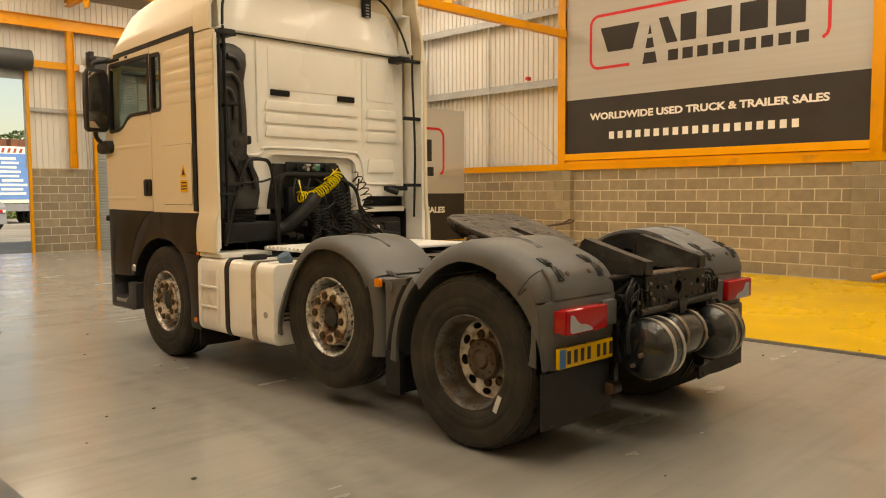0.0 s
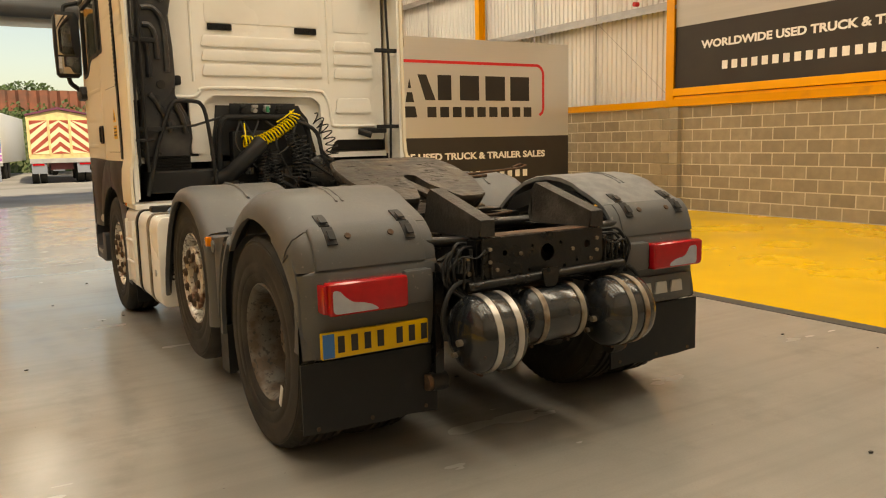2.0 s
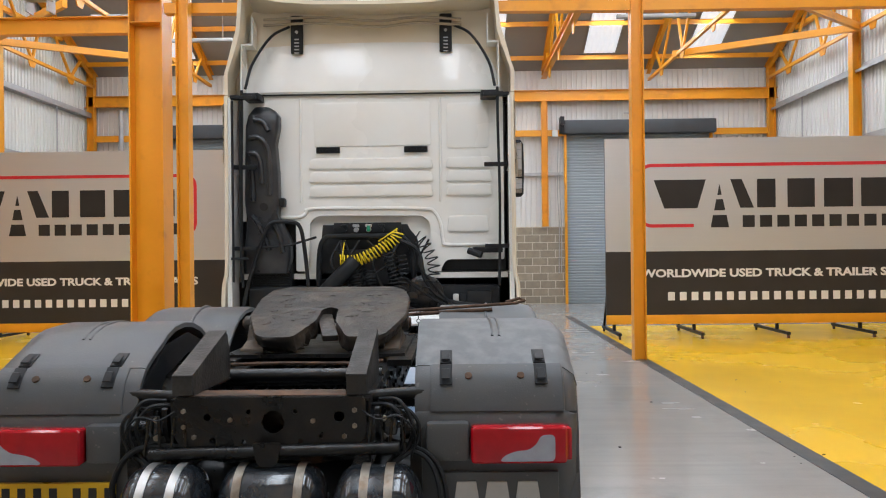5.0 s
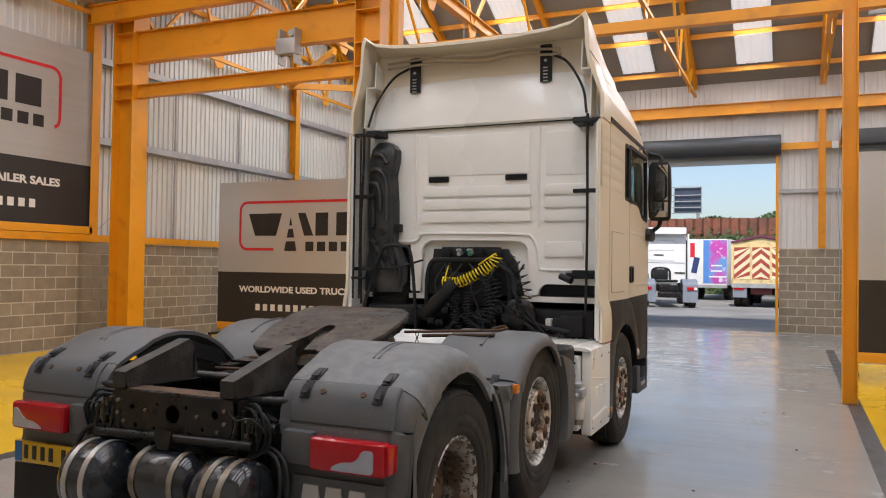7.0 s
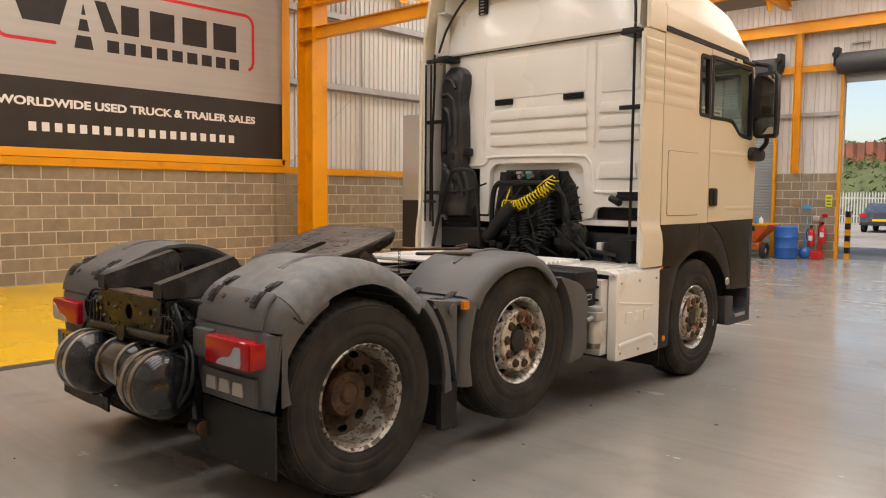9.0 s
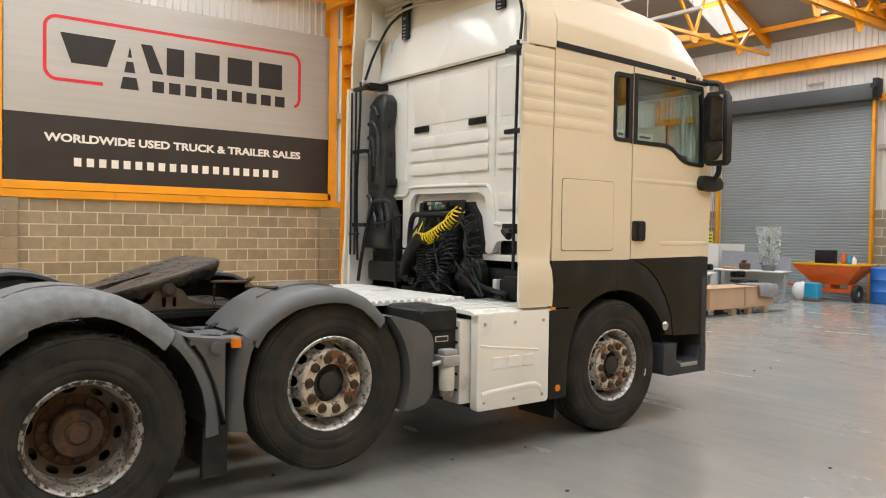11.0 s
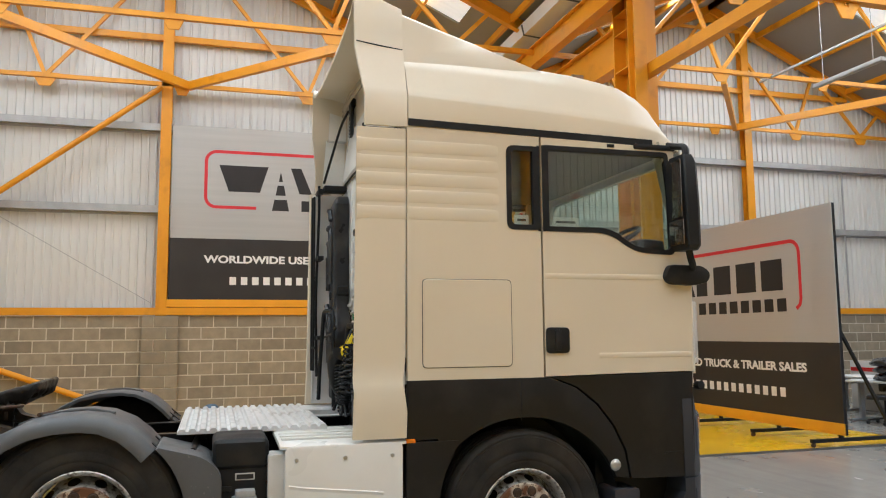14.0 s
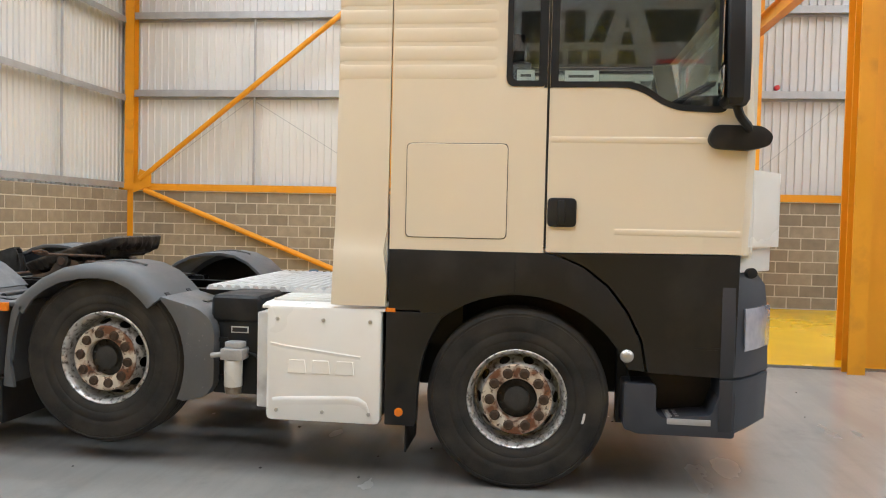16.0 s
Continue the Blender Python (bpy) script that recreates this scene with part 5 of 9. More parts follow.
# ---- chassis ----
for side in (-1, 1):
    bm = bmesh.new()
    x = side * 0.385
    bx(bm, x - 0.004, x + 0.004, -0.7, 4.9, 0.76, 1.03)
    for z in (0.76, 1.022):
        bx(bm, x, x - side * 0.075, -0.7, 4.9, z, z + 0.008)
    for k in range(26):
        y = -0.55 + k * 0.13
        for z in (0.82, 0.9, 0.98):
            if (k + int(z * 100)) % 3:
                cyl(bm, (x + side * 0.004, y, z), (x + side * 0.016, y, z), 0.012, 6)
    part("frame_rail", bm, M_FRAME, truck, "black steel frame rail")
    # ramp plates behind the coupling
    bm = bmesh.new()
    pts = [(-0.715, 1.120), (-0.70, 1.045), (-0.22, 1.035), (-0.20, 1.09), (-0.245, 1.240), (-0.275, 1.245)]
    for xp in (0.298, 0.364):
        prism(bm, round_poly(pts, 0.015, 2), "x", side * xp, side * (xp + 0.010))
    beam(bm, (side * 0.336, -0.718, 1.121), (side * 0.336, -0.265, 1.249), 0.080, 0.012)
    bx(bm, side * 0.298, side * 0.374, -0.722, -0.712, 1.05, 1.124)
    bx(bm, side * 0.298, side * 0.374, -0.236, -0.226, 1.05, 1.20)
    part("ramp_plate", bm, M_RAMP, truck, "black sloping pick-up ramp")
    # guard stays
    for p0_, p1_ in (((0.36, -0.60, 1.02), (0.72, -0.56, 1.035)), ((0.36, 0.58, 0.99), (1.0, 0.60, 0.99)), ((0.36, 2.0, 0.99), (1.0, 1.98, 0.99))):
        bm = bmesh.new()
        cyl(bm, (side * p0_[0], *p0_[1:]), (side * p1_[0], *p1_[1:]), 0.025, 12)
        part("guard_stay", bm, M_FRAME, truck)
    # damper link with roller beside the cross member
    bm = bmesh.new()
    cyl(bm, (side * 0.50, -0.64, 0.90), (side * 0.57, -0.64, 0.90), 0.042, 14)
    beam(bm, (side * 0.56, -0.63, 0.90), (side * 0.56, -0.61, 0.42), 0.045, 0.05)
    beam(bm, (side * 0.40, -0.62, 0.99), (side * 0.545, -0.63, 0.93), 0.03, 0.04)
    cyl(bm, (side * 0.52, -0.61, 0.375), (side * 0.60, -0.61, 0.375), 0.045, 14)
    part("stabiliser_link", bm, M_FRAME, truck)
    bm = bmesh.new()
    cyl(bm, (side * 0.585, -0.61, 0.375), (side * 0.625, -0.61, 0.375), 0.04, 14, bev=0.006)
    part("bush", bm, M_RUST, truck)
    # lever arm, valve and worn bright bolts beside the cross member
    bm = bmesh.new()
    prism(bm, round_poly([(-0.70, 1.00), (-0.62, 0.985), (-0.60, 0.87), (-0.64, 0.84), (-0.69, 0.90)], 0.02, 3), "x", side * 0.405, side * 0.425)
    part("lever_plate", bm, M_FRAME, truck)
    bm = bmesh.new()
    bx(bm, side * 0.42, side * 0.49, -0.70, -0.63, 0.885, 0.955, 0.010, 2)
    cyl(bm, (side * 0.455, -0.665, 0.95), (side * 0.455, -0.665, 0.985), 0.016, 10)
    cyl(bm, (side * 0.485, -0.67, 0.92), (side * 0.525, -0.675, 0.92), 0.012, 10)
    part("levelling_valve", bm, M_TANKBLACK, truck)
    for y, z, r in ((-0.704, 0.955, 0.012), (-0.706, 0.885, 0.012), (-0.645, 0.90, 0.014)):
        bm = bmesh.new()
        cyl(bm, (side * 0.44, y, z), (side * 0.44, y - 0.014, z), r, 8)
        part("bolt", bm, M_STRAPRUST, truck)
    for k, (dx, dz) in enumerate(((0, 0), (0.03, 0.02), (0.055, -0.01))):
        bm = bmesh.new()
        tube(bm, smooth_path([(side * (0.39 + dx), -0.66, 1.0 + dz), (side * (0.47 + dx), -0.70, 1.0 + dz), (side * (0.52 + dx), -0.71, 0.93), (side * (0.50 + dx), -0.70, 0.84), (side * (0.45 + dx * 0.5), -0.72, 0.78)]), 0.008, 6)
        part("air_line", bm, M_BLACK, truck)
    bm = bmesh.new()
    tube(bm, smooth_path([(side * 0.36, -0.735, 0.99), (side * 0.42, -0.75, 0.96), (side * 0.50, -0.745, 0.97), (side * 0.56, -0.72, 0.90), (side * 0.545, -0.70, 0.80)]), 0.004, 6)
    part("cable", bm, M_BLACK, truck)
# end cross member with its cut-outs
ob_holes = [[(x + r * math.cos(k * math.tau / 10), z + r * math.sin(k * math.tau / 10)) for k in range(10)] for x, z, r in
            ((-0.24, 0.965, 0.014), (0.27, 0.965, 0.021), (0.015, 0.945, 0.045), (-0.22, 0.875, 0.012), (-0.1, 0.87, 0.009), (0.12, 0.87, 0.011), (0.2, 0.89, 0.009), (0.1, 0.985, 0.010), (-0.08, 0.985, 0.009))]
bm = bmesh.new()
prism(bm, round_poly([(-0.37, 1.04), (0.37, 1.04), (0.375, 0.90), (0.34, 0.845), (-0.34, 0.845), (-0.375, 0.90)], 0.02, 2), "y", -0.722, -0.712, ob_holes)
bx(bm, -0.36, 0.36, -0.715, -0.56, 1.032, 1.042)
bx(bm, -0.36, 0.36, -0.60, -0.59, 0.85, 1.03)
part("cross_member", bm, M_FRAME, truck, "black pressed cross member with holes")
bm = bmesh.new()
bx(bm, -0.34, 0.34, -0.70, -0.58, 1.0422, 1.0445)
part("worn_top", bm, M_RUST, truck, "rust-worn top of the cross member")
for x, z in ((-0.33, 0.99), (-0.33, 0.93), (-0.29, 0.89), (0.33, 0.99), (0.33, 0.93), (0.29, 0.89), (-0.15, 0.955), (0.17, 0.95)):
    bm = bmesh.new()
    cyl(bm, (x, -0.72, z), (x, -0.733, z), 0.010, 6)
    part("bolt", bm, M_STRAPRUST, truck)
for y, z, r in ((-0.12, 1.03, 0.032), (0.05, 0.98, 0.028), (0.45, 0.9, 0.05), (1.1, 0.9, 0.05), (1.9, 0.9, 0.05)):
    bm = bmesh.new()
    cyl(bm, (-0.38, y, z), (0.38, y, z), r, 14)
    part("cross_tube", bm, M_FRAME, truck)
bm = bmesh.new()
tube(bm, smooth_path([(-0.37, 0.03, 1.06), (-0.1, 0.02, 1.066), (0.2, 0.03, 1.062), (0.37, 0.05, 1.07)]), 0.010, 6)
part("brake_pipe", bm, M_RUST, truck)
# air springs, brake chambers and lines between the rails
for x, y in ((-0.22, -0.40), (0.12, -0.42)):
    bm = bmesh.new()
    cyl(bm, (x, y, 0.72), (x, y, 0.985), 0.095, 20, bev=0.03)
    part("air_bellows", bm, M_TANKBLACK if x < 0 else M_RUST, truck)
for k in range(9):
    x0, y0 = -0.3 + 0.07 * k, -0.5
    bm = bmesh.new()
    tube(bm, smooth_path([(x0, -0.5, 0.80), (x0 + 0.03, -0.2, 0.9 + 0.02 * (k % 3)), (x0 - 0.05, 0.2, 0.86), (x0, 0.7, 0.92), (x0 * 0.8, 1.4, 0.9)], 4), 0.009 + 0.003 * (k % 2), 6)
    part("air_line", bm, M_BLACK, truck)
bm = bmesh.new()
bx(bm, -0.36, 0.36, -0.5, 1.9, 0.74, 0.76)
part("under_plate", bm, M_FRAME, truck)

# air tanks on a bar under the cross member
bm = bmesh.new()
cyl(bm, (-0.46, -0.73, 0.825), (0.50, -0.73, 0.845), 0.024, 14)
part("tank_bar", bm, M_FRAME, truck)
for x in (-0.46, -0.36, 0.40, 0.48):
    bm = bmesh.new()
    tube(bm, [(x - 0.02, -0.73, 0.82), (x - 0.005, -0.72, 0.97), (x + 0.03, -0.72, 0.97), (x + 0.04, -0.73, 0.83)], 0.007, 6)
    part("hanger", bm, M_FRAME, truck)
bm = bmesh.new()
prism(bm, round_poly([(-0.055, 0.875), (0.055, 0.875), (0.04, 0.80), (0.025, 0.785), (-0.025, 0.785), (-0.04, 0.80)], 0.012, 3), "y", -0.768, -0.758)
part("bracket", bm, M_FRAME, truck)


def air_tank(x0, x1, y, z, r, straps, strap_mat):
    bm = bmesh.new()
    prof = [(0.0001, x0)] + [(r * math.sin(radians(a)), x0 + 0.085 * (1 - math.cos(radians(a)))) for a in range(15, 91, 15)]
    prof += [(r * math.sin(radians(a)), x1 - 0.085 * (1 - math.cos(radians(a)))) for a in range(90, 14, -15)] + [(0.0001, x1)]
    lathe(bm, prof, 36, "x", (0, y, z))
    bmesh.ops.recalc_face_normals(bm, faces=bm.faces)
    t = part("air_tank", bm, M_TANKBLACK, truck, "glossy black air tank held by steel straps")
    for x in straps:
        bm = bmesh.new()
        lathe(bm, [(r + 0.001, x - 0.016), (r + 0.005, x - 0.016), (r + 0.005, x + 0.016), (r + 0.001, x + 0.016)], 40, "x", (0, y, z))
        part("strap", bm, strap_mat, t)
        bm = bmesh.new()
        cyl(bm, (x, y - 0.02, z - r - 0.012), (x, y + 0.05, z - r - 0.012), 0.009, 8)
        part("strap_bolt", bm, M_RUST, t)
    bm = bmesh.new()
    cyl(bm, (x0 - 0.02, y - 0.03, z - 0.02), (x0 + 0.02, y - 0.03, z - 0.02), 0.016, 8)
    part("fitting", bm, M_STRAPRUST, t)
    bm = bmesh.new()
    cyl(bm, (x0 - 0.01, y + 0.03, z - 0.09), (x0 + 0.03, y + 0.03, z - 0.09), 0.013, 8)
    part("fitting", bm, M_STRAPRUST, t)
    return t


air_tank(-0.545, -0.215, -0.77, 0.615, 0.180, (-0.43, -0.32), M_STRAP)
air_tank(-0.195, 0.225, -0.72, 0.645, 0.138, (-0.10, 0.13), M_STRAPRUST)
air_tank(0.25, 0.595, -0.77, 0.615, 0.175, (0.38, 0.47), M_STRAPRUST)
bm = bmesh.new()
tube(bm, smooth_path([(-0.34, -0.70, 0.85), (-0.52, -0.72, 0.84), (-0.60, -0.74, 0.72), (-0.585, -0.74, 0.60)]), 0.012, 8)
part("tank_hose", bm, M_BLACK, truck)
bm = bmesh.new()
tube(bm, smooth_path([(0.42, -0.68, 0.85), (0.60, -0.70, 0.80), (0.655, -0.74, 0.66), (0.62, -0.76, 0.54)]), 0.010, 8)
part("tank_hose", bm, M_BLACK, truck)
bm = bmesh.new()
tube(bm, smooth_path([(0.42, -0.66, 0.87), (0.62, -0.68, 0.80), (0.68, -0.72, 0.64), (0.62, -0.76, 0.52)]), 0.010, 8)
part("tank_hose", bm, M_BLACK, truck)

# ---- fifth wheel ----
fifth = part("fifth_wheel", bmesh.new(), M_GREASE, truck, "greasy black fifth-wheel coupling, tilted")
me = fifth.data
bm = bmesh.new()
outline = [(-0.42, 0.62), (-0.33, 0.70), (0.33, 0.70), (0.42, 0.62), (0.46, 0.40), (0.46, 0.02), (0.44, -0.10), (0.36, -0.44), (0.29, -0.50), (0.15, -0.49), (0.06, -0.16), (0.05, 0.0), (0.05, 0.12), (0.0, 0.17), (-0.05, 0.12), (-0.05, 0.0), (-0.06, -0.16), (-0.15, -0.49), (-0.29, -0.50), (-0.36, -0.44), (-0.44, -0.10), (-0.46, 0.02), (-0.46, 0.40)]
raw = round_poly(outline, 0.04, 3)
pts = []
for i, p in enumerate(raw):
    p, q = Vector(p), Vector(raw[(i + 1) % len(raw)])
    m_ = max(1, int((q - p).length / 0.022))
    pts += [tuple(p.lerp(q, k / m_)) for k in range(m_)]
random.seed(4)
rings = []
jag = [random.uniform(0.4, 1.0) * (1 if random.random() < 0.6 else 1.7) for _ in pts]
for s_, z, j in ((0.88, -0.095, 0.04), (0.955, -0.08, 0.032), (0.985, -0.055, 0.022), (1.0, -0.03, 0.016), (1.006, -0.012, 0.006), (0.985, 0.004, 0.002)):
    rings.append([(u * (s_ - j * jag[i] * 0.8) + random.uniform(-j, j) * 0.35, v * (s_ - j * jag[i] * 0.8) + random.uniform(-j, j) * 0.35, z - j * (jag[i] - 0.8) + random.uniform(-j, j) * 0.4) for i, (u, v) in enumerate(pts)])
loft(bm, rings, caps=False)
bm.verts.ensure_lookup_table()
from mathutils.geometry import tessellate_polygon
for ring, flip in ((rings[0], 1), (rings[-1], 0)):
    vs = [bm.verts.new(p) for p in ring]
    for tr in tessellate_polygon([[Vector((p[0], p[1], 0)) for p in ring]]):
        f = [vs[i] for i in tr]
        bm.faces.new(f[::-1] if flip else f)
bmesh.ops.remove_doubles(bm, verts=bm.verts, dist=0.0002)
bmesh.ops.recalc_face_normals(bm, faces=bm.faces)
bm.to_mesh(me)
bm.free()
shade(me, 50)
fifth.matrix_local = pose(0.02, 0.582, 1.253, 16.5, 0, 0) @ Matrix.Diagonal((0.95, 0.667, 0.85, 1))
bm = bmesh.new()
for k in range(46):
    a = random.uniform(0, 1)
    u, v = random.uniform(-0.36, 0.36), random.uniform(-0.3, 0.5)
    if abs(u) < 0.1 and v < 0.2:
        continue
    bmesh.ops.create_icosphere(bm, subdivisions=1, radius=1, matrix=Matrix.Translation((u, v, 0.004)) @ Matrix.Rotation(a * 6, 4, "Z") @ Matrix.Diagonal((random.uniform(0.015, 0.05), random.uniform(0.01, 0.03), 0.006, 1)))
tagged(part("grease", bm, M_GREASE, fifth), kind="stuff")
bm = bmesh.new()
bx(bm, -0.04, 0.05, -0.36, 0.12, -0.07, -0.03, 0.01, 2, Matrix.Rotation(radians(10), 4, "Z"))
part("lock_jaw", bm, M_GREASE, fifth)
for side in (-1, 1):
    bm = bmesh.new()
    prism(bm, round_poly([(0.40, 1.05), (1.02, 1.05), (1.02, 1.085), (0.90, 1.10), (0.80, 1.13), (0.75, 1.20), (0.66, 1.22), (0.58, 1.19), (0.54, 1.12), (0.46, 1.10), (0.40, 1.09)], 0.015, 2), "x", side * 0.30, side * 0.42, [rect(0.625, 0.65, 1.09, 1.15), rect(0.69, 0.715, 1.09, 1.15)])
    part("coupling_bracket", bm, M_PEDESTAL, truck, "rust-brown coupling pedestal", smooth=False)
    bm = bmesh.new()
    cyl(bm, (side * 0.27, 0.66, 1.20), (side * 0.46, 0.66, 1.20), 0.045, 14, bev=0.008)
    part("pivot_boss", bm, M_GREASE, truck)
    bm = bmesh.new()
    cyl(bm, (side * 0.46, 0.66, 1.20), (side * 0.472, 0.66, 1.20), 0.026, 10)
    part("pivot_pin", bm, M_RUST, truck)
bm = bmesh.new()
bx(bm, -0.46, 0.46, 0.28, 1.25, 1.055, 1.075)
bx(bm, -0.50, -0.38, 0.15, 1.35, 1.03, 1.06)
bx(bm, 0.38, 0.50, 0.15, 1.35, 1.03, 1.06)
part("mounting_plate", bm, M_FRAME, truck)
bm = bmesh.new()
tube(bm, [(0.40, 0.95, 1.24), (0.86, 0.92, 1.27), (1.08, 0.90, 1.285), (1.13, 0.90, 1.30), (1.10, 0.93, 1.31), (1.02, 0.92, 1.29)], 0.009, 8)
tube(bm, [(0.42, 1.18, 1.20), (0.75, 1.16, 1.22), (0.95, 1.15, 1.23)], 0.012, 8)
part("release_handle", bm, M_RUST, truck)
bm = bmesh.new()
for k in range(9):
    lathe(bm, [(0.010, -0.003), (0.014, 0), (0.010, 0.003)], 8, "x" if k % 2 else "y", (0.5, 0.93, 1.23 - 0.024 * k))
part("chain", bm, M_FRAME, truck)

# ---- side equipment ----
# battery box on the right
bm = bmesh.new()
prism(bm, round_poly(rect(2.49, 3.18, 0.35, 1.03), 0.035, 3), "x", 1.19, 1.268, bev=0.012)
bat = part("battery_box", bm, M_WHITE, truck, "white battery box cover with moulded lettering shapes")
# a sloping crease above and a shallow ledge below the lettering shapes
bm = bmesh.new()
loft(bm, [[(1.266, y, z - 0.030), (1.2715, y, z - 0.004), (1.266, y, z + 0.006)] for y, z in ((2.515, 0.815), (2.60, 0.80), (3.0, 0.755), (3.06, 0.748))])
part("moulding", bm, M_WHITE, bat)
bm = bmesh.new()
loft(bm, [[(1.266, y, z - 0.05), (1.2745, y, z - 0.018), (1.2735, y, z), (1.266, y, z + 0.012)] for y, z in ((2.53, 0.475), (2.60, 0.485), (2.98, 0.505), (3.05, 0.50), (3.10, 0.47), (3.115, 0.43))])
part("moulding", bm, M_WHITE, bat)
for y in (2.62, 2.765, 2.91):
    bm = bmesh.new()
    prism(bm, [(y, 0.635), (y + 0.115, 0.635), (y + 0.105, 0.715), (y + 0.012, 0.715)], "x", 1.262, 1.2735, bev=0.002, seg=1)
    part("raised_shape", bm, M_WHITE, bat)
for y in (2.555, 2.835, 3.115):
    for z in (0.41, 0.955):
        bm = bmesh.new()
        cyl(bm, (1.264, y, z), (1.276, y, z), 0.012, 10, bev=0.003)
        part("bolt", bm, M_STRAP, bat)
bm = bmesh.new()
prism(bm, [(0.62, 1.062), (1.20, 1.045), (1.262, 1.03), (1.262, 1.015), (0.62, 1.04)], "y", 2.46, 3.2)
for x in (0.75, 0.87, 0.99, 1.11):
    bx(bm, x - 0.008, x + 0.008, 2.48, 3.15, 1.048, 1.062, 0.003)
part("lid", bm, M_WHITE, bat, "white sloping lid")
bm = bmesh.new()
bx(bm, 0.72, 1.188, 2.52, 3.16, 0.36, 1.04)
part("box_body", bm, M_BLACK, bat)
bm = bmesh.new()
bx(bm, 1.0, 1.185, 2.40, 2.52, 0.40, 0.98, 0.012)
part("vent_side", bm, M_ALU, bat)
for z in (0.49, 0.60, 0.71, 0.82, 0.92):
    bm = bmesh.new()
    bx(bm, 1.05, 1.165, 2.392, 2.402, z, z + 0.016, 0.003)
    part("slot", bm, M_BLACK, bat)
# fluid tank and fuel filter ahead of the raised wheel
bm = bmesh.new()
bx(bm, 0.70, 1.14, 2.10, 2.40, 0.46, 0.92, 0.02)
bx(bm, 0.68, 1.16, 2.09, 2.41, 0.90, 1.075, 0.05, 3)
tk = part("fluid_tank", bm, M_BLACK, truck, "black plastic fluid tank")
bm = bmesh.new()
bx(bm, 1.14, 1.146, 2.22, 2.33, 0.84, 0.88, 0.002)
part("label", bm, M_LABEL, tk)
bm = bmesh.new()
bx(bm, 1.146, 1.148, 2.228, 2.322, 0.847, 0.873)
part("label_print", bm, M_INK, tk)
bm = bmesh.new()
for z in (0.55, 0.66, 0.78):
    bx(bm, 1.13, 1.15, 2.12, 2.20, z, z + 0.03, 0.005)
tube(bm, smooth_path([(1.15, 2.30, 0.72), (1.17, 2.40, 0.70), (1.16, 2.42, 0.58), (1.10, 2.44, 0.5)]), 0.010, 6)
part("bracket", bm, M_BLACK, tk)
bm = bmesh.new()
cyl(bm, (1.215, 2.265, 0.525), (1.215, 2.265, 0.69), 0.055, 20, bev=0.01)
ff = part("fuel_filter", bm, M_BOWL, truck, "pale fuel filter bowl under a grey head")
bm = bmesh.new()
bx(bm, 1.15, 1.27, 2.20, 2.34, 0.69, 0.76, 0.012)
bx(bm, 1.17, 1.25, 2.22, 2.33, 0.76, 0.80, 0.012)
cyl(bm, (1.23, 2.20, 0.72), (1.23, 2.13, 0.71), 0.016, 10)
part("filter_head", bm, M_RAIL, ff)
bm = bmesh.new()
cyl(bm, (1.215, 2.265, 0.485), (1.215, 2.265, 0.53), 0.047, 16, r2=0.052)
part("filter_base", bm, M_STRAPRUST, ff)

# fuel tank on the left
bm = bmesh.new()
sec = round_poly([(-0.70, 0.36), (-1.24, 0.36), (-1.265, 0.42), (-1.265, 0.94), (-1.235, 1.005), (-0.70, 1.005)], [0.02, 0.07, 0.05, 0.06, 0.06, 0.02], 4)
prism(bm, sec, "y", 2.0, 3.22, bev=0.035, seg=3)
tank = part("fuel_tank", bm, M_WHITE, truck, "white painted fuel tank with two dark straps")
for y in (2.28, 2.70):
    bm = bmesh.new()
    prism(bm, round_poly([(-0.69, 0.352), (-1.245, 0.352), (-1.275, 0.42), (-1.275, 0.945), (-1.24, 1.015), (-0.69, 1.015)], [0.0, 0.07, 0.05, 0.06, 0.06, 0.0], 4), "y", y - 0.03, y + 0.03)
    part("strap", bm, M_BLACK if y > 2.5 else M_STRAPRUST, tank)
for z0, z1 in ((0.43, 0.57), (0.60, 0.74), (0.77, 0.90)):
    bm = bmesh.new()
    bx(bm, -1.272, -1.262, 2.86, 3.12, z0, z1, 0.004)
    part("step_recess", bm, M_ALU, tank)
bm = bmesh.new()
for z in (0.585, 0.755):
    bx(bm, -1.29, -1.26, 2.84, 3.14, z - 0.010, z + 0.010, 0.004)
for y in (2.845, 3.135):
    bx(bm, -1.285, -1.26, y - 0.012, y + 0.012, 0.41, 0.92, 0.004)
part("step_frame", bm, M_WHITE, tank)
bm = bmesh.new()
cyl(bm, (-1.08, 2.08, 1.0), (-1.12, 2.08, 1.07), 0.055, 16, bev=0.01)
part("filler_cap", bm, M_BLUECAP, tank, "blue filler cap")
bm = bmesh.new()
bx(bm, -1.20, -1.02, 2.46, 2.56, 1.005, 1.05, 0.015)
part("tank_lug", bm, M_BLACK, tank)
bm = bmesh.new()
bx(bm, -1.25, -0.75, 2.82, 3.2, 1.006, 1.045, 0.01)
part("tank_step", bm, M_ALU, tank)
bm = bmesh.new()
cyl(bm, (-1.265, 2.11, 0.60), (-1.272, 2.11, 0.60), 0.025, 12)
part("tank_plug", bm, M_RAIL, tank)

# ribbed deck plate between the rails
deck = part("deck_plate", bx(bmesh.new(), -0.84, 0.74, 1.88, 2.80, 1.062, 1.078), M_ALU, truck, "white ribbed aluminium deck plate")
rib = bmesh.new()
prism(rib, [(-0.024, 0), (-0.014, 0.016), (0.014, 0.016), (0.024, 0)], "x", -0.84, 0.74)
RIB = mesh_of("rib", rib, M_ALU, smooth=False)
for k in range(15):
    part("rib", RIB, None, deck, m=pose(0, 1.91 + 0.062 * k, 1.078))

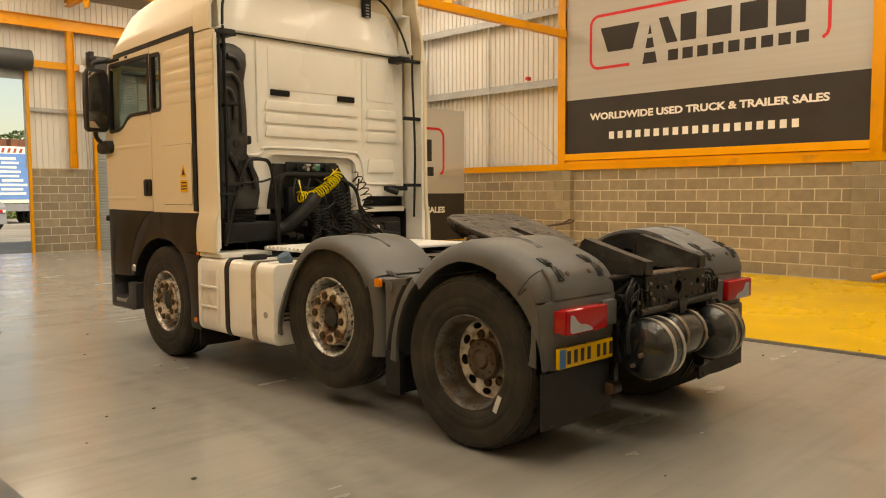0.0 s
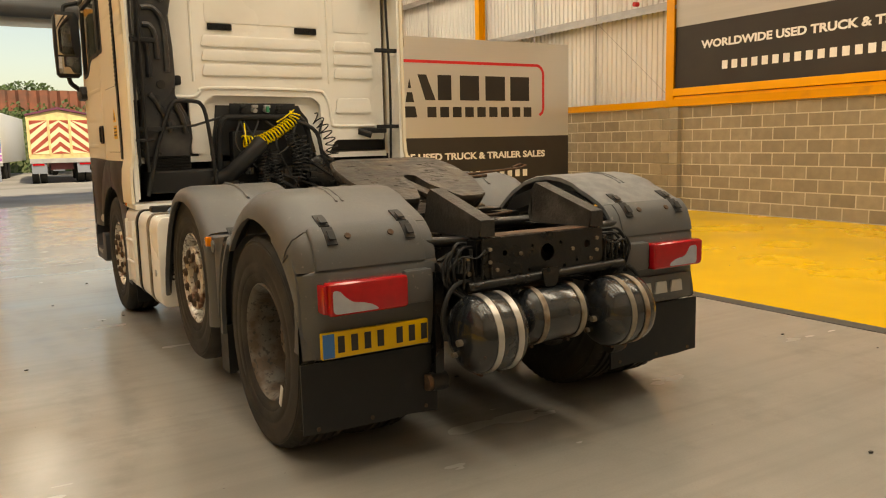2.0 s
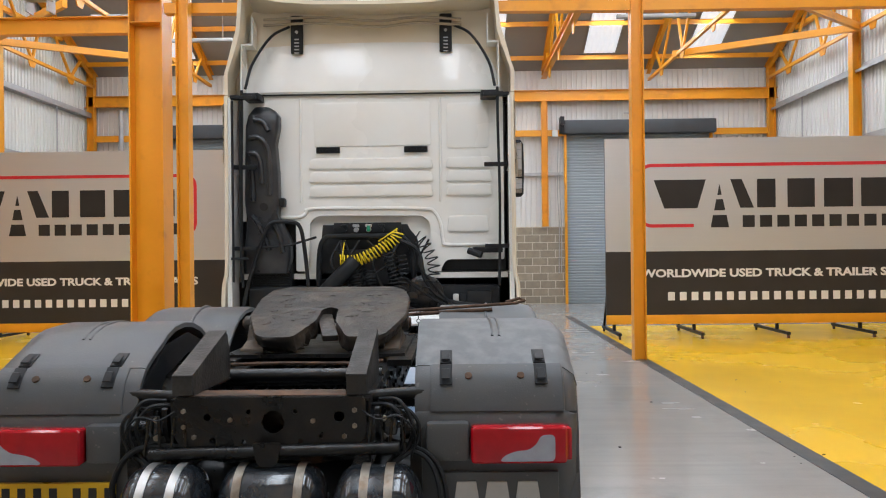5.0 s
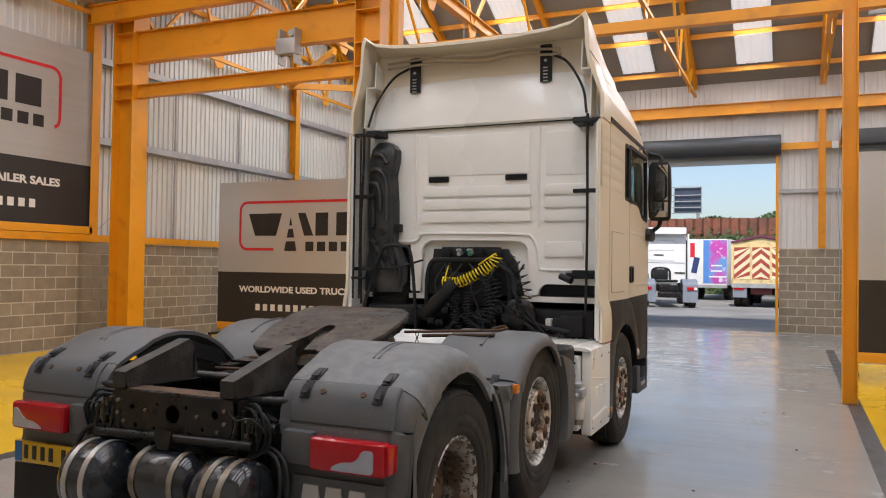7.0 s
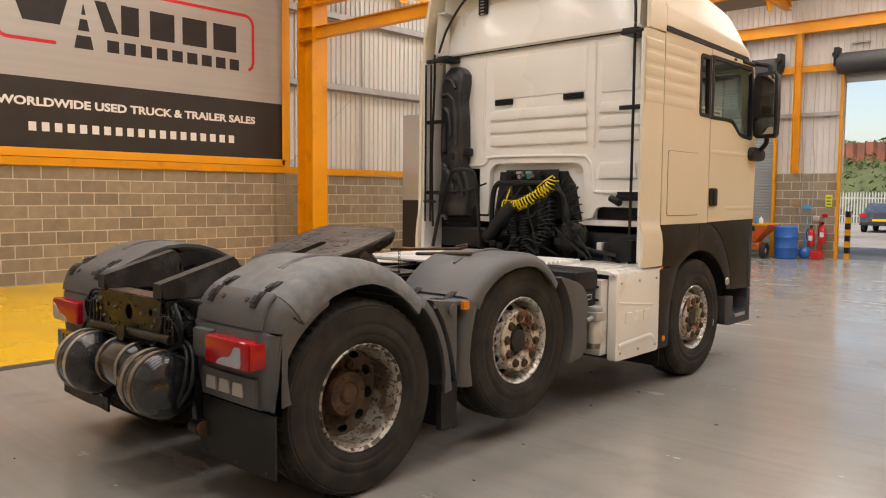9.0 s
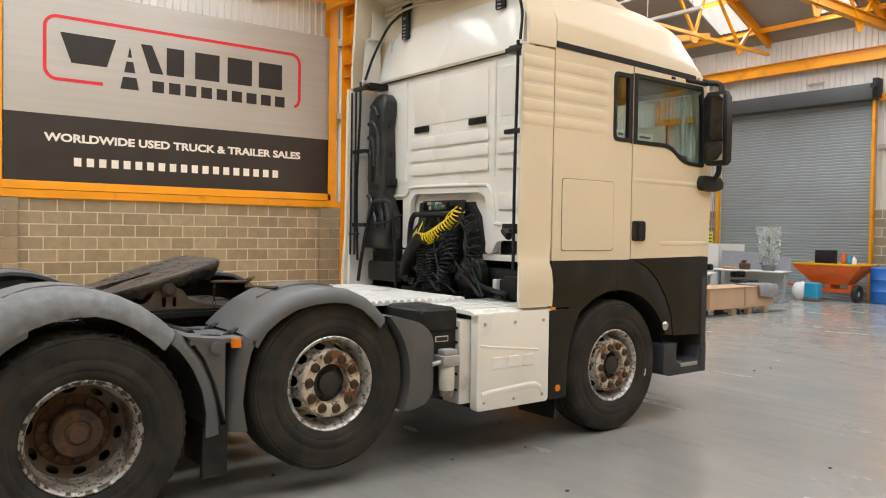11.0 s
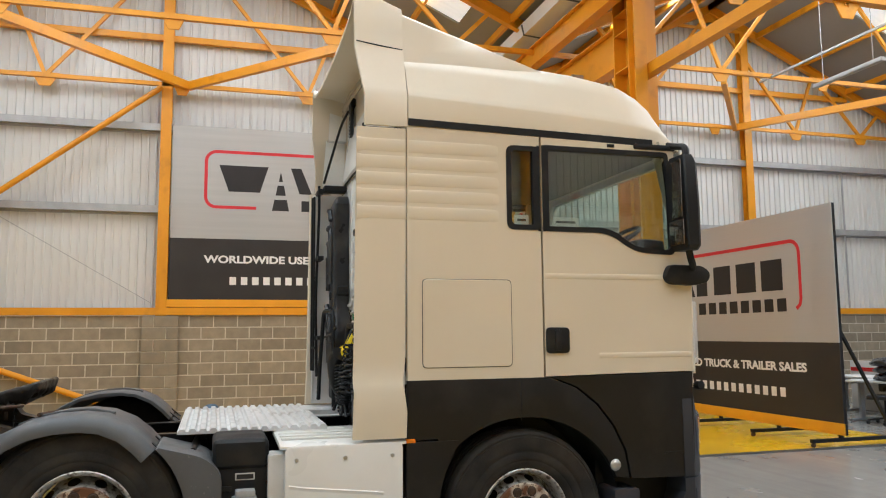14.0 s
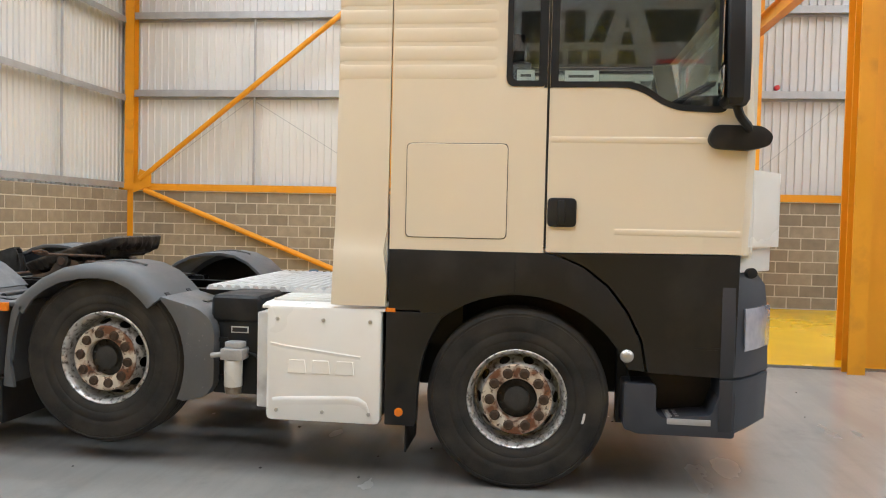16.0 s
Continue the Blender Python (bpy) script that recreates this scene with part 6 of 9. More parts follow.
# ---- cab ----
cab = part("cab", bmesh.new(), M_WHITE, truck, "white high-roof sleeper cab with cream-tinted sides")


def cab_part(name, bm, material, label="", smooth=True):
    return part(name, bm, material, cab, label, smooth)


# floor of the cab as the base mesh
bm = bmesh.new()
bx(bm, -1.19, 1.19, 3.22, 5.18, 1.36, 1.41)
bm.to_mesh(cab.data)
bm.free()

def inset(poly, d):
    """Moves every side of an outline (given anticlockwise) inwards by d."""
    out = []
    for i, p in enumerate(poly):
        p, a, b = Vector(p), Vector(poly[i - 1]), Vector(poly[(i + 1) % len(poly)])
        t0, t1 = (p - a).normalized(), (b - p).normalized()
        n0, n1 = Vector((-t0.y, t0.x)), Vector((-t1.y, t1.x))
        k = (n0 + n1) / max(0.2, 1 + n0.dot(n1))
        out.append(tuple(p + k * d))
    return out


RAW_REAR, R_REAR = [(3.875, 2.33), (4.085, 2.33), (4.085, 2.875), (3.875, 2.875)], [0.05, 0.012, 0.012, 0.05]
RAW_DOOR, R_DOOR = [(4.135, 2.325), (4.60, 2.325), (4.78, 2.20), (5.09, 2.185), (5.085, 2.62), (5.055, 2.89), (4.135, 2.89)], [0.012, 0.10, 0.10, 0.05, 0.2, 0.03, 0.012]


def window(raw, radii, d):
    return round_poly(inset(raw, d), [max(0.006, r - d * 0.5) for r in radii], 4)


WIN_REAR, WIN_DOOR = window(RAW_REAR, R_REAR, 0), window(RAW_DOOR, R_DOOR, 0)


for side in (-1, 1):
    xo, xi = side * 1.245, side * 1.205
    # sleeper side with its small window
    bm = bmesh.new()
    prism(bm, [(3.215, 1.385), (4.105, 1.385), (4.105, 2.945), (3.215, 2.965)], "x", xi, xo, [WIN_REAR])
    cab_part("side_panel", bm, M_CREAM, "cream sleeper side panel", smooth=False)
    # soft horizontal swages
    for k in range(5):
        z = 2.41 + 0.105 * k
        bm = bmesh.new()
        ring = []
        for y, s_ in ((3.225, 1.0), (3.70, 1.0), (3.80, 0.75), (3.845, 0.05)):
            ring.append([(xo + side * 0.0048 * s_ * math.sin(radians(a)) - side * 0.002, y, z - 0.045 * math.cos(radians(a))) for a in range(0, 181, 20)])
        loft(bm, ring, closed=False)
        cab_part("swage", bm, M_CREAM)
    bm = bmesh.new()
    prism(bm, round_poly(rect(3.31, 3.89, 1.46, 2.0), 0.03, 3), "x", side * 1.2455, side * 1.250, bev=0.002, seg=1)
    cab_part("locker_hatch", bm, M_CREAM, "flush locker hatch")
    bm = bmesh.new()
    prism(bm, round_poly(rect(3.3065, 3.8935, 1.4565, 2.0035), 0.03, 3), "x", side * 1.244, side * 1.2468)
    cab_part("hatch_gap", bm, M_BLACK)
    # door
    bm = bmesh.new()
    prism(bm, [(4.119, 1.39), (5.19, 1.405), (5.205, 2.0), (5.18, 2.5), (5.10, 2.925), (4.119, 2.945)], "x", xi, xo, [WIN_DOOR])
    door = cab_part("door", bm, M_CREAM, "closed cab door", smooth=False)
    for z, y0 in ((2.03, 4.30), (1.515, 4.5)):
        bm = bmesh.new()
        ring = []
        for y, s_ in ((4.13 if z > 1.8 else y0, 0.5), (4.7, 0.9), (5.0, 1.0), (5.18, 0.9)):
            ring.append([(xo + side * 0.0045 * s_ * math.sin(radians(a)) - side * 0.001, y, z - 0.02 * math.cos(radians(a))) for a in range(0, 181, 30)])
        loft(bm, ring, closed=False)
        part("door_crease", bm, M_CREAM, door)
    bm = bmesh.new()
    prism(bm, round_poly(rect(4.122, 4.285, 1.535, 1.70), 0.03, 4), "x", side * 1.244, side * 1.262, bev=0.008)
    h = part("door_handle", bm, M_BLACK, door, "black door handle")
    bm = bmesh.new()
    bx(bm, side * 1.26, side * 1.275, 4.18, 4.22, 1.55, 1.685, 0.006)
    part("grip", bm, M_BLACK, h)
    # black window surrounds and panes
    for nm, raw, rad, par in (("sleeper_window", RAW_REAR, R_REAR, cab), ("door_window", RAW_DOOR, R_DOOR, door)):
        bm = bmesh.new()
        hole = window(raw, rad, 0.03)
        prism(bm, window(raw, rad, -0.003), "x", side * 1.215, side * 1.2505, [hole])
        fr = part(nm, bm, M_BLACK, par, "black window surround", smooth=False)
        if par is cab:
            bm = bmesh.new()
            prism(bm, window(raw, rad, 0.02), "x", side * 1.228, side * 1.232)
            p = part("pane", bm, M_GLASS, fr, "tinted glass")
        else:
            bm = bmesh.new()
            prism(bm, window(raw, rad, 0.02), "x", side * 1.228, side * 1.232)
            p = part("door_pane", bm, M_GLASS, cab, "tinted glass")
        p.visible_shadow = False
    bm = bmesh.new()
    bx(bm, side * 1.243, side * 1.2495, 4.086, 4.104, 2.32, 2.885)
    bx(bm, side * 1.243, side * 1.2495, 4.120, 4.136, 2.32, 2.89)
    cab_part("pillar_trim", bm, M_BLACK)
    bm = bmesh.new()
    bx(bm, side * 1.243, side * 1.252, 4.60, 4.655, 2.905, 2.928, 0.006)
    cab_part("side_camera", bm, M_BLACK)
    # black band under the roof
    bm = bmesh.new()
    beam(bm, (side * 1.247, 3.225, 2.985), (side * 1.238, 4.95, 2.955), 0.012, 0.045)
    cab_part("roof_band", bm, M_BLACK)
    # front corner
    bm = bmesh.new()
    ring = []
    for z, y, r in ((1.40, 5.15, 0.14), (2.0, 5.16, 0.14), (2.5, 5.13, 0.14), (2.97, 5.02, 0.14)):
        ring.append([(side * (1.104 + r * math.sin(radians(a))), y - 0.02 + r * math.cos(radians(a)), z) for a in range(0, 91, 15)] + [(side * 1.14, y - 0.03, z)])
    loft(bm, ring)
    cab_part("corner_post", bm, M_CREAM)
    bm = bmesh.new()
    prism(bm, [(side * u, v) for u, v in round_poly([(1.18, 5.20), (1.232, 5.175), (1.20, 5.235), (0.90, 5.475), (0.86, 5.50), (0.80, 5.47)], [0.01, 0.02, 0.05, 0.05, 0.01, 0.01], 3)], "z", 1.445, 1.88, bev=0.02)
    cab_part("corner_deflector", bm, M_WHITE, "white corner air deflector")
    bm = bmesh.new()
    prism(bm, [(side * u, v) for u, v in ((1.20, 5.165), (1.238, 5.16), (1.236, 5.178), (1.20, 5.19))], "z", 1.45, 1.87)
    cab_part("deflector_gap", bm, M_BLACK)
    # side extender in two heights
    bm = bmesh.new()
    rows = []
    for z, ya, yb, x in ((1.05, 2.875, 3.20, 1.272), (1.20, 2.88, 3.205, 1.276), (1.32, 2.885, 3.19, 1.270), (1.37, 2.88, 3.18, 1.258), (1.41, 2.88, 3.185, 1.247), (1.50, 2.885, 3.20, 1.243), (2.94, 2.90, 3.208, 1.243)):
        rows.append([(side * x, yb, z), (side * x, ya + 0.03, z), (side * (x - 0.012), ya, z), (side * (x - 0.035), ya + 0.01, z), (side * (x - 0.035), yb, z)])
    loft(bm, rows)
    ext = cab_part("side_extender", bm, M_CREAM, "cream side extender")
    for k in range(5):
        z = 2.41 + 0.105 * k
        bm = bmesh.new()
        ring = []
        for y in (2.90, 3.205):
            ring.append([(side * 1.243 + side * 0.0048 * math.sin(radians(a)) - side * 0.002, y, z - 0.045 * math.cos(radians(a))) for a in range(0, 181, 20)])
        loft(bm, ring, closed=False)
        part("swage", bm, M_CREAM, ext)
    bm = bmesh.new()
    bx(bm, side * 1.20, side * 1.225, 2.925, 3.2, 1.06, 2.93)
    for z in (1.40, 2.30):
        bx(bm, side * 1.185, side * 1.205, 2.94, 3.19, z, z + 0.006)
    bx(bm, side * 1.185, side * 1.2, 2.925, 2.94, 1.08, 2.92, 0.004)
    part("inner_ribs", bm, M_WHITE, ext)
    if side < 0:
        bm = bmesh.new()
        bx(bm, -1.252, -1.238, 3.215, 3.285, 1.40, 2.96)
        for k in range(26):
            bx(bm, -1.258, -1.25, 3.225, 3.275, 2.0 + 0.035 * k, 2.015 + 0.035 * k)
        part("grille_strip", bm, M_BLACK, ext, "black slotted strip")
    # black stay rods behind the extender
    bm = bmesh.new()
    tube(bm, smooth_path([(side * 1.10, 2.96, 1.30), (side * 1.11, 2.95, 2.0), (side * 1.10, 2.97, 2.7), (side * 1.10, 2.97, 3.0)], 5), 0.012, 8)
    for z in (1.62, 2.32, 2.92):
        bx(bm, side * 0.98, side * 1.2, 2.95, 3.0, z, z + 0.035, 0.006)
    bx(bm, side * 0.96, side * 1.10, 3.0, 3.2, 2.93, 2.985, 0.01)
    cab_part("stay_rod", bm, M_BLACK)
    if side < 0:
        bm = bmesh.new()
        for x, y in ((-1.17, 2.92), (-1.11, 2.93)):
            tube(bm, [(x, y, 1.35), (x, y, 2.9)], 0.010, 8)
        tube(bm, [(-1.19, 2.92, 1.55), (-1.05, 2.94, 1.55)], 0.012, 6)
        cab_part("stay_rod", bm, M_BLACK)
    # lower dark panels and wheel arch
    bm = bmesh.new()
    ar = [(3.97 + 0.665 * math.cos(radians(a)), 0.53 + 0.61 * math.sin(radians(a))) for a in range(20, 147, 6)]
    pts = [(3.215, 1.385)] + [(3.215, 1.03), (3.40, 1.03)] + [p for p in reversed(ar)] + [(4.69, 0.73)] + [(4.66, 0.90), (4.58, 1.06), (4.47, 1.20), (4.33, 1.31), (4.18, 1.372), (4.11, 1.385)]
    prism(bm, pts, "x", side * 1.20, side * 1.247, bev=0.008)
    cab_part("arch_panel", bm, M_DARKPANEL, "dark plastic wheel-arch panel")
    bm = bmesh.new()
    pts = [(4.122, 1.386), (4.19, 1.374), (4.34, 1.316), (4.482, 1.206), (4.592, 1.066), (4.672, 0.905), (4.705, 0.725), (5.18, 0.71), (5.19, 1.398)]
    prism(bm, pts, "x", side * 1.19, side * 1.245, bev=0.008)
    dp = cab_part("lower_door_panel", bm, M_DARKPANEL, "dark plastic panel below the door")
    bm = bmesh.new()
    bx(bm, side * 1.242, side * 1.2475, 4.95, 5.18, 0.868, 0.880, 0.003)
    part("swage", bm, M_DARKPANEL, dp)
    bm = bmesh.new()
    bx(bm, side * 1.242, side * 1.2485, 3.945, 3.951, 1.12, 1.385)
    cab_part("panel_gap", bm, M_BLACK)
    bm = bmesh.new()
    lathe(bm, [(0.0001, 0.02), (0.02, 0.018), (0.034, 0.008), (0.038, 0)], 18, "x", (side * 1.247, 4.59, 0.815), side)
    cab_part("round_reflector", bm, M_STRAP)
    # inner arch
    bm = bmesh.new()
    ri = [[(side * x, 3.97 + 0.67 * math.cos(radians(a)), 0.53 + 0.615 * math.sin(radians(a))) for x in (0.72, 1.2)] for a in range(-5, 186, 10)]
    loft(bm, ri, closed=False)
    bx(bm, side * 0.71, side * 0.73, 3.3, 4.64, 0.5, 1.3)
    cab_part("inner_arch", bm, M_BLACK)
    # skirt behind the wheel
    bm = bmesh.new()
    prism(bm, round_poly([(3.205, 0.35), (3.39, 0.35), (3.395, 0.60), (3.43, 0.80), (3.54, 1.02), (3.205, 1.02)], [0.01, 0.03, 0.1, 0.1, 0.01, 0.01], 4), "x", side * 1.16, side * 1.25, bev=0.01)
    sk = cab_part("skirt", bm, M_DARKPANEL, "dark plastic skirt behind the front wheel")
    bm = bmesh.new()
    cyl(bm, (side * 1.248, 3.29, 0.43), (side * 1.262, 3.29, 0.43), 0.026, 14, bev=0.005)
    part("amber_reflector", bm, M_AMBER, sk)
    bm = bmesh.new()
    bx(bm, side * 1.20, side * 1.255, 3.20, 3.26, 1.015, 1.04, 0.006)
    cab_part("marker_lamp", bm, M_AMBER, "amber side marker")
    bm = bmesh.new()
    bx(bm, side * 0.8, side * 1.2, 3.32, 3.33, 0.18, 0.4)
    cab_part("mudflap", bm, M_BLACK)
    # entry step and bumper corner
    bm = bmesh.new()
    prism(bm, round_poly([(4.58, 0.66), (4.58, 0.40), (4.66, 0.375), (5.19, 0.375), (5.19, 0.64), (5.10, 0.62), (5.06, 0.50), (4.80, 0.47), (4.76, 0.50), (4.76, 0.66)], 0.02, 3), "x", side * 1.0, side * 1.245, bev=0.008)
    st = cab_part("entry_step", bm, M_BUMPER, "dark grey plastic entry step")
    bm = bmesh.new()
    bx(bm, side * 1.02, side * 1.25, 4.82, 5.06, 0.44, 0.475, 0.006)
    for k in range(6):
        for j in range(4):
            bx(bm, side * (1.06 + 0.045 * j), side * (1.075 + 0.045 * j), 4.835 + 0.037 * k, 4.855 + 0.037 * k, 0.475, 0.482)
    part("tread", bm, M_RAIL, st)
    bm = bmesh.new()
    bx(bm, side * 0.92, side * 1.02, 4.56, 5.2, 0.38, 0.9)
    cab_part("step_well", bm, M_BLACK)
    bm = bmesh.new()
    ring = []
    for z, yf, g in ((0.385, 5.35, 0.02), (0.42, 5.39, 0.0), (0.70, 5.40, 0.0), (0.705, 5.385, 0.01), (0.72, 5.40, 0.0), (1.05, 5.39, 0.0), (1.22, 5.37, 0.005), (1.32, 5.30, 0.03)):
        ring.append([(side * (1.25 - g), 5.10, z), (side * (1.25 - g), 5.17, z), (side * (1.205 - g), yf - 0.165, z), (side * (1.08 - g), yf - 0.07, z), (side * (0.88 - g), yf + 0.055, z), (side * 0.6, yf + 0.11, z), (0, yf + 0.14, z), (0, 5.1, z)])
    loft(bm, ring)
    cab_part("bumper", bm, M_BUMPER, "dark grey plastic bumper")
    bm = bmesh.new()
    cyl(bm, (side * 1.19, 5.25, 1.30), (side * 1.246, 5.255, 1.305), 0.03, 12, bev=0.008)
    cab_part("corner_camera_pod", bm, M_BLACK)
    bm = bmesh.new()
    ring = []
    for z, g in ((0.86, 0.012), (0.90, 0.0), (1.06, 0.0), (1.10, 0.012)):
        ring.append([(side * (1.212 - g), 5.238, z), (side * (1.085 - g), 5.337, z), (side * (0.885 - g), 5.458, z), (side * 0.7, 5.49, z), (side * 0.7, 5.30, z), (side * 1.1, 5.2, z)])
    loft(bm, ring)
    cab_part("headlamp", bm, M_CLEARLENS, "clear headlamp lens")
    # mirror
    bm = bmesh.new()
    ring = []
    for z, s_ in ((2.20, 0.75), (2.23, 0.98), (2.5, 1.05), (2.78, 1.0), (2.835, 0.75)):
        w, d = 0.115 * s_, 0.062 * s_
        ring.append([(side * 1.385 + w * u, 5.09 + d * v - (2.5 - z) * -0.02, z) for u, v in ((-1, -0.85), (-0.9, -1), (0.9, -1), (1, -0.85), (1, 0.3), (0.6, 1), (-0.6, 1), (-1, 0.3))])
    loft(bm, ring)
    mr_ = cab_part("mirror", bm, M_BLACK, "black wing mirror")
    for z0, z1 in ((2.235, 2.40), (2.415, 2.80)):
        bm = bmesh.new()
        bx(bm, side * 1.29, side * 1.48, 5.018, 5.024, z0, z1, 0.002, 2, Matrix.Rotation(radians(-side * (9.0 if z0 > 2.4 else 5.0)), 4, "Z"))
        part("mirror_glass", bm, M_MIRROR, mr_)
    bm = bmesh.new()
    tube(bm, smooth_path([(side * 1.22, 5.08, 2.95), (side * 1.28, 5.10, 2.93), (side * 1.38, 5.11, 2.90), (side * 1.40, 5.10, 2.82)]), 0.024, 8)
    bx(bm, side * 1.18, side * 1.26, 4.80, 5.12, 2.905, 2.945, 0.015)
    part("upper_mirror_arm", bm, M_BLACK, mr_)
    bm = bmesh.new()
    tube(bm, smooth_path([(side * 1.24, 5.20, 2.05), (side * 1.30, 5.19, 2.10), (side * 1.37, 5.13, 2.15), (side * 1.39, 5.10, 2.22)]), 0.024, 8)
    prism(bm, round_poly([(4.98, 2.03), (5.02, 1.985), (5.20, 1.975), (5.31, 2.0), (5.33, 2.06), (5.27, 2.11), (5.02, 2.115)], 0.03, 3), "x", side * 1.215, side * 1.30, bev=0.02)
    part("lower_mirror_arm", bm, M_BLACK, mr_)

# warning stickers on the left side
bm = bmesh.new()
prism(bm, [(3.40, 1.71), (3.52, 1.71), (3.46, 1.82)], "x", -1.2535, -1.2505)
st = cab_part("warning_sticker", bm, M_STICKER, "amber warning triangle sticker")
bm = bmesh.new()
prism(bm, [(3.43, 1.725), (3.49, 1.725), (3.46, 1.79)], "x", -1.2548, -1.2535)
part("sticker_print", bm, M_INK, st)
bm = bmesh.new()
bx(bm, -1.2535, -1.2505, 3.38, 3.52, 1.57, 1.68)
st = cab_part("warning_sticker", bm, M_STICKER, "amber notice sticker")
bm = bmesh.new()
for z in (1.65, 1.62, 1.595):
    bx(bm, -1.2548, -1.2535, 3.395, 3.505, z, z + 0.012)
part("sticker_print", bm, M_INK, st)

# back of the cab: sheet with a cut for the engine bulge, and its pressings
BACK_Y_ = 3.2
bm = bmesh.new()
pts = [(-1.16, 1.88), (-0.69, 1.88), (-0.69, 1.43), (-0.58, 1.43), (-0.565, 1.86), (-0.50, 1.925), (0.44, 1.915), (0.505, 1.85), (0.515, 1.60), (0.50, 1.42), (0.59, 1.42), (0.64, 1.525), (1.16, 1.52), (1.16, 3.0), (-1.16, 3.0)]
prism(bm, round_poly(pts, [0, 0.02, 0.02, 0.02, 0.03, 0.06, 0.06, 0.03, 0.03, 0.02, 0.02, 0.05, 0.02, 0.02, 0.02], 3), "y", BACK_Y_, BACK_Y_ + 0.05)
back = cab_part("back_panel", bm, M_WHITE, "white pressed steel back panel")


def pressing(x0, x1, z0, z1, proud=0.02, slant=0.022):
    bm = bmesh.new()
    a = [(x0, z0), (x1, z0), (x1 - slant, z1), (x0 + slant, z1)]
    prism(bm, round_poly(a, 0.025, 3), "y", BACK_Y_ - proud, BACK_Y_ + 0.002, bev=min(0.012, proud * 0.7))
    part("pressing", bm, M_WHITE, back)


for z0, z1 in ((2.335, 2.43), (2.215, 2.31), (2.09, 2.19)):
    pressing(-0.57, 0.54, z0, z1)
    pressing(0.645, 1.06, z0, z1)
pressing(0.65, 1.03, 1.77, 1.91)
pressing(-0.52, 0.515, 2.535, 2.925, 0.006, 0.0)
pressing(0.66, 1.03, 2.51, 2.91, 0.006, 0.0)
bm = bmesh.new()
tube(bm, smooth_path([(-0.84, 3.197, 1.912), (-0.66, 3.197, 1.912), (-0.60, 3.197, 1.945), (-0.54, 3.197, 1.985), (0.0, 3.197, 1.985), (0.45, 3.197, 1.975), (0.54, 3.197, 1.95), (0.595, 3.197, 1.84), (0.615, 3.197, 1.69), (0.66, 3.197, 1.655), (1.05, 3.197, 1.65)], 5), 0.016, 8)
part("bulge_rim", bm, M_WHITE, back)
for x in (0.60, -0.64):
    bm = bmesh.new()
    tube(bm, [(x, 3.197, 2.04), (x, 3.197, 2.96)], 0.012, 8)
    part("seam", bm, M_WHITE, back)
bm = bmesh.new()
bx(bm, -0.62, 0.60, 3.262, 3.285, 1.36, 1.96)
part("bulge_panel", bm, M_WHITE, back)
for x in (-0.395, 0.385):
    bm = bmesh.new()
    bx(bm, x - 0.105, x + 0.105, 3.178, 3.20, 2.475, 2.53, 0.008)
    for k in range(4):
        bx(bm, x - 0.09, x + 0.09, 3.173, 3.18, 2.484 + 0.011 * k, 2.489 + 0.011 * k)
    part("vent", bm, M_BLACK, back, "black vent")
# upper back panel under the roof, with a lip at the seam
bm = bmesh.new()
ring = []
for z, hw, y in ((3.0, 1.17, 3.185), (3.02, 1.16, 3.172), (3.42, 1.02, 3.21), (3.50, 0.95, 3.25), (3.52, 0.92, 3.30)):
    ring.append([(-hw, y + 0.03, z), (-hw * 0.92, y, z), (-hw * 0.5, y - 0.012, z), (0, y - 0.015, z), (hw * 0.5, y - 0.012, z), (hw * 0.92, y, z), (hw, y + 0.03, z), (hw, y + 0.1, z), (-hw, y + 0.1, z)])
loft(bm, ring)
cab_part("upper_back_panel", bm, M_WHITE, "white upper back panel")
bm = bmesh.new()
tube(bm, [(-1.16, 3.19, 2.998), (-0.6, 3.18, 2.998), (0.6, 3.18, 2.998), (1.16, 3.19, 2.998)], 0.009, 6)
cab_part("panel_gap", bm, M_BLACK)


# roof shell and spoiler
def arch_ring(y, hw, zb, zc, zs):
    half = [(hw, zb), (hw, zc - 0.02), (hw - 0.004, zc), (hw - 0.02, zc + 0.03 * (zs - zc) / 0.3), (hw - 0.085, zc + 0.62 * (zs - zc)), (hw - 0.13, zs - 0.03 * (zs - zc) / 0.3), (hw - 0.17, zs), (hw - 0.24, zs + 0.02), (hw - 0.4, zs + 0.032), (0.45, zs + 0.045), (0, zs + 0.05)]
    full = half + [(-x, z) for x, z in reversed(half[:-1])]
    return [(x, y, z) for x, z in full]


bm = bmesh.new()
rings = [arch_ring(*r) for r in ((3.225, 1.245, 2.965, 3.17, 3.478), (3.75, 1.243, 2.962, 3.147, 3.473), (4.2, 1.24, 2.955, 3.125, 3.46), (4.42, 1.237, 2.952, 3.112, 3.445), (4.64, 1.233, 2.95, 3.10, 3.415), (4.80, 1.228, 2.945, 3.085, 3.385),
                                 (4.92, 1.222, 2.94, 3.07, 3.33), (5.02, 1.213, 2.94, 3.05, 3.25), (5.11, 1.20, 2.935, 3.0, 3.13), (5.17, 1.18, 2.93, 2.97, 3.03), (5.21, 1.15, 2.93, 2.945, 2.96))]
loft(bm, rings)
cab_part("roof", bm, M_CREAM, "smooth cream high roof")
bm = bmesh.new()
rings = []
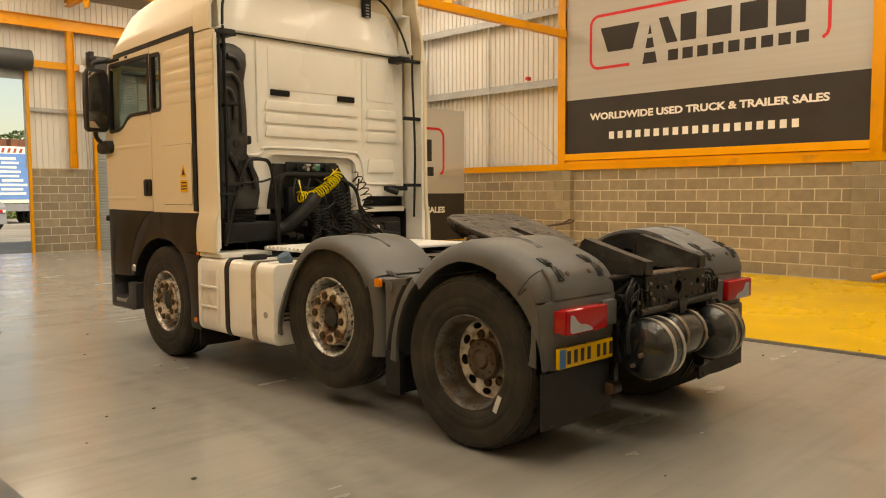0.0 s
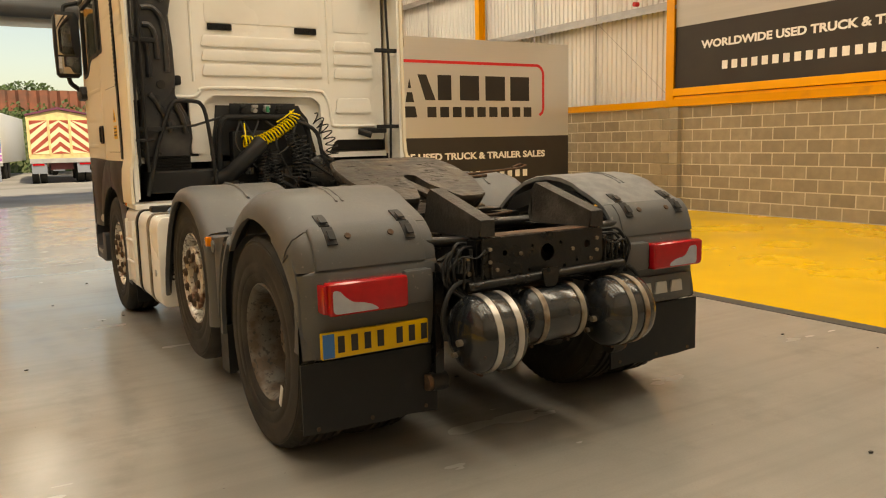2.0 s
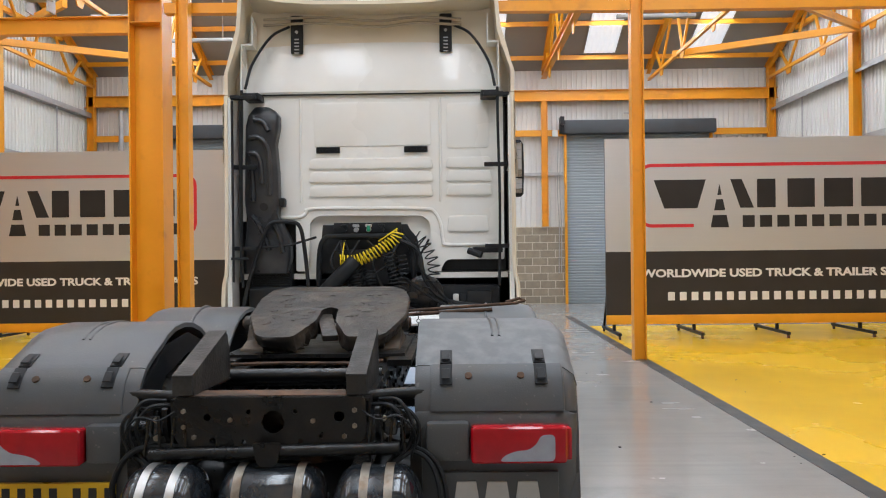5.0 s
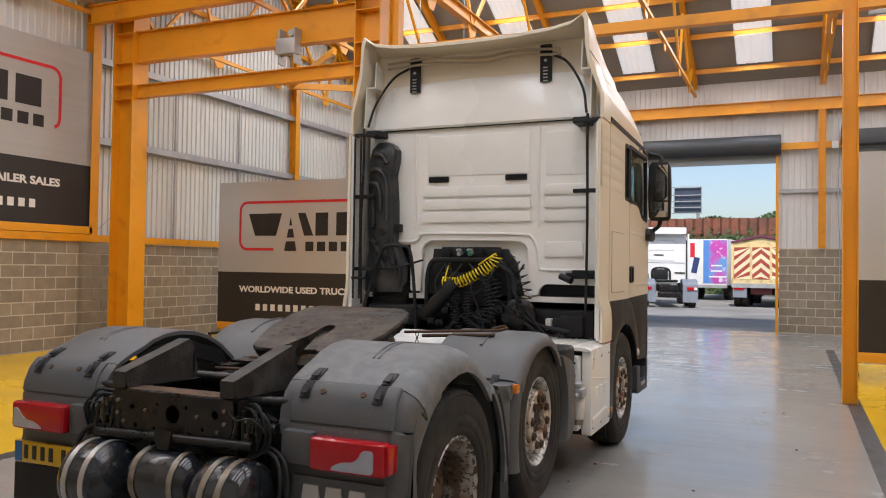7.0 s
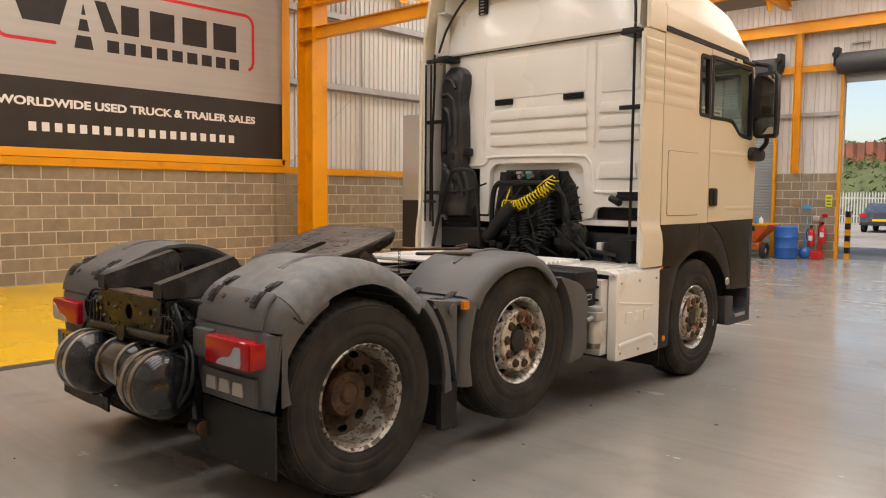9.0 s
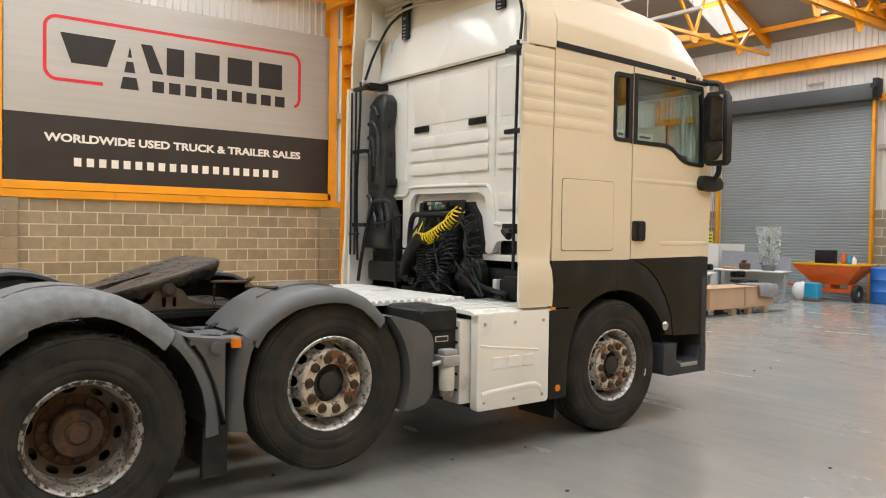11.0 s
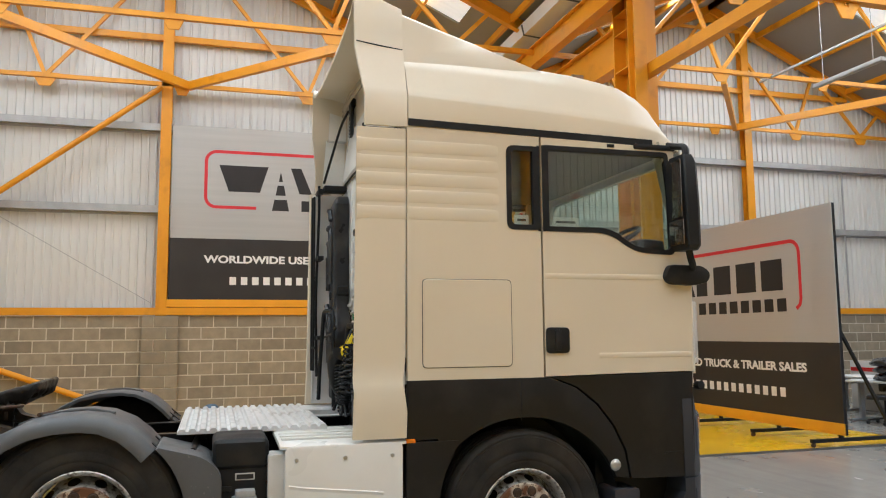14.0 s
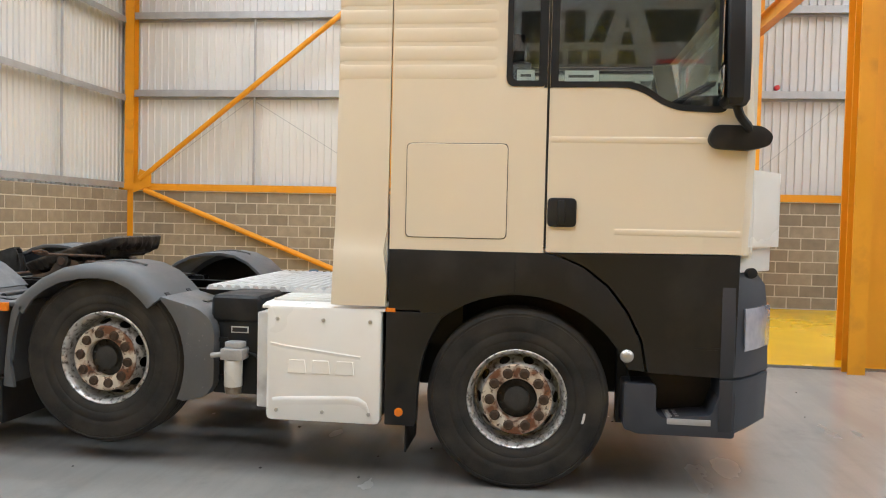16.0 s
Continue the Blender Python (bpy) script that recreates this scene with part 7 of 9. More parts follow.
for y, zb, hw, zs, ze, zc in ((2.895, 2.955, 1.243, 3.44, 3.875, 3.735), (2.91, 2.955, 1.245, 3.45, 3.885, 3.742), (3.06, 2.955, 1.245, 3.45, 3.85, 3.745), (3.219, 2.955, 1.246, 3.45, 3.79, 3.735)):
    half = [(hw, zb), (hw, 3.15), (hw - 0.02, 3.20), (1.17, 3.38), (1.13, 3.50), (1.12, 3.60), (1.105, ze - 0.05), (1.085, ze - 0.008), (0.98, ze - 0.55 * (ze - zc)), (0.80, zc + 0.03), (0.45, zc + 0.006), (0.0, zc)]
    outer = half + [(-x, z) for x, z in reversed(half[:-1])]
    t_ = 0.03
    inner = [(x - math.copysign(t_, x) if abs(x) > 0.5 else x, z - (0 if z < 3.3 else t_)) for x, z in outer]
    lean = 1 - (y - 2.895) / 0.324
    rings.append([(x, y + lean * (0.055 - 0.045 * min(1, max(0, (z - 3.15) / 0.35))), z) for x, z in outer + inner[::-1]])
loft(bm, rings)
cab_part("roof_spoiler_edge", bm, M_CREAM, "white rear edge of the roof spoiler")
bm = bmesh.new()
rings = []
for y, ze, w_ in ((3.216, 3.765, 1.0), (3.42, 3.702, 0.995), (3.72, 3.615, 0.99), (4.01, 3.525, 0.985), (4.2, 3.47, 0.975), (4.32, 3.43, 0.96)):
    half = [(1.135, 3.40), (1.125, min(3.50, ze - 0.03)), (1.105, ze - 0.035), (1.07, ze - 0.006), (0.93, ze), (0.6, ze + 0.01 - (4.3 - y) * 0.02), (0.0, ze + 0.02 - (4.3 - y) * 0.04)]
    outer = half + [(-x, z) for x, z in reversed(half[:-1])]
    rings.append([(x * w_, y, z) for x, z in outer])
loft(bm, rings)
cab_part("roof_spoiler", bm, M_CREAM, "cream roof spoiler")
for side in (-1, 1):
    bm = bmesh.new()
    tube(bm, [(side * 1.126, 2.915, 3.528), (side * 1.129, 3.06, 3.508), (side * 1.131, 3.215, 3.49)], 0.005, 6)
    cab_part("panel_gap", bm, M_BLACK)
    # grey lining inside the side walls
    bm = bmesh.new()
    prism(bm, [(3.27, 1.42), (5.17, 1.42), (5.17, 2.5), (5.08, 2.912), (3.27, 2.912)], "x", side * 1.196, side * 1.203, [WIN_REAR, WIN_DOOR])
    cab_part("side_lining", bm, M_TRIM, smooth=False)
bm = bmesh.new()
bx(bm, -1.19, 1.19, 3.292, 3.31, 2.0, 2.912)
cab_part("back_lining", bm, M_TRIM)
# hollow under the spoiler edge, ribs and brackets; its shade is in the brown colour
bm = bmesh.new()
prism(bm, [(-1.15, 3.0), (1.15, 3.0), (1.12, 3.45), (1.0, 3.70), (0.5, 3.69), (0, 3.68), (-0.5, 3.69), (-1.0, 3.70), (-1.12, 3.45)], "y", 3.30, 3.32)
cab_part("spoiler_bulkhead", bm, M_SHELLSHADE)
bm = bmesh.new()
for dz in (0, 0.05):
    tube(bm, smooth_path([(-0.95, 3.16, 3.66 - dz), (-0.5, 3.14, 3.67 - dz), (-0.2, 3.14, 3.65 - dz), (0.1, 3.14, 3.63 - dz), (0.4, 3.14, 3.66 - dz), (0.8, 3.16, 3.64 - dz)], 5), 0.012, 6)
cab_part("spoiler_rib", bm, M_SHELLSHADE)
for side in (-1, 1):
    bm = bmesh.new()
    prism(bm, [(3.04, 3.42), (3.2, 3.40), (3.2, 3.62), (3.05, 3.66)], "x", side * 1.02, side * 1.03)
    prism(bm, [(3.0, 3.0), (3.2, 3.0), (3.2, 3.42), (3.03, 3.42)], "x", side * 1.11, side * 1.12)
    bx(bm, side * 1.02, side * 1.12, 3.04, 3.2, 3.405, 3.42)
    cab_part("spoiler_rib", bm, M_WHITE)
    bm = bmesh.new()
    bx(bm, side * 0.66 - 0.055, side * 0.66 + 0.055, 3.17, 3.20, 3.36, 3.70, 0.012)
    bx(bm, side * 0.66 - 0.05, side * 0.66 + 0.05, 3.18, 3.305, 3.62, 3.69, 0.012)
    br = cab_part("spoiler_bracket", bm, M_BLACK, "black adjustable spoiler bracket")
    bm = bmesh.new()
    for k in range(5):
        bx(bm, side * 0.66 - 0.02, side * 0.66 + 0.02, 3.162, 3.172, 3.36 + 0.03 * k, 3.37 + 0.03 * k)
    cyl(bm, (side * 0.66, 3.16, 3.55), (side * 0.66, 3.17, 3.55), 0.014, 10)
    part("slot", bm, M_RAIL, br)
    bm = bmesh.new()
    tube(bm, smooth_path([(side * 0.72, 3.17, 3.60), (side * 0.88, 3.13, 3.50), (side * 1.03, 3.07, 3.25), (side * 1.08, 3.01, 3.02)], 5), 0.012, 8)
    cab_part("stay_rod", bm, M_BLACK)

# front wall and windscreen
bm = bmesh.new()
prism(bm, [(-1.16, 1.38), (1.16, 1.38), (1.16, 2.97), (-1.16, 2.97)], "y", 5.22, 5.27, [round_poly(rect(-1.08, 1.08, 2.05, 2.88), 0.08, 4)])
cab_part("front_panel", bm, M_WHITE, smooth=False)
bm = bmesh.new()
prism(bm, round_poly(rect(-1.10, 1.10, 2.03, 2.90), 0.08, 4), "y", 5.242, 5.246)
ws = cab_part("windscreen", bm, M_GLASS, "tinted windscreen")
ws.visible_shadow = False
# nose panel below the windscreen
bm = bmesh.new()
prism(bm, round_poly([(-1.18, 5.2), (1.18, 5.2), (0.86, 5.455), (0.4, 5.52), (-0.4, 5.52), (-0.86, 5.455)], 0.03, 2), "z", 1.30, 1.86, bev=0.03)
cab_part("nose_panel", bm, M_WHITE, "white nose panel")
# cab interior seen through the panes
bm = bmesh.new()
bx(bm, -1.15, 1.15, 4.75, 5.2, 1.5, 2.17, 0.06)
bx(bm, 0.3, 1.05, 4.92, 5.15, 2.05, 2.32, 0.05)
cab_part("dashboard", bm, M_BLACK)
bm = bmesh.new()
lathe(bm, [(0.235, -0.015), (0.25, 0.0), (0.235, 0.015), (0.22, 0.0), (0.235, -0.015)], 32, "z")
for a in (30, 150, 270):
    cyl(bm, (0, 0, -0.02), (0.23 * math.cos(radians(a)), 0.23 * math.sin(radians(a)), 0), 0.014, 6)
cyl(bm, (0, 0, -0.06), (0, 0, 0.0), 0.06, 14)
w = cab_part("steering_wheel", bm, M_BLACK, "black steering wheel")
w.matrix_local = pose(0.66, 4.93, 2.33, 30)
for x in (-0.66, 0.66):
    bm = bmesh.new()
    bx(bm, x - 0.26, x + 0.26, 3.95, 4.45, 1.80, 1.98, 0.06)
    bx(bm, x - 0.25, x + 0.25, 3.86, 4.02, 1.95, 2.55, 0.06)
    bx(bm, x - 0.14, x + 0.14, 3.86, 3.97, 2.56, 2.74, 0.04)
    cab_part("seat", bm, M_BLACK, "dark cab seat")
bm = bmesh.new()
bx(bm, -1.18, 1.18, 3.30, 3.84, 1.42, 2.0)
cab_part("bunk", bm, M_BLACK)
bm = bmesh.new()
bx(bm, -1.19, 1.19, 3.27, 5.14, 2.915, 2.928)
cab_part("head_lining", bm, M_DARKPANEL)
for y, z in ((3.93, 2.35), (4.2, 2.345)):
    bm = bmesh.new()
    bx(bm, 1.224, 1.227, y, y + (0.10 if y < 4 else 0.19), z, z + 0.075)
    nt_ = cab_part("notice", bm, M_LABEL, "small pale notice in the window")
    bm = bmesh.new()
    bx(bm, 1.2272, 1.2278, y + 0.02, y + (0.08 if y < 4 else 0.16), z + 0.035, z + 0.05)
    part("notice_print", bm, M_INK, nt_)

# air intake stack behind the cab
bm = bmesh.new()
ring = []
for z, xa, xb, ya in ((1.42, -1.12, -0.74, 3.04), (1.56, -1.12, -0.71, 3.04), (1.70, -1.11, -0.715, 3.05), (1.80, -1.10, -0.76, 3.06), (1.92, -1.10, -0.825, 3.06), (2.05, -1.115, -0.815, 3.06), (2.3, -1.11, -0.82, 3.06), (2.55, -1.105, -0.84, 3.06), (2.70, -1.10, -0.81, 3.06), (2.80, -1.08, -0.81, 3.07), (2.85, -1.05, -0.85, 3.09), (2.88, -1.03, -0.90, 3.11)):
    ring.append([(x_, y_, z) for x_, y_ in round_poly([(xa, 3.196), (xa, ya), (xb, ya), (xb, 3.196)], [0, 0.04, 0.04, 0], 3)])
loft(bm, ring)
stack = cab_part("air_intake", bm, M_STACK, "black moulded air intake stack")
for pts in ([(-1.02, 3.05, 2.76), (-0.94, 3.05, 2.74), (-0.89, 3.05, 2.66)], [(-1.06, 3.05, 2.60), (-0.97, 3.05, 2.60), (-0.90, 3.05, 2.50), (-0.885, 3.05, 2.30), (-0.885, 3.05, 2.1)], [(-1.06, 3.05, 2.47), (-1.0, 3.05, 2.46), (-0.965, 3.05, 2.38), (-0.955, 3.05, 2.2)],
            [(-1.06, 3.05, 2.34), (-1.04, 3.05, 2.30), (-1.03, 3.05, 2.15), (-1.03, 3.05, 2.05)], [(-1.04, 3.04, 1.92), (-0.99, 3.04, 1.86), (-0.92, 3.035, 1.72), (-0.89, 3.035, 1.62)], [(-0.86, 3.04, 1.86), (-0.80, 3.035, 1.74), (-0.77, 3.035, 1.60)]):
    bm = bmesh.new()
    tube(bm, smooth_path(pts, 5), 0.024, 8)
    part("moulded_rib", bm, M_STACK, stack)
bm = bmesh.new()
lathe(bm, [(0.0001, 0), (0.035, 0.0), (0.038, 0.02)], 14, "y", (-0.94, 3.05, 2.00))
part("moulded_boss", bm, M_BLACK, stack)
bm = bmesh.new()
bx(bm, -0.82, -0.765, 3.09, 3.19, 2.0, 2.08, 0.02)
part("bracket", bm, M_BLACK, stack)
# air filter housing with louvres
bm = bmesh.new()
bx(bm, -1.085, -0.50, 3.06, 3.45, 1.11, 1.30, 0.04, 3)
bx(bm, -1.08, -0.715, 3.14, 3.45, 1.28, 1.52, 0.03)
hou = cab_part("filter_housing", bm, M_BLACK, "black ribbed air filter housing")
lou = bmesh.new()
bx(lou, -1.07, -0.725, 3.112, 3.14, -0.007, 0.007, 0.004)
LOU = mesh_of("louvre", lou, M_BLACK)
for k in range(8):
    part("louvre", LOU, None, hou, m=pose(0, 0, 1.312 + 0.025 * k))
bm = bmesh.new()
tube(bm, smooth_path([(-0.56, 3.12, 1.195), (-0.44, 3.08, 1.23), (-0.34, 3.03, 1.32), (-0.21, 3.0, 1.445), (-0.14, 3.02, 1.52)], 5), 0.068, 16)
cab_part("intake_duct", bm, M_BLACK)
# grab rail
bm = bmesh.new()
tube(bm, smooth_path([(-1.115, 2.98, 1.10), (-1.06, 2.98, 1.33), (-1.0, 2.985, 1.54), (-0.91, 2.99, 1.782), (-0.865, 2.99, 1.85), (-0.80, 3.0, 1.867), (-0.70, 3.02, 1.864), (-0.64, 3.03, 1.845), (-0.60, 3.03, 1.75), (-0.564, 3.03, 1.448), (-0.54, 3.03, 1.08)], 5), 0.017, 8)
tube(bm, [(-1.11, 3.0, 1.632), (-0.70, 3.03, 1.665), (-0.48, 3.04, 1.73)], 0.010, 8)
cab_part("grab_rail", bm, M_BLACK, "black tubular grab rail")
# coupling board, frame and dark machinery below
SET_BACK = 0.13
before = set(cab.children)
bm = bmesh.new()
bx(bm, -0.35, 0.25, 3.05, 3.065, 1.745, 1.857, 0.004)
brd = cab_part("coupling_board", bm, M_BLACK, "black board with air couplings")
for x, mt_ in ((-0.25, M_BLACK), (-0.145, M_RAIL), (-0.035, M_RAIL), (0.08, M_BLACK)):
    bm = bmesh.new()
    cyl(bm, (x, 3.055, 1.80), (x, 2.98, 1.79), 0.020, 10)
    bx(bm, x - 0.028, x + 0.028, 2.97, 3.01, 1.815, 1.84, 0.008)
    part("coupling", bm, mt_, brd)
bm = bmesh.new()
bx(bm, -0.05, -0.02, 2.965, 2.985, 1.775, 1.83, 0.008)
part("coupling", bm, mat("green_coupling", (0.02, 0.22, 0.12), 0.4), brd)
bm = bmesh.new()
tube(bm, smooth_path([(-0.48, 3.0, 1.15), (-0.475, 3.0, 1.5), (-0.455, 3.0, 1.66), (-0.41, 3.0, 1.725), (-0.34, 3.0, 1.735), (0.2, 3.0, 1.735), (0.27, 3.0, 1.72), (0.33, 3.0, 1.64), (0.355, 3.0, 1.5), (0.36, 3.0, 1.15)], 5), 0.024, 10)
cab_part("hose_frame", bm, M_BLACK)
random.seed(9)
bm = bmesh.new()
prism(bm, [(-0.53, 1.05), (0.50, 1.05), (0.47, 1.36), (0.42, 1.55), (0.385, 1.72), (0.32, 1.80), (0.30, 1.842), (-0.455, 1.842), (-0.47, 1.70), (-0.52, 1.45)], "y", 3.09, 3.24, bev=0.012)
bx(bm, -0.36, 0.20, 3.0, 3.16, 1.30, 1.62, 0.04)
bx(bm, 0.40, 1.12, 3.05, 3.26, 1.05, 1.30, 0.05)
bx(bm, -0.60, 1.0, 3.0, 3.5, 0.8, 1.08)
cab_part("engine_cover", bm, M_BLACK)
bm = bmesh.new()
lathe(bm, [(0.17, -0.02), (0.17, 0.06), (0.12, 0.09), (0.0001, 0.09)], 24, "y", (0.45, 3.0, 1.22), -1)
lathe(bm, [(0.12, 0), (0.12, 0.05), (0.0001, 0.06)], 20, "y", (0.12, 2.98, 1.18), -1)
cab_part("gearbox_part", bm, M_FRAME)
for k in range(14):
    x, z = random.uniform(-0.45, 1.0), random.uniform(1.08, 1.3)
    bm = bmesh.new()
    bx(bm, x - 0.04, x + 0.04, 2.9, 3.02, z - 0.03, z + 0.03, 0.01)
    cab_part("gearbox_part", bm, M_FRAME)
for k in range(10):
    x = random.uniform(-0.3, 0.6)
    bm = bmesh.new()
    tube(bm, smooth_path([(x, 3.0, 1.7), (x + random.uniform(-0.1, 0.25), 2.92, 1.5), (x + random.uniform(-0.1, 0.3), 2.9, 1.3), (x + random.uniform(0.0, 0.5), 2.85, 1.09)], 5), 0.010, 6)
    cab_part("hose", bm, M_BLACK)
bm = bmesh.new()
tube(bm, smooth_path([(0.20, 3.0, 1.72), (0.40, 2.95, 1.6), (0.46, 2.92, 1.35), (0.62, 2.9, 1.18), (0.95, 2.9, 1.12)], 6), 0.018, 8)
cab_part("hose", bm, M_BLACK)
bm = bmesh.new()
bx(bm, 0.82, 1.04, 2.98, 3.12, 1.07, 1.25, 0.02)
bx(bm, 0.76, 0.82, 3.0, 3.10, 1.10, 1.22, 0.01)
bl = cab_part("junction_box", bm, M_BLACK)
bm = bmesh.new()
bx(bm, 0.70, 0.75, 2.98, 3.06, 1.12, 1.22, 0.01)
part("work_lamp", bm, M_LABEL, bl)
bm = bmesh.new()
bx(bm, 0.88, 1.14, 3.10, 3.2, 1.58, 1.63, 0.01)
cyl(bm, (0.84, 3.1, 1.60), (0.95, 3.05, 1.56), 0.03, 10)
cab_part("lock_bracket", bm, M_BLACK)


def coil(name, path, radius, turns, r, material, label):
    """A coiled hose wound round a path."""
    P = smooth_path(path, 8)
    run = [0.0]
    for a, b in zip(P, P[1:]):
        run.append(run[-1] + (b - a).length)
    n = turns * 12
    pts = []
    u = None
    i = 0
    for k in range(n + 1):
        s_ = run[-1] * k / n
        while i < len(P) - 2 and run[i + 1] < s_:
            i += 1
        p = P[i].lerp(P[i + 1], (s_ - run[i]) / max(1e-6, run[i + 1] - run[i]))
        d = (P[i + 1] - P[i]).normalized()
        u = d.orthogonal() if u is None else u
        u = (u - d * u.dot(d)).normalized()
        v = d.cross(u)
        a = k / 12 * math.tau
        pts.append(p + (u * math.cos(a) + v * math.sin(a)) * radius)
    bm = bmesh.new()
    tube(bm, pts, r, 6)
    return cab_part(name, bm, material, label)


coil("coiled_hose", [(-0.285, 2.94, 1.525), (-0.22, 2.945, 1.52), (-0.13, 2.95, 1.525), (0.04, 2.97, 1.60), (0.19, 3.0, 1.70), (0.232, 3.01, 1.775)], 0.050, 19, 0.0068, M_YELLOWHOSE, "yellow coiled air hose")
for pts in ([(-0.26, 2.92, 1.53), (-0.255, 2.96, 1.62), (-0.245, 3.0, 1.70)], [(0.22, 3.0, 1.80), (0.13, 2.98, 1.74), (0.05, 3.0, 1.69)]):
    bm = bmesh.new()
    tube(bm, smooth_path(pts), 0.0068, 6)
    cab_part("hose_end", bm, M_YELLOWHOSE)
for path, tr in (([(-0.14, 2.90, 1.45), (-0.13, 2.90, 1.3), (-0.12, 2.90, 1.15)], 12), ([(-0.02, 2.92, 1.45), (-0.01, 2.90, 1.25), (0.02, 2.90, 1.10)], 13), ([(0.14, 2.92, 1.60), (0.20, 2.90, 1.35), (0.17, 2.88, 1.16)], 14), ([(0.24, 2.93, 1.58), (0.27, 2.90, 1.38), (0.20, 2.86, 1.18)], 11)):
    coil("coiled_cable", path, 0.048, tr, 0.0065, M_BLACK, "black coiled cable")
coil("coiled_cable", [(0.38, 2.95, 1.735), (0.44, 2.94, 1.68), (0.50, 2.93, 1.58), (0.535, 2.92, 1.48), (0.53, 2.90, 1.36), (0.47, 2.88, 1.24)], 0.052, 9, 0.006, M_BLACK, "black coiled cable hanging behind the cab")
# this whole group sits back under the cab floor
for ob in set(cab.children) - before:
    if not ob.name.startswith("lock_bracket"):
        ob.matrix_local = Matrix.Translation((0, SET_BACK, 0)) @ ob.matrix_local

# ---- the yard seen through the open door ----

# grassy bank with a piled retaining wall behind it
bm = bmesh.new()
rows = []
random.seed(11)
for k in range(61):
    x = -60 + 2 * k
    rows.append([bm.verts.new((x, y + random.uniform(-0.3, 0.3), z + random.uniform(-0.2, 0.2))) for y, z in ((54, -0.3), (57, 1.6), (60, 3.4), (62.6, 4.4))])
for a, b in zip(rows, rows[1:]):
    for k in range(3):
        bm.faces.new((a[k], b[k], b[k + 1], a[k + 1]))
solid("bank", bm, M_SOIL, "grassy bank behind the yard", "bank", kind="structure")
verts, faces = [], []
for k in range(9000):
    x, t = random.uniform(-22, 22), random.random()
    y, z = 54 + 8.5 * t, -0.2 + 4.7 * t
    clump = 0.5 + 0.8 * max(0.0, noise.noise(Vector((x * 0.25, y * 0.25, 3.0))))
    z += random.random() ** 2 * 1.1 * clump
    s_ = random.uniform(0.10, 0.24)
    d = Vector((random.uniform(-1, 1), random.uniform(-1, 1), random.uniform(-0.4, 1))).normalized()
    u = d.orthogonal().normalized() * s_
    v = d.cross(u).normalized() * s_ * 0.5
    c = Vector((x, y, z))
    i = len(verts)
    verts += [tuple(c - u), tuple(c + v), tuple(c + u), tuple(c - v)]
    faces.append((i, i + 1, i + 2, i + 3))
me = bpy.data.meshes.new("shrubs")
me.from_pydata(verts, [], faces)
me.materials.append(M_LEAF)
tagged(new("shrubs", me), "green shrubs and weeds covering the bank", "shrubs", kind="stuff")
bm = bmesh.new()
x = -60.0
pts = []
while x < 60:
    pts += [(x, 63.0), (x + 0.5, 63.0), (x + 0.7, 63.4), (x + 1.2, 63.4)]
    x += 1.4
vs = [(bm.verts.new((px, py, 3.5)), bm.verts.new((px, py, 5.9))) for px, py in pts]
for a, b in zip(vs, vs[1:]):
    bm.faces.new((a[0], b[0], b[1], a[1]))
bx(bm, -60, 60, 63.5, 63.8, 3.0, 5.85)
solid("retaining_wall", bm, M_PILE, "rust-red sheet-pile retaining wall above the bank", "wall", kind="structure", smooth=False)
verts, faces = [], []
for k in range(5200):
    x = random.uniform(-22, 22)
    lump = max(0.0, noise.noise(Vector((x * 0.22, 7.0, 1.0))) + 0.25) * 1.4
    y, z = random.uniform(64.2, 66.5), 5.2 + random.random() ** 0.8 * (0.5 + lump)
    s_ = random.uniform(0.10, 0.24)
    d = Vector((random.uniform(-1, 1), random.uniform(-1, 1), random.uniform(-0.4, 1))).normalized()
    u = d.orthogonal().normalized() * s_
    v = d.cross(u).normalized() * s_ * 0.5
    c = Vector((x, y, z))
    i = len(verts)
    verts += [tuple(c - u), tuple(c + v), tuple(c + u), tuple(c - v)]
    faces.append((i, i + 1, i + 2, i + 3))
me = bpy.data.meshes.new("shrubs")
me.from_pydata(verts, [], faces)
me.materials.append(M_LEAF)
tagged(new("shrubs", me), "green bushes growing above the retaining wall", "shrubs", kind="stuff")
bm = bmesh.new()
bx(bm, -60, 60, 63.9, 300, -0.5, 5.3)
solid("upper_ground", bm, M_SOIL, "raised grassy ground behind the retaining wall", "ground", kind="structure")
# motorway sign gantry far behind
g = thing("sign_gantry", "large dark motorway sign on a steel gantry far behind the wall", "road sign")
bm = bmesh.new()
bx(bm, -8.1, -5.6, 76, 76.3, 7.3, 9.75)
part("panel", bm, M_SIGNBLUE, g)
bm = bmesh.new()
for z in (7.2, 7.8, 8.4, 9.0, 9.8):
    beam(bm, (-10.2, 75.8, z), (-5.5, 75.8, z), 0.08, 0.08)
for x in (-10.2, -9.7, -9.2, -8.65, -8.1, -5.5):
    beam(bm, (x, 75.8, 7.2), (x, 75.8, 9.8), 0.08, 0.08)
part("lattice", bm, M_RAIL, g)
bm = bmesh.new()
for x in (-9.9, -5.9):
    bx(bm, x - 0.15, x + 0.15, 76.2, 76.5, 5.29, 7.4)
part("post", bm, M_RAIL, g)
bm = bmesh.new()
cyl(bm, (-11.5, 76, 5.29), (-11.5, 76, 10.8), 0.1, 10)
solid("lamp_mast", bm, M_RAIL, "tall grey lamp mast by the motorway", "mast")
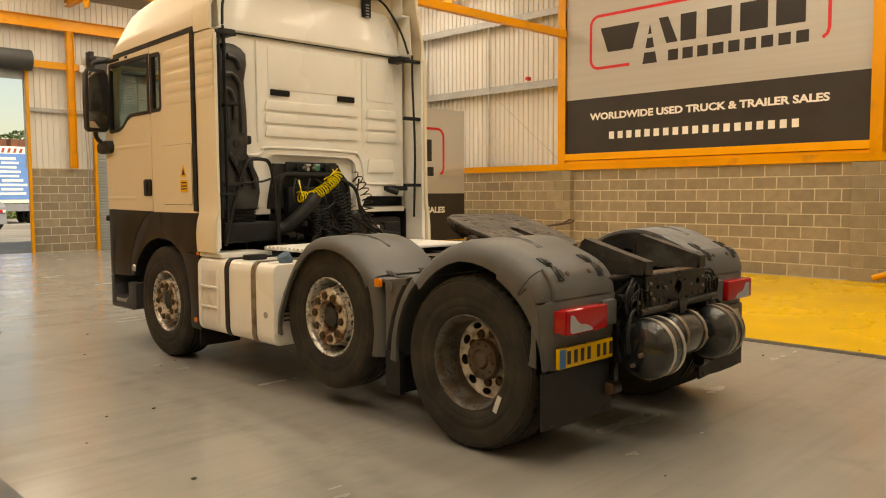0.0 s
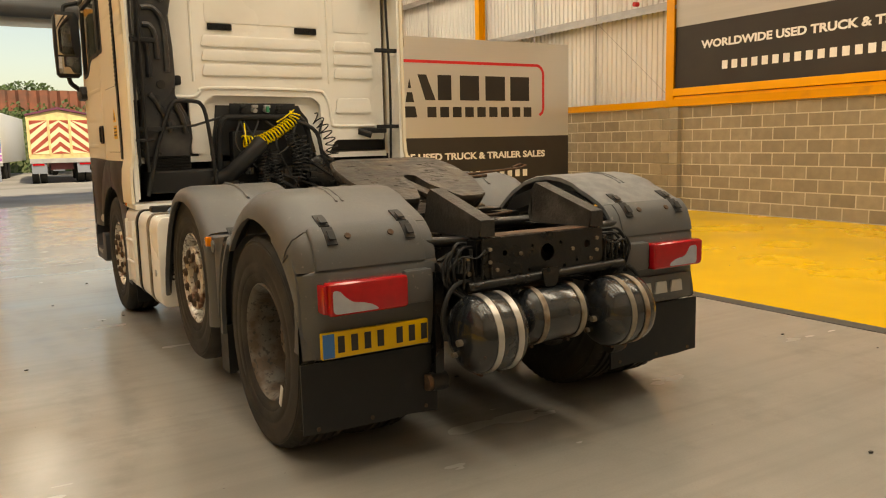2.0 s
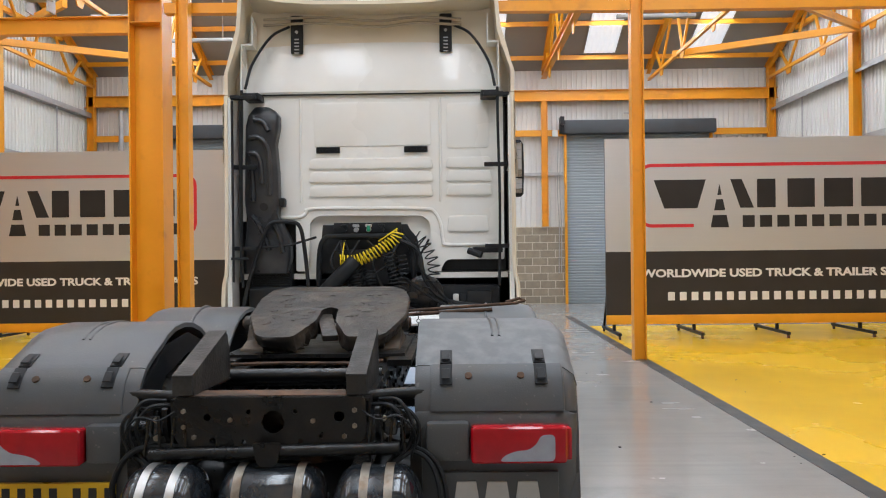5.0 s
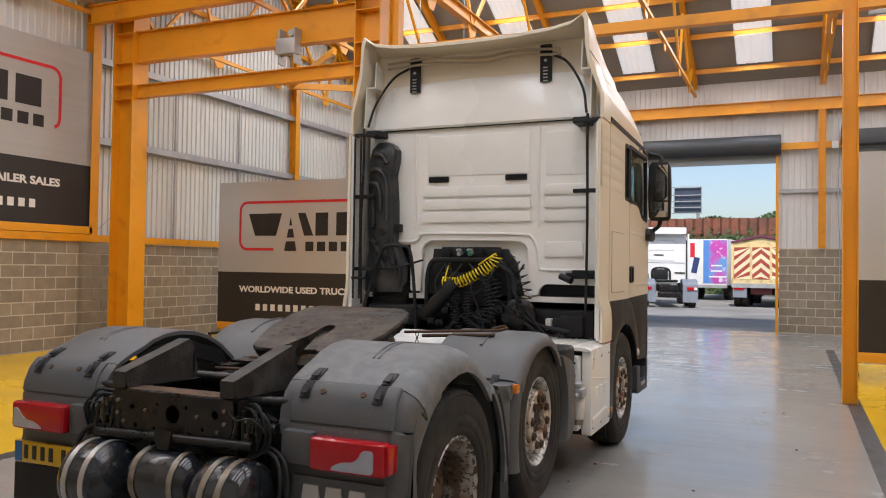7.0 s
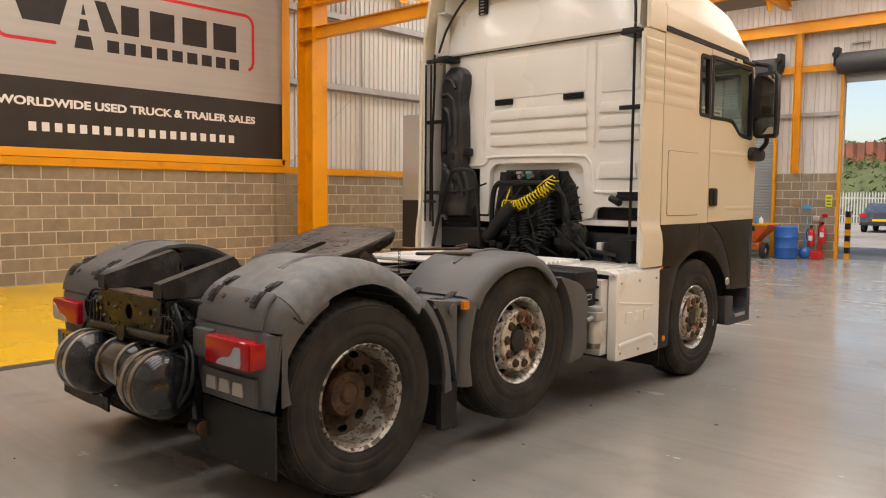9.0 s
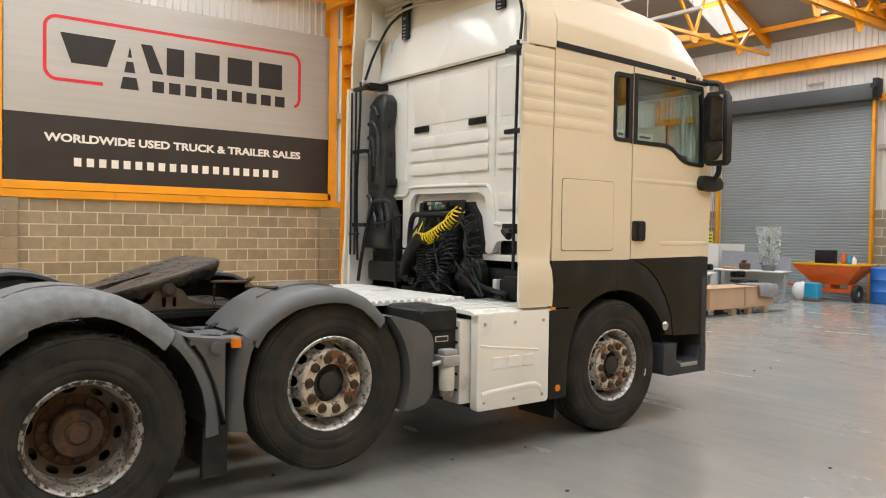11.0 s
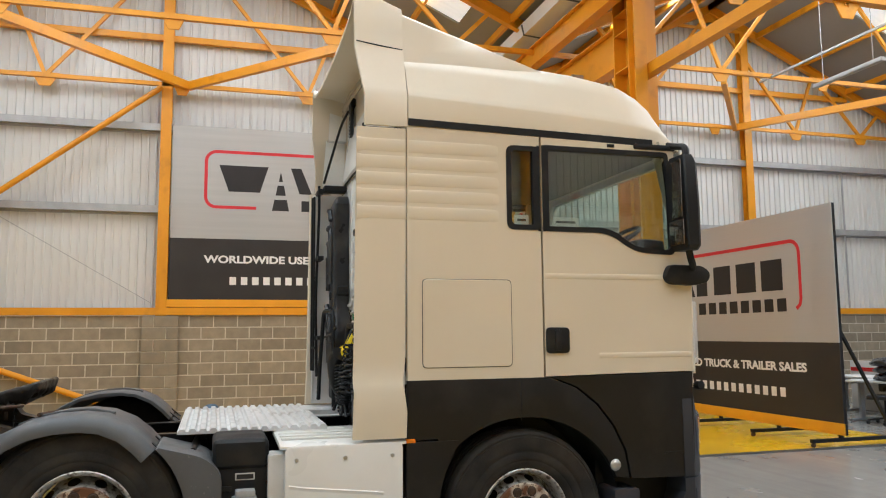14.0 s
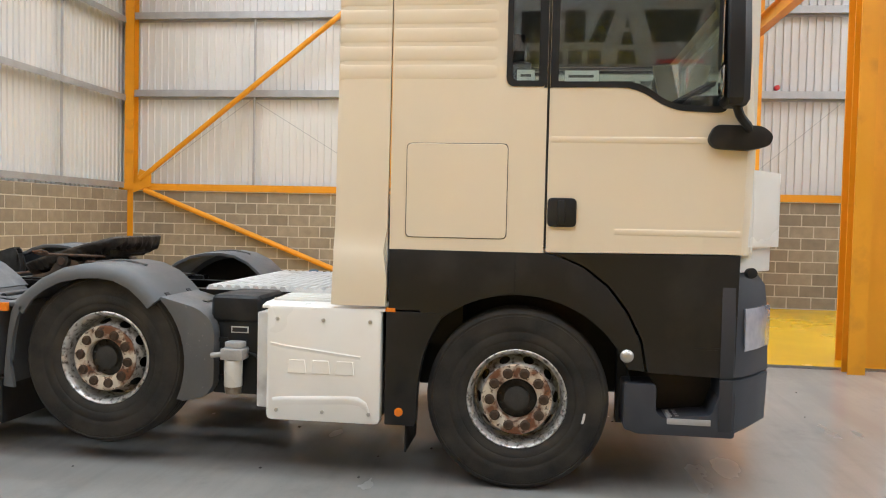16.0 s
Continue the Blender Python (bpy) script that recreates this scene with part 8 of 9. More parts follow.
# palisade fence on the left
fence = thing("fence", "pale green palisade fence at the edge of the yard", "fence")
for z in (0.5, 1.6):
    bm = bmesh.new()
    bx(bm, -14, -4.2, 50.05, 50.12, z, z + 0.08)
    part("rail", bm, M_RAIL, fence)
pal = bmesh.new()
prism(pal, [(-0.04, 0.0), (0.04, 0.0), (0.04, 1.95), (0, 2.05), (-0.04, 1.95)], "y", 50.0, 50.03)
PAL = mesh_of("pale", pal, M_RAIL, smooth=False)
for k in range(60):
    part("pale", PAL, None, fence, m=pose(-13.9 + 0.165 * k, 0, -0.006))


def yard_tractor(at, body, intake_side, label):
    """A parked tractor unit seen from behind, with the parts that show from the hall."""
    t = thing("yard_tractor", label, "truck", "trucks parked in the yard", at=at)
    bm = bmesh.new()
    ring = []
    for z, hw, yr in ((1.05, 1.22, 3.0), (2.9, 1.24, 2.98), (3.2, 1.22, 3.0), (3.48, 1.1, 3.1)):
        ring.append([(x_, y_, z) for x_, y_ in round_poly([(-hw, yr), (hw, yr), (hw, 5.3), (-hw, 5.3)], 0.1, 3)])
    loft(bm, ring)
    part("cab", bm, body, t)
    for s_ in (-1, 1):
        bm = bmesh.new()
        bx(bm, s_ * 1.19, s_ * 1.25, 2.6, 3.05, 1.1, 3.4, 0.02)
        part("side_extender", bm, body, t)
        bm = bmesh.new()
        prism(bm, round_poly([(-0.62, 0.40), (-0.62, 1.05), (-0.4, 1.2), (0, 1.27), (0.4, 1.17), (0.66, 0.8), (0.6, 0.75), (0.35, 1.0), (0, 1.1), (-0.4, 1.0), (-0.56, 0.40)], 0.04, 2), "x", s_ * 0.58, s_ * 1.22)
        part("mudguard", bm, M_YGREY, t)
        bm = bmesh.new()
        prism(bm, [(0.58, 0.25), (1.22, 0.25), (1.22, 1.0), (0.58, 1.0)] if s_ > 0 else [(-1.22, 0.25), (-0.58, 0.25), (-0.58, 1.0), (-1.22, 1.0)], "y", -0.64, -0.61)
        part("rear_panel", bm, M_YGREY, t)
        bm = bmesh.new()
        bx(bm, s_ * 0.75, s_ * 1.18, -0.69, -0.63, 0.78, 0.92, 0.01)
        l = part("tail_lamp", bm, M_REDLENS, t)
        bm = bmesh.new()
        bx(bm, s_ * 1.05, s_ * 1.17, -0.695, -0.69, 0.79, 0.91)
        part("clear_patch", bm, M_YWHITE, l)
        for y in (0.0, 1.4, 4.0):
            bm = bmesh.new()
            lathe(bm, [(0.28, -0.14), (0.48, -0.15), (0.53, -0.1), (0.53, 0.1), (0.48, 0.15), (0.28, 0.14), (0.2, 0.05), (0.0001, 0.06)], 28, "x", (s_ * 1.03, y, 0.53), s_)
            part("wheel", bm, M_TYRE, t)
    bm = bmesh.new()
    bx(bm, -0.42, 0.42, -0.6, 3.2, 0.7, 1.0, 0.02)
    bx(bm, -0.5, 0.5, -0.75, -0.5, 0.45, 0.7, 0.08)
    part("chassis", bm, M_FRAME, t)
    bm = bmesh.new()
    bx(bm, -0.45, 0.45, 0.1, 1.1, 1.1, 1.22, 0.05)
    part("fifth_wheel", bm, M_FRAME, t)
    bm = bmesh.new()
    bx(bm, -0.4, 0.3, 2.8, 3.0, 1.15, 1.7, 0.08)
    bx(bm, intake_side * 1.1, intake_side * 0.76, 2.72, 3.0, 1.3, 2.75, 0.1)
    bx(bm, intake_side * 1.14, intake_side * 0.62, 2.6, 3.0, 1.1, 1.5, 0.06)
    tube(bm, smooth_path([(-0.45, 2.78, 1.15), (-0.4, 2.78, 1.7), (0.3, 2.78, 1.7), (0.4, 2.78, 1.15)]), 0.05, 8)
    part("intake", bm, M_BLACK, t)
    for z in (2.0, 2.95):
        bm = bmesh.new()
        bx(bm, -1.1, 1.1, 2.972, 2.99, z, z + 0.025)
        part("seam", bm, M_YGREY, t)
    for s_ in (-1, 1):
        bm = bmesh.new()
        tube(bm, [(s_ * 1.12, 2.6, 1.2), (s_ * 1.12, 2.6, 3.1)], 0.03, 6)
        part("stay", bm, M_BLACK, t)
    bm = bmesh.new()
    bx(bm, -0.35, 0.1, 2.96, 3.0, 2.36, 2.42)
    part("vent", bm, M_BLACK, t)
    bm = bmesh.new()
    bx(bm, 0.62, 1.1, 2.96, 3.0, 1.5, 1.56)
    part("lock_bracket", bm, M_BLACK, t)
    for z in (2.1, 2.6, 3.1):
        bm = bmesh.new()
        bx(bm, -0.6, 0.6, 2.965, 2.99, z, z + 0.16, 0.01)
        part("pressing", bm, body, t)
    bm = bmesh.new()
    prism(bm, [(2.62, 3.4), (3.2, 3.42), (4.4, 3.45), (3.2, 3.62), (2.62, 3.72)], "x", -1.12, 1.12, bev=0.03)
    part("roof_spoiler", bm, body, t)
    return t


yard_tractor(pose(-2.45, 32.5, -0.006, 0, 0, 14), M_YWHITE, -1, "white tractor unit parked in the sunny yard")
yard_tractor(pose(5.1, 37.0, -0.006, 0, 0, 6), M_YWHITE, -1, "white tractor unit parked far across the yard")
yard_tractor(pose(3.2, 47.5, -0.006, 0, 0, 4), M_YWHITE, -1, "white tractor unit parked far across the yard")

# tipper with a chevron tailgate
tp = thing("tipper_truck", "cream tipper truck with red chevron tailgate and plum sheet", "truck", "trucks parked in the yard", at=pose(1.35, 34.6, -0.006, 0, 0, -4))
bm = bmesh.new()
prism(bm, [(-1.25, 1.1), (1.25, 1.1), (1.25, 2.95), (0, 3.2), (-1.25, 2.95)], "y", 0.05, 7.5)
part("body", bm, M_YCREAM, tp)
bm = bmesh.new()
prism(bm, [(-1.3, 2.95), (0, 3.22), (1.3, 2.95), (1.3, 3.02), (0, 3.32), (-1.3, 3.02)], "y", -0.05, 7.5)
part("sheet", bm, M_PLUM, tp)
for k, (xa, xb) in enumerate(((-1.15, -0.45), (-0.38, 0.38), (0.45, 1.15))):
    bm = bmesh.new()
    bx(bm, xa, xb, 0.0, 0.06, 1.3, 2.75)
    pn = part("tailgate_panel", bm, M_CHEVPALE, tp)
    for j in range(-2, 5):
        z = 1.3 + 0.42 * j
        if k == 1:
            stripes = [[(xa, z), (0, z + 0.33), (xb, z), (xb, z + 0.2), (0, z + 0.53), (xa, z + 0.2)]]
        else:
            s_ = 1 if k == 0 else -1
            a_, b_ = (xa, xb) if s_ > 0 else (xb, xa)
            stripes = [[(a_, z), (b_, z + 0.6), (b_, z + 0.8), (a_, z + 0.2)]]
        for st_ in stripes:
            st_ = [(u, min(2.75, max(1.3, v))) for u, v in st_]
            if max(v for u, v in st_) - min(v for u, v in st_) > 0.05:
                bm = bmesh.new()
                prism(bm, st_, "y", -0.008, 0.0)
                part("chevron", bm, M_CHEVRED, pn)
bm = bmesh.new()
for x in (-1.22, -0.42, 0.42, 1.22):
    bx(bm, x - 0.05, x + 0.05, -0.06, 0.06, 1.15, 2.9)
bx(bm, -1.25, 1.25, -0.06, 0.06, 1.1, 1.28)
part("tailgate_frame", bm, M_YCREAM, tp)
bm = bmesh.new()
bx(bm, -1.25, 1.25, -0.1, 0.0, 0.9, 1.1)
part("rear_bar", bm, M_RAIL, tp)
bm = bmesh.new()
bx(bm, -0.45, 0.45, 0.2, 6.5, 0.6, 0.95)
part("chassis", bm, M_DARKRED, tp)
for s_ in (-1, 1):
    bm = bmesh.new()
    bx(bm, s_ * 0.6, s_ * 1.2, -0.05, -0.02, 0.45, 0.9)
    part("mudflap", bm, M_YGREY, tp)
    bm = bmesh.new()
    bx(bm, s_ * 0.7, s_ * 1.15, -0.08, -0.05, 0.8, 0.88)
    part("tail_lamp", bm, M_REDLENS, tp)
    for y in (0.9, 2.2, 5.8):
        for x in (0.75, 1.08):
            bm = bmesh.new()
            cyl(bm, (s_ * (x - 0.14), y, 0.52), (s_ * (x + 0.14), y, 0.52), 0.52, 24, bev=0.03)
            part("tyre", bm, M_TYRE, tp)
bm = bmesh.new()
bx(bm, -1.2, 1.2, 7.6, 9.3, 0.6, 3.0, 0.1)
part("cab", bm, M_YCREAM, tp)

# box trailer with a bright printed side
tr = thing("box_trailer", "white box trailer with pink and blue printed rear", "trailer", "trucks parked in the yard", at=pose(-1.9, 42.3, -0.006, 0, 0, -9))
bm = bmesh.new()
bx(bm, -1.27, 1.27, 0, 11, 0.85, 3.42, 0.02)
part("body", bm, M_YWHITE, tr)
for k, (xa, xb, mt_) in enumerate(((-0.02, 0.28, M_BLUE), (0.28, 1.25, M_PINK))):
    bm = bmesh.new()
    bx(bm, xa, xb, -0.02, 0.0, 0.95, 3.36)
    part("printed_panel", bm, mt_, tr)
for x0_, x1_, z in ((0.4, 1.0, 1.9), (0.4, 1.0, 1.6), (0.3, 1.25, 1.28)):
    bm = bmesh.new()
    bx(bm, x0_, x1_, -0.03, -0.02, z, z + 0.08)
    part("print_bar", bm, M_YWHITE, tr)
bm = bmesh.new()
bx(bm, -0.75, -0.5, -0.012, 0, 2.4, 3.2)
part("sticker", bm, M_RED, tr)
bm = bmesh.new()
bx(bm, -0.62, -0.30, -0.012, 0, 1.5, 2.4, 0, 2, Matrix.Rotation(radians(12), 4, "Y"))
part("sticker", bm, M_NAVY, tr)
bm = bmesh.new()
bx(bm, -0.03, 0.0, -0.03, 0.0, 0.9, 3.4)
bx(bm, -1.27, 1.27, -0.05, 0.05, 0.7, 0.86)
part("door_frame", bm, M_RAIL, tr)
for s_ in (-1, 1):
    for y in (1.6, 2.9):
        bm = bmesh.new()
        cyl(bm, (s_ * 0.8, y, 0.5), (s_ * 1.2, y, 0.5), 0.5, 20, bev=0.03)
        part("wheel", bm, M_TYRE, tr)

# a parked car's tail at the left of the doorway
car = thing("parked_car", "dark parked car beside the white tractor unit", "car", at=pose(-5.4, 38.2, -0.006, 0, 0, 2))
bm = bmesh.new()
ring = []
for y, hw, zb, zt in ((0.0, 0.78, 0.5, 0.95), (0.15, 0.88, 0.35, 1.02), (0.9, 0.9, 0.3, 1.38), (2.2, 0.9, 0.3, 1.42), (3.0, 0.9, 0.3, 1.0), (4.1, 0.85, 0.35, 0.85), (4.25, 0.7, 0.5, 0.7)):
    ring.append([(-hw, y, zb), (hw, y, zb), (hw, y, (zb + zt) * 0.55), (hw * 0.78, y, zt), (-hw * 0.78, y, zt), (-hw, y, (zb + zt) * 0.55)])
loft(bm, ring)
part("body", bm, M_CARRED, car)
for s_ in (-1, 1):
    bm = bmesh.new()
    bx(bm, s_ * 0.55, s_ * 0.86, -0.02, 0.08, 0.72, 0.88, 0.01)
    part("tail_lamp", bm, M_REDLENS, car)
    for y in (0.8, 3.3):
        bm = bmesh.new()
        cyl(bm, (s_ * 0.7, y, 0.31), (s_ * 0.9, y, 0.31), 0.31, 20, bev=0.03)
        part("wheel", bm, M_TYRE, car)
bm = bmesh.new()
bx(bm, -0.3, 0.3, -0.03, 0.0, 0.55, 0.66)
part("plate", bm, M_PLATE, car)
# hazard-striped door guard outside the opening
gp = thing("door_guard", "black and yellow striped guard post beside the doorway", "guard post")
for k in range(8):
    bm = bmesh.new()
    bx(bm, -1.86, -1.74, FY + 0.15, FY + 0.27, -0.006 + 0.16 * k, -0.006 + 0.16 * (k + 1))
    part("band", bm, M_BLACKSTEEL if k % 2 else M_BANNERSTRIP, gp, smooth=False)

# trailer with a blue printed rear beside the far tractor
bt = thing("box_trailer", "box trailer with a blue printed rear and striped header", "trailer", "trucks parked in the yard", at=pose(8.9, 44.0, -0.006))
bm = bmesh.new()
bx(bm, -1.25, 1.25, 0, 9.0, 1.15, 4.25, 0.03)
part("body", bm, M_YWHITE, bt)
bm = bmesh.new()
bx(bm, -1.2, 1.2, -0.02, 0.0, 1.35, 3.85)
pn = part("rear_door", bm, M_BLUE, bt, "blue printed rear door")
random.seed(21)
for k in range(9):
    z = 1.6 + 0.24 * k
    bm = bmesh.new()
    bx(bm, -0.75 + random.uniform(-0.1, 0.2), 0.3 + random.uniform(-0.2, 0.5), -0.03, -0.02, z, z + 0.13, 0.004)
    part("print_bar", bm, M_YWHITE, pn)
for k in range(8):
    bm = bmesh.new()
    prism(bm, [(-1.2 + 0.3 * k, 3.9), (-1.06 + 0.3 * k, 3.9), (-0.98 + 0.3 * k, 4.15), (-1.12 + 0.3 * k, 4.15)], "y", -0.015, 0.0)
    part("stripe", bm, M_CHEVRED, bt)
for x in (-1.22, 1.22):
    bm = bmesh.new()
    bx(bm, x - 0.05, x + 0.05, -0.04, 0.0, 1.1, 4.2)
    part("corner_post", bm, M_CHEVRED, bt)
for x in (-0.95, 0.95):
    for y in (0.9, 2.2):
        bm = bmesh.new()
        lathe(bm, [(0.2, -0.15), (0.48, -0.15), (0.52, -0.1), (0.52, 0.1), (0.48, 0.15), (0.2, 0.15)], 24, "x", (x, y, 0.525))
        part("tyre", bm, M_TYRE, bt)
bm = bmesh.new()
bx(bm, -1.2, 1.2, 0.05, 0.15, 0.7, 1.1)
part("rear_bar", bm, M_YGREY, bt)
for x in (-0.9, 0.9):
    bm = bmesh.new()
    bx(bm, x - 0.2, x + 0.2, 0.02, 0.05, 0.8, 1.0, 0.01)
    part("tail_lamp", bm, M_REDEXT, bt)

# ---- odds and ends near the closed shutter ----

# cardboard box on a pallet with a blanket
pal = thing("pallet", "low wooden pallet on the grey floor", "pallet")
for k in range(5):
    bm = bmesh.new()
    bx(bm, -4.15, -3.38, 13.0 + 0.29 * k, 13.12 + 0.29 * k, 0.10, 0.12)
    part("board", bm, M_PALLET, pal)
for x in (-4.08, -3.75, -3.43):
    for y in (13.06, 13.62, 14.2):
        bm = bmesh.new()
        bx(bm, x - 0.05, x + 0.05, y - 0.07, y + 0.07, 0, 0.10)
        part("block", bm, M_PALLET, pal)
box = thing("cardboard_box", "long brown cardboard box resting on a pallet", "box")
bm = bmesh.new()
bx(bm, -4.09, -3.45, 12.32, 14.62, 0.12, 0.53, 0.006, 1)
part("carton", bm, M_CARD, box)
for ya, yb in ((12.30, 13.55), (13.552, 14.63)):
    bm = bmesh.new()
    bx(bm, -4.11, -3.43, ya, yb, 0.53, 0.542, 0.003, 1)
    part("flap", bm, M_CARD, box)
bm = bmesh.new()
bx(bm, -3.45, -3.446, 13.5, 13.56, 0.15, 0.53)
part("tape", bm, M_PALLET, box)
bm = bmesh.new()
rows = []
for k in range(13):
    y = 13.98 + 0.06 * k
    rows.append([(x, y + 0.01 * math.sin(x * 30), z + 0.012 * math.sin(k * 1.3 + x * 9)) for x, z in ((-4.0, 0.56), (-3.8, 0.57), (-3.6, 0.565), (-3.42, 0.565), (-3.40, 0.53), (-3.39, 0.43), (-3.385, 0.33 + 0.03 * math.sin(k * 0.7)))])
rows2 = [[(x, y, z - 0.012) for x, y, z in r] for r in rows]
loft(bm, [a + b[::-1] for a, b in zip(rows, rows2)])
solid("blanket", bm, M_CLOTH, "grey blanket draped over the cardboard box", "blanket")


def office_chair(at):
    """A stored swivel chair on a five-armed base."""
    c = thing("office_chair", "black swivel office chair stored under a white desk", "chair", "stored office chairs", at=at)
    for k in range(5):
        a = k * math.tau / 5
        bm = bmesh.new()
        beam(bm, (0.04 * math.cos(a), 0.04 * math.sin(a), 0.11), (0.30 * math.cos(a), 0.30 * math.sin(a), 0.07), 0.05, 0.03, 0.008)
        arm = part("base_arm", bm, M_BLACK, c)
        bm = bmesh.new()
        cyl(bm, (0.30 * math.cos(a) - 0.02, 0.30 * math.sin(a), 0.03), (0.30 * math.cos(a) + 0.02, 0.30 * math.sin(a), 0.03), 0.03, 12)
        part("castor", bm, M_BLACK, arm)
    bm = bmesh.new()
    cyl(bm, (0, 0, 0.10), (0, 0, 0.44), 0.03, 12)
    part("gas_column", bm, M_BLACK, c)
    bm = bmesh.new()
    bx(bm, -0.24, 0.24, -0.23, 0.23, 0.43, 0.51, 0.03, 3)
    part("seat", bm, M_BAG, c)
    bm = bmesh.new()
    bx(bm, -0.21, 0.21, 0.20, 0.26, 0.55, 0.70, 0.025, 3)
    part("backrest", bm, M_BAG, c)


for x, y, r in ((-5.4, 13.55, 20), (-4.9, 13.9, 150), (-5.2, 16.35, 70)):
    office_chair(pose(x, y, 0, 0, 0, r))


def desk(at, W, D, label):
    d = thing("desk", label, "desk", "office desks", at=at)
    bm = bmesh.new()
    bx(bm, 0, W, 0, D, 0.715, 0.745, 0.006)
    part("desktop", bm, M_DESK, d)
    for x in (0.08, W - 0.08):
        bm = bmesh.new()
        bx(bm, x - 0.03, x + 0.03, D / 2 - 0.06, D / 2 + 0.06, 0.04, 0.715, 0.01)
        bx(bm, x - 0.035, x + 0.035, 0.05, D - 0.05, 0.0, 0.045, 0.012)
        bx(bm, x - 0.02, x + 0.02, 0.08, D - 0.08, 0.68, 0.715)
        part("leg", bm, M_GREYLEG, d)
    bm = bmesh.new()
    bx(bm, 0.1, W - 0.1, D - 0.06, D - 0.04, 0.35, 0.7)
    part("modesty_panel", bm, M_DESK, d)
    return d


desk(pose(-6.1, 13.3, 0, 0, 0, 12), 1.6, 0.8, "white office desk on silver legs, stacked with sacks")
desk(pose(-5.9, 16.0, 0, 0, 0, 14), 1.7, 0.8, "white office desk on silver legs with a grey screen")
desk(pose(-7.6, 14.3, 0, 0, 0, 0), 1.4, 0.75, "white office desk on silver legs, stored by the wall")
bm = bmesh.new()
prism(bm, [(0, 0), (1.65, 0), (1.65, 0.30), (1.2, 0.36), (0.5, 0.44), (0, 0.45)], "y", 0, 0.03)
solid("desk_screen", bm, M_SCREEN, "low grey fabric desk screen standing on the desk", "screen", m=pose(-6.05, 16.72, 0.745, 0, 0, 14))
for k, (dx, dz) in enumerate(((0, 0), (0.04, 0.13), (-0.02, 0.265))):
    bm = bmesh.new()
    bmesh.ops.create_icosphere(bm, subdivisions=3, radius=1)
    for v in bm.verts:
        n_ = noise.noise(v.co * 2.2 + Vector((k * 5, 0, 0)))
        v.co = Vector((v.co.x * (0.47 + 0.05 * n_), v.co.y * (0.28 + 0.05 * n_), max(-0.06, v.co.z * (0.11 + 0.03 * n_)) + 0.06))
    solid("black_sack", bm, M_BAG, "full shiny black plastic sack lying on a desk", "sack", "sacks on the desk", m=pose(-5.35 + dx, 13.85, 0.746 + dz, 0, 0, 10 + 12 * k))
# plant wrapped in film
pl = thing("potted_plant", "plant in a grey pot wrapped in clear film", "plant", at=pose(-4.75, 16.65, 0.746) @ Matrix.Scale(1.22, 4))
bm = bmesh.new()
lathe(bm, [(0.0001, 0), (0.12, 0), (0.15, 0.24), (0.14, 0.24), (0.13, 0.2), (0.0001, 0.2)], 20, "z")
part("pot", bm, M_POT, pl)
bm = bmesh.new()
random.seed(5)
for k in range(90):
    a, r, z = random.uniform(0, 6.28), random.uniform(0, 0.16), random.uniform(0.25, 0.75)
    c = Vector((r * math.cos(a), r * math.sin(a), z))
    d = Vector((math.cos(a), math.sin(a), random.uniform(-0.2, 0.9))).normalized() * 0.06
    q = d.cross(Vector((0, 0, 1))).normalized() * 0.02
    bm.faces.new([bm.verts.new(c - d), bm.verts.new(c + q), bm.verts.new(c + d), bm.verts.new(c - q)])
part("leaves", bm, M_GREEN, pl)
bm = bmesh.new()
lathe(bm, [(0.16, 0.12), (0.20, 0.3), (0.21, 0.6), (0.24, 0.86)], 14, "z")
for v in bm.verts:
    v.co.x *= 1 + 0.10 * math.sin(v.co.z * 19 + math.atan2(v.co.y, v.co.x) * 3)
f_ = part("wrap", bm, M_FILM, pl)
f_.visible_shadow = False
# wrapped toolbox and small things on the desk
bm = bmesh.new()
bx(bm, -5.45, -5.25, 16.5, 16.72, 0.746, 0.90, 0.03)
bx(bm, -5.40, -5.32, 16.52, 16.66, 0.90, 0.98, 0.03)
solid("wrapped_engine_part", bm, M_RUST, "small red-brown machine part on a desk", "machine part")
bm = bmesh.new()
bx(bm, -5.85, -5.5, 16.42, 16.6, 0.746, 0.80, 0.02)
solid("parts_tray", bm, M_WOOD, "brown tray of small parts on a desk", "tray")
# orange spreader trailer
sp = thing("spreader", "orange hopper spreader on two rubber wheels", "spreader")
bm = bmesh.new()
ring = []
for z, hw, hd in ((0.40, 0.42, 0.18), (0.55, 0.55, 0.26), (0.82, 0.80, 0.42), (0.90, 0.82, 0.44)):
    ring.append([(-4.12 + hw * u, 18.55 + hd * v, z) for u, v in ((-1, -1), (1, -1), (1, 1), (-1, 1))])
loft(bm, ring)
part("hopper", bm, M_HOPPER, sp)
bm = bmesh.new()
bx(bm, -4.95, -3.29, 18.1, 18.16, 0.88, 0.93, 0.01)
bx(bm, -4.95, -3.29, 18.94, 19.0, 0.88, 0.93, 0.01)
part("rim", bm, M_PLATE, sp)
bm = bmesh.new()
bx(bm, -4.7, -3.5, 18.35, 18.42, 0.22, 0.30)
bx(bm, -4.7, -3.5, 18.7, 18.77, 0.22, 0.30)
for x in (-4.6, -4.1, -3.6):
    bx(bm, x - 0.03, x + 0.03, 18.3, 18.8, 0.26, 0.42)
bx(bm, -5.4, -4.6, 18.52, 18.58, 0.3, 0.36)
part("frame", bm, M_HOPPER, sp)
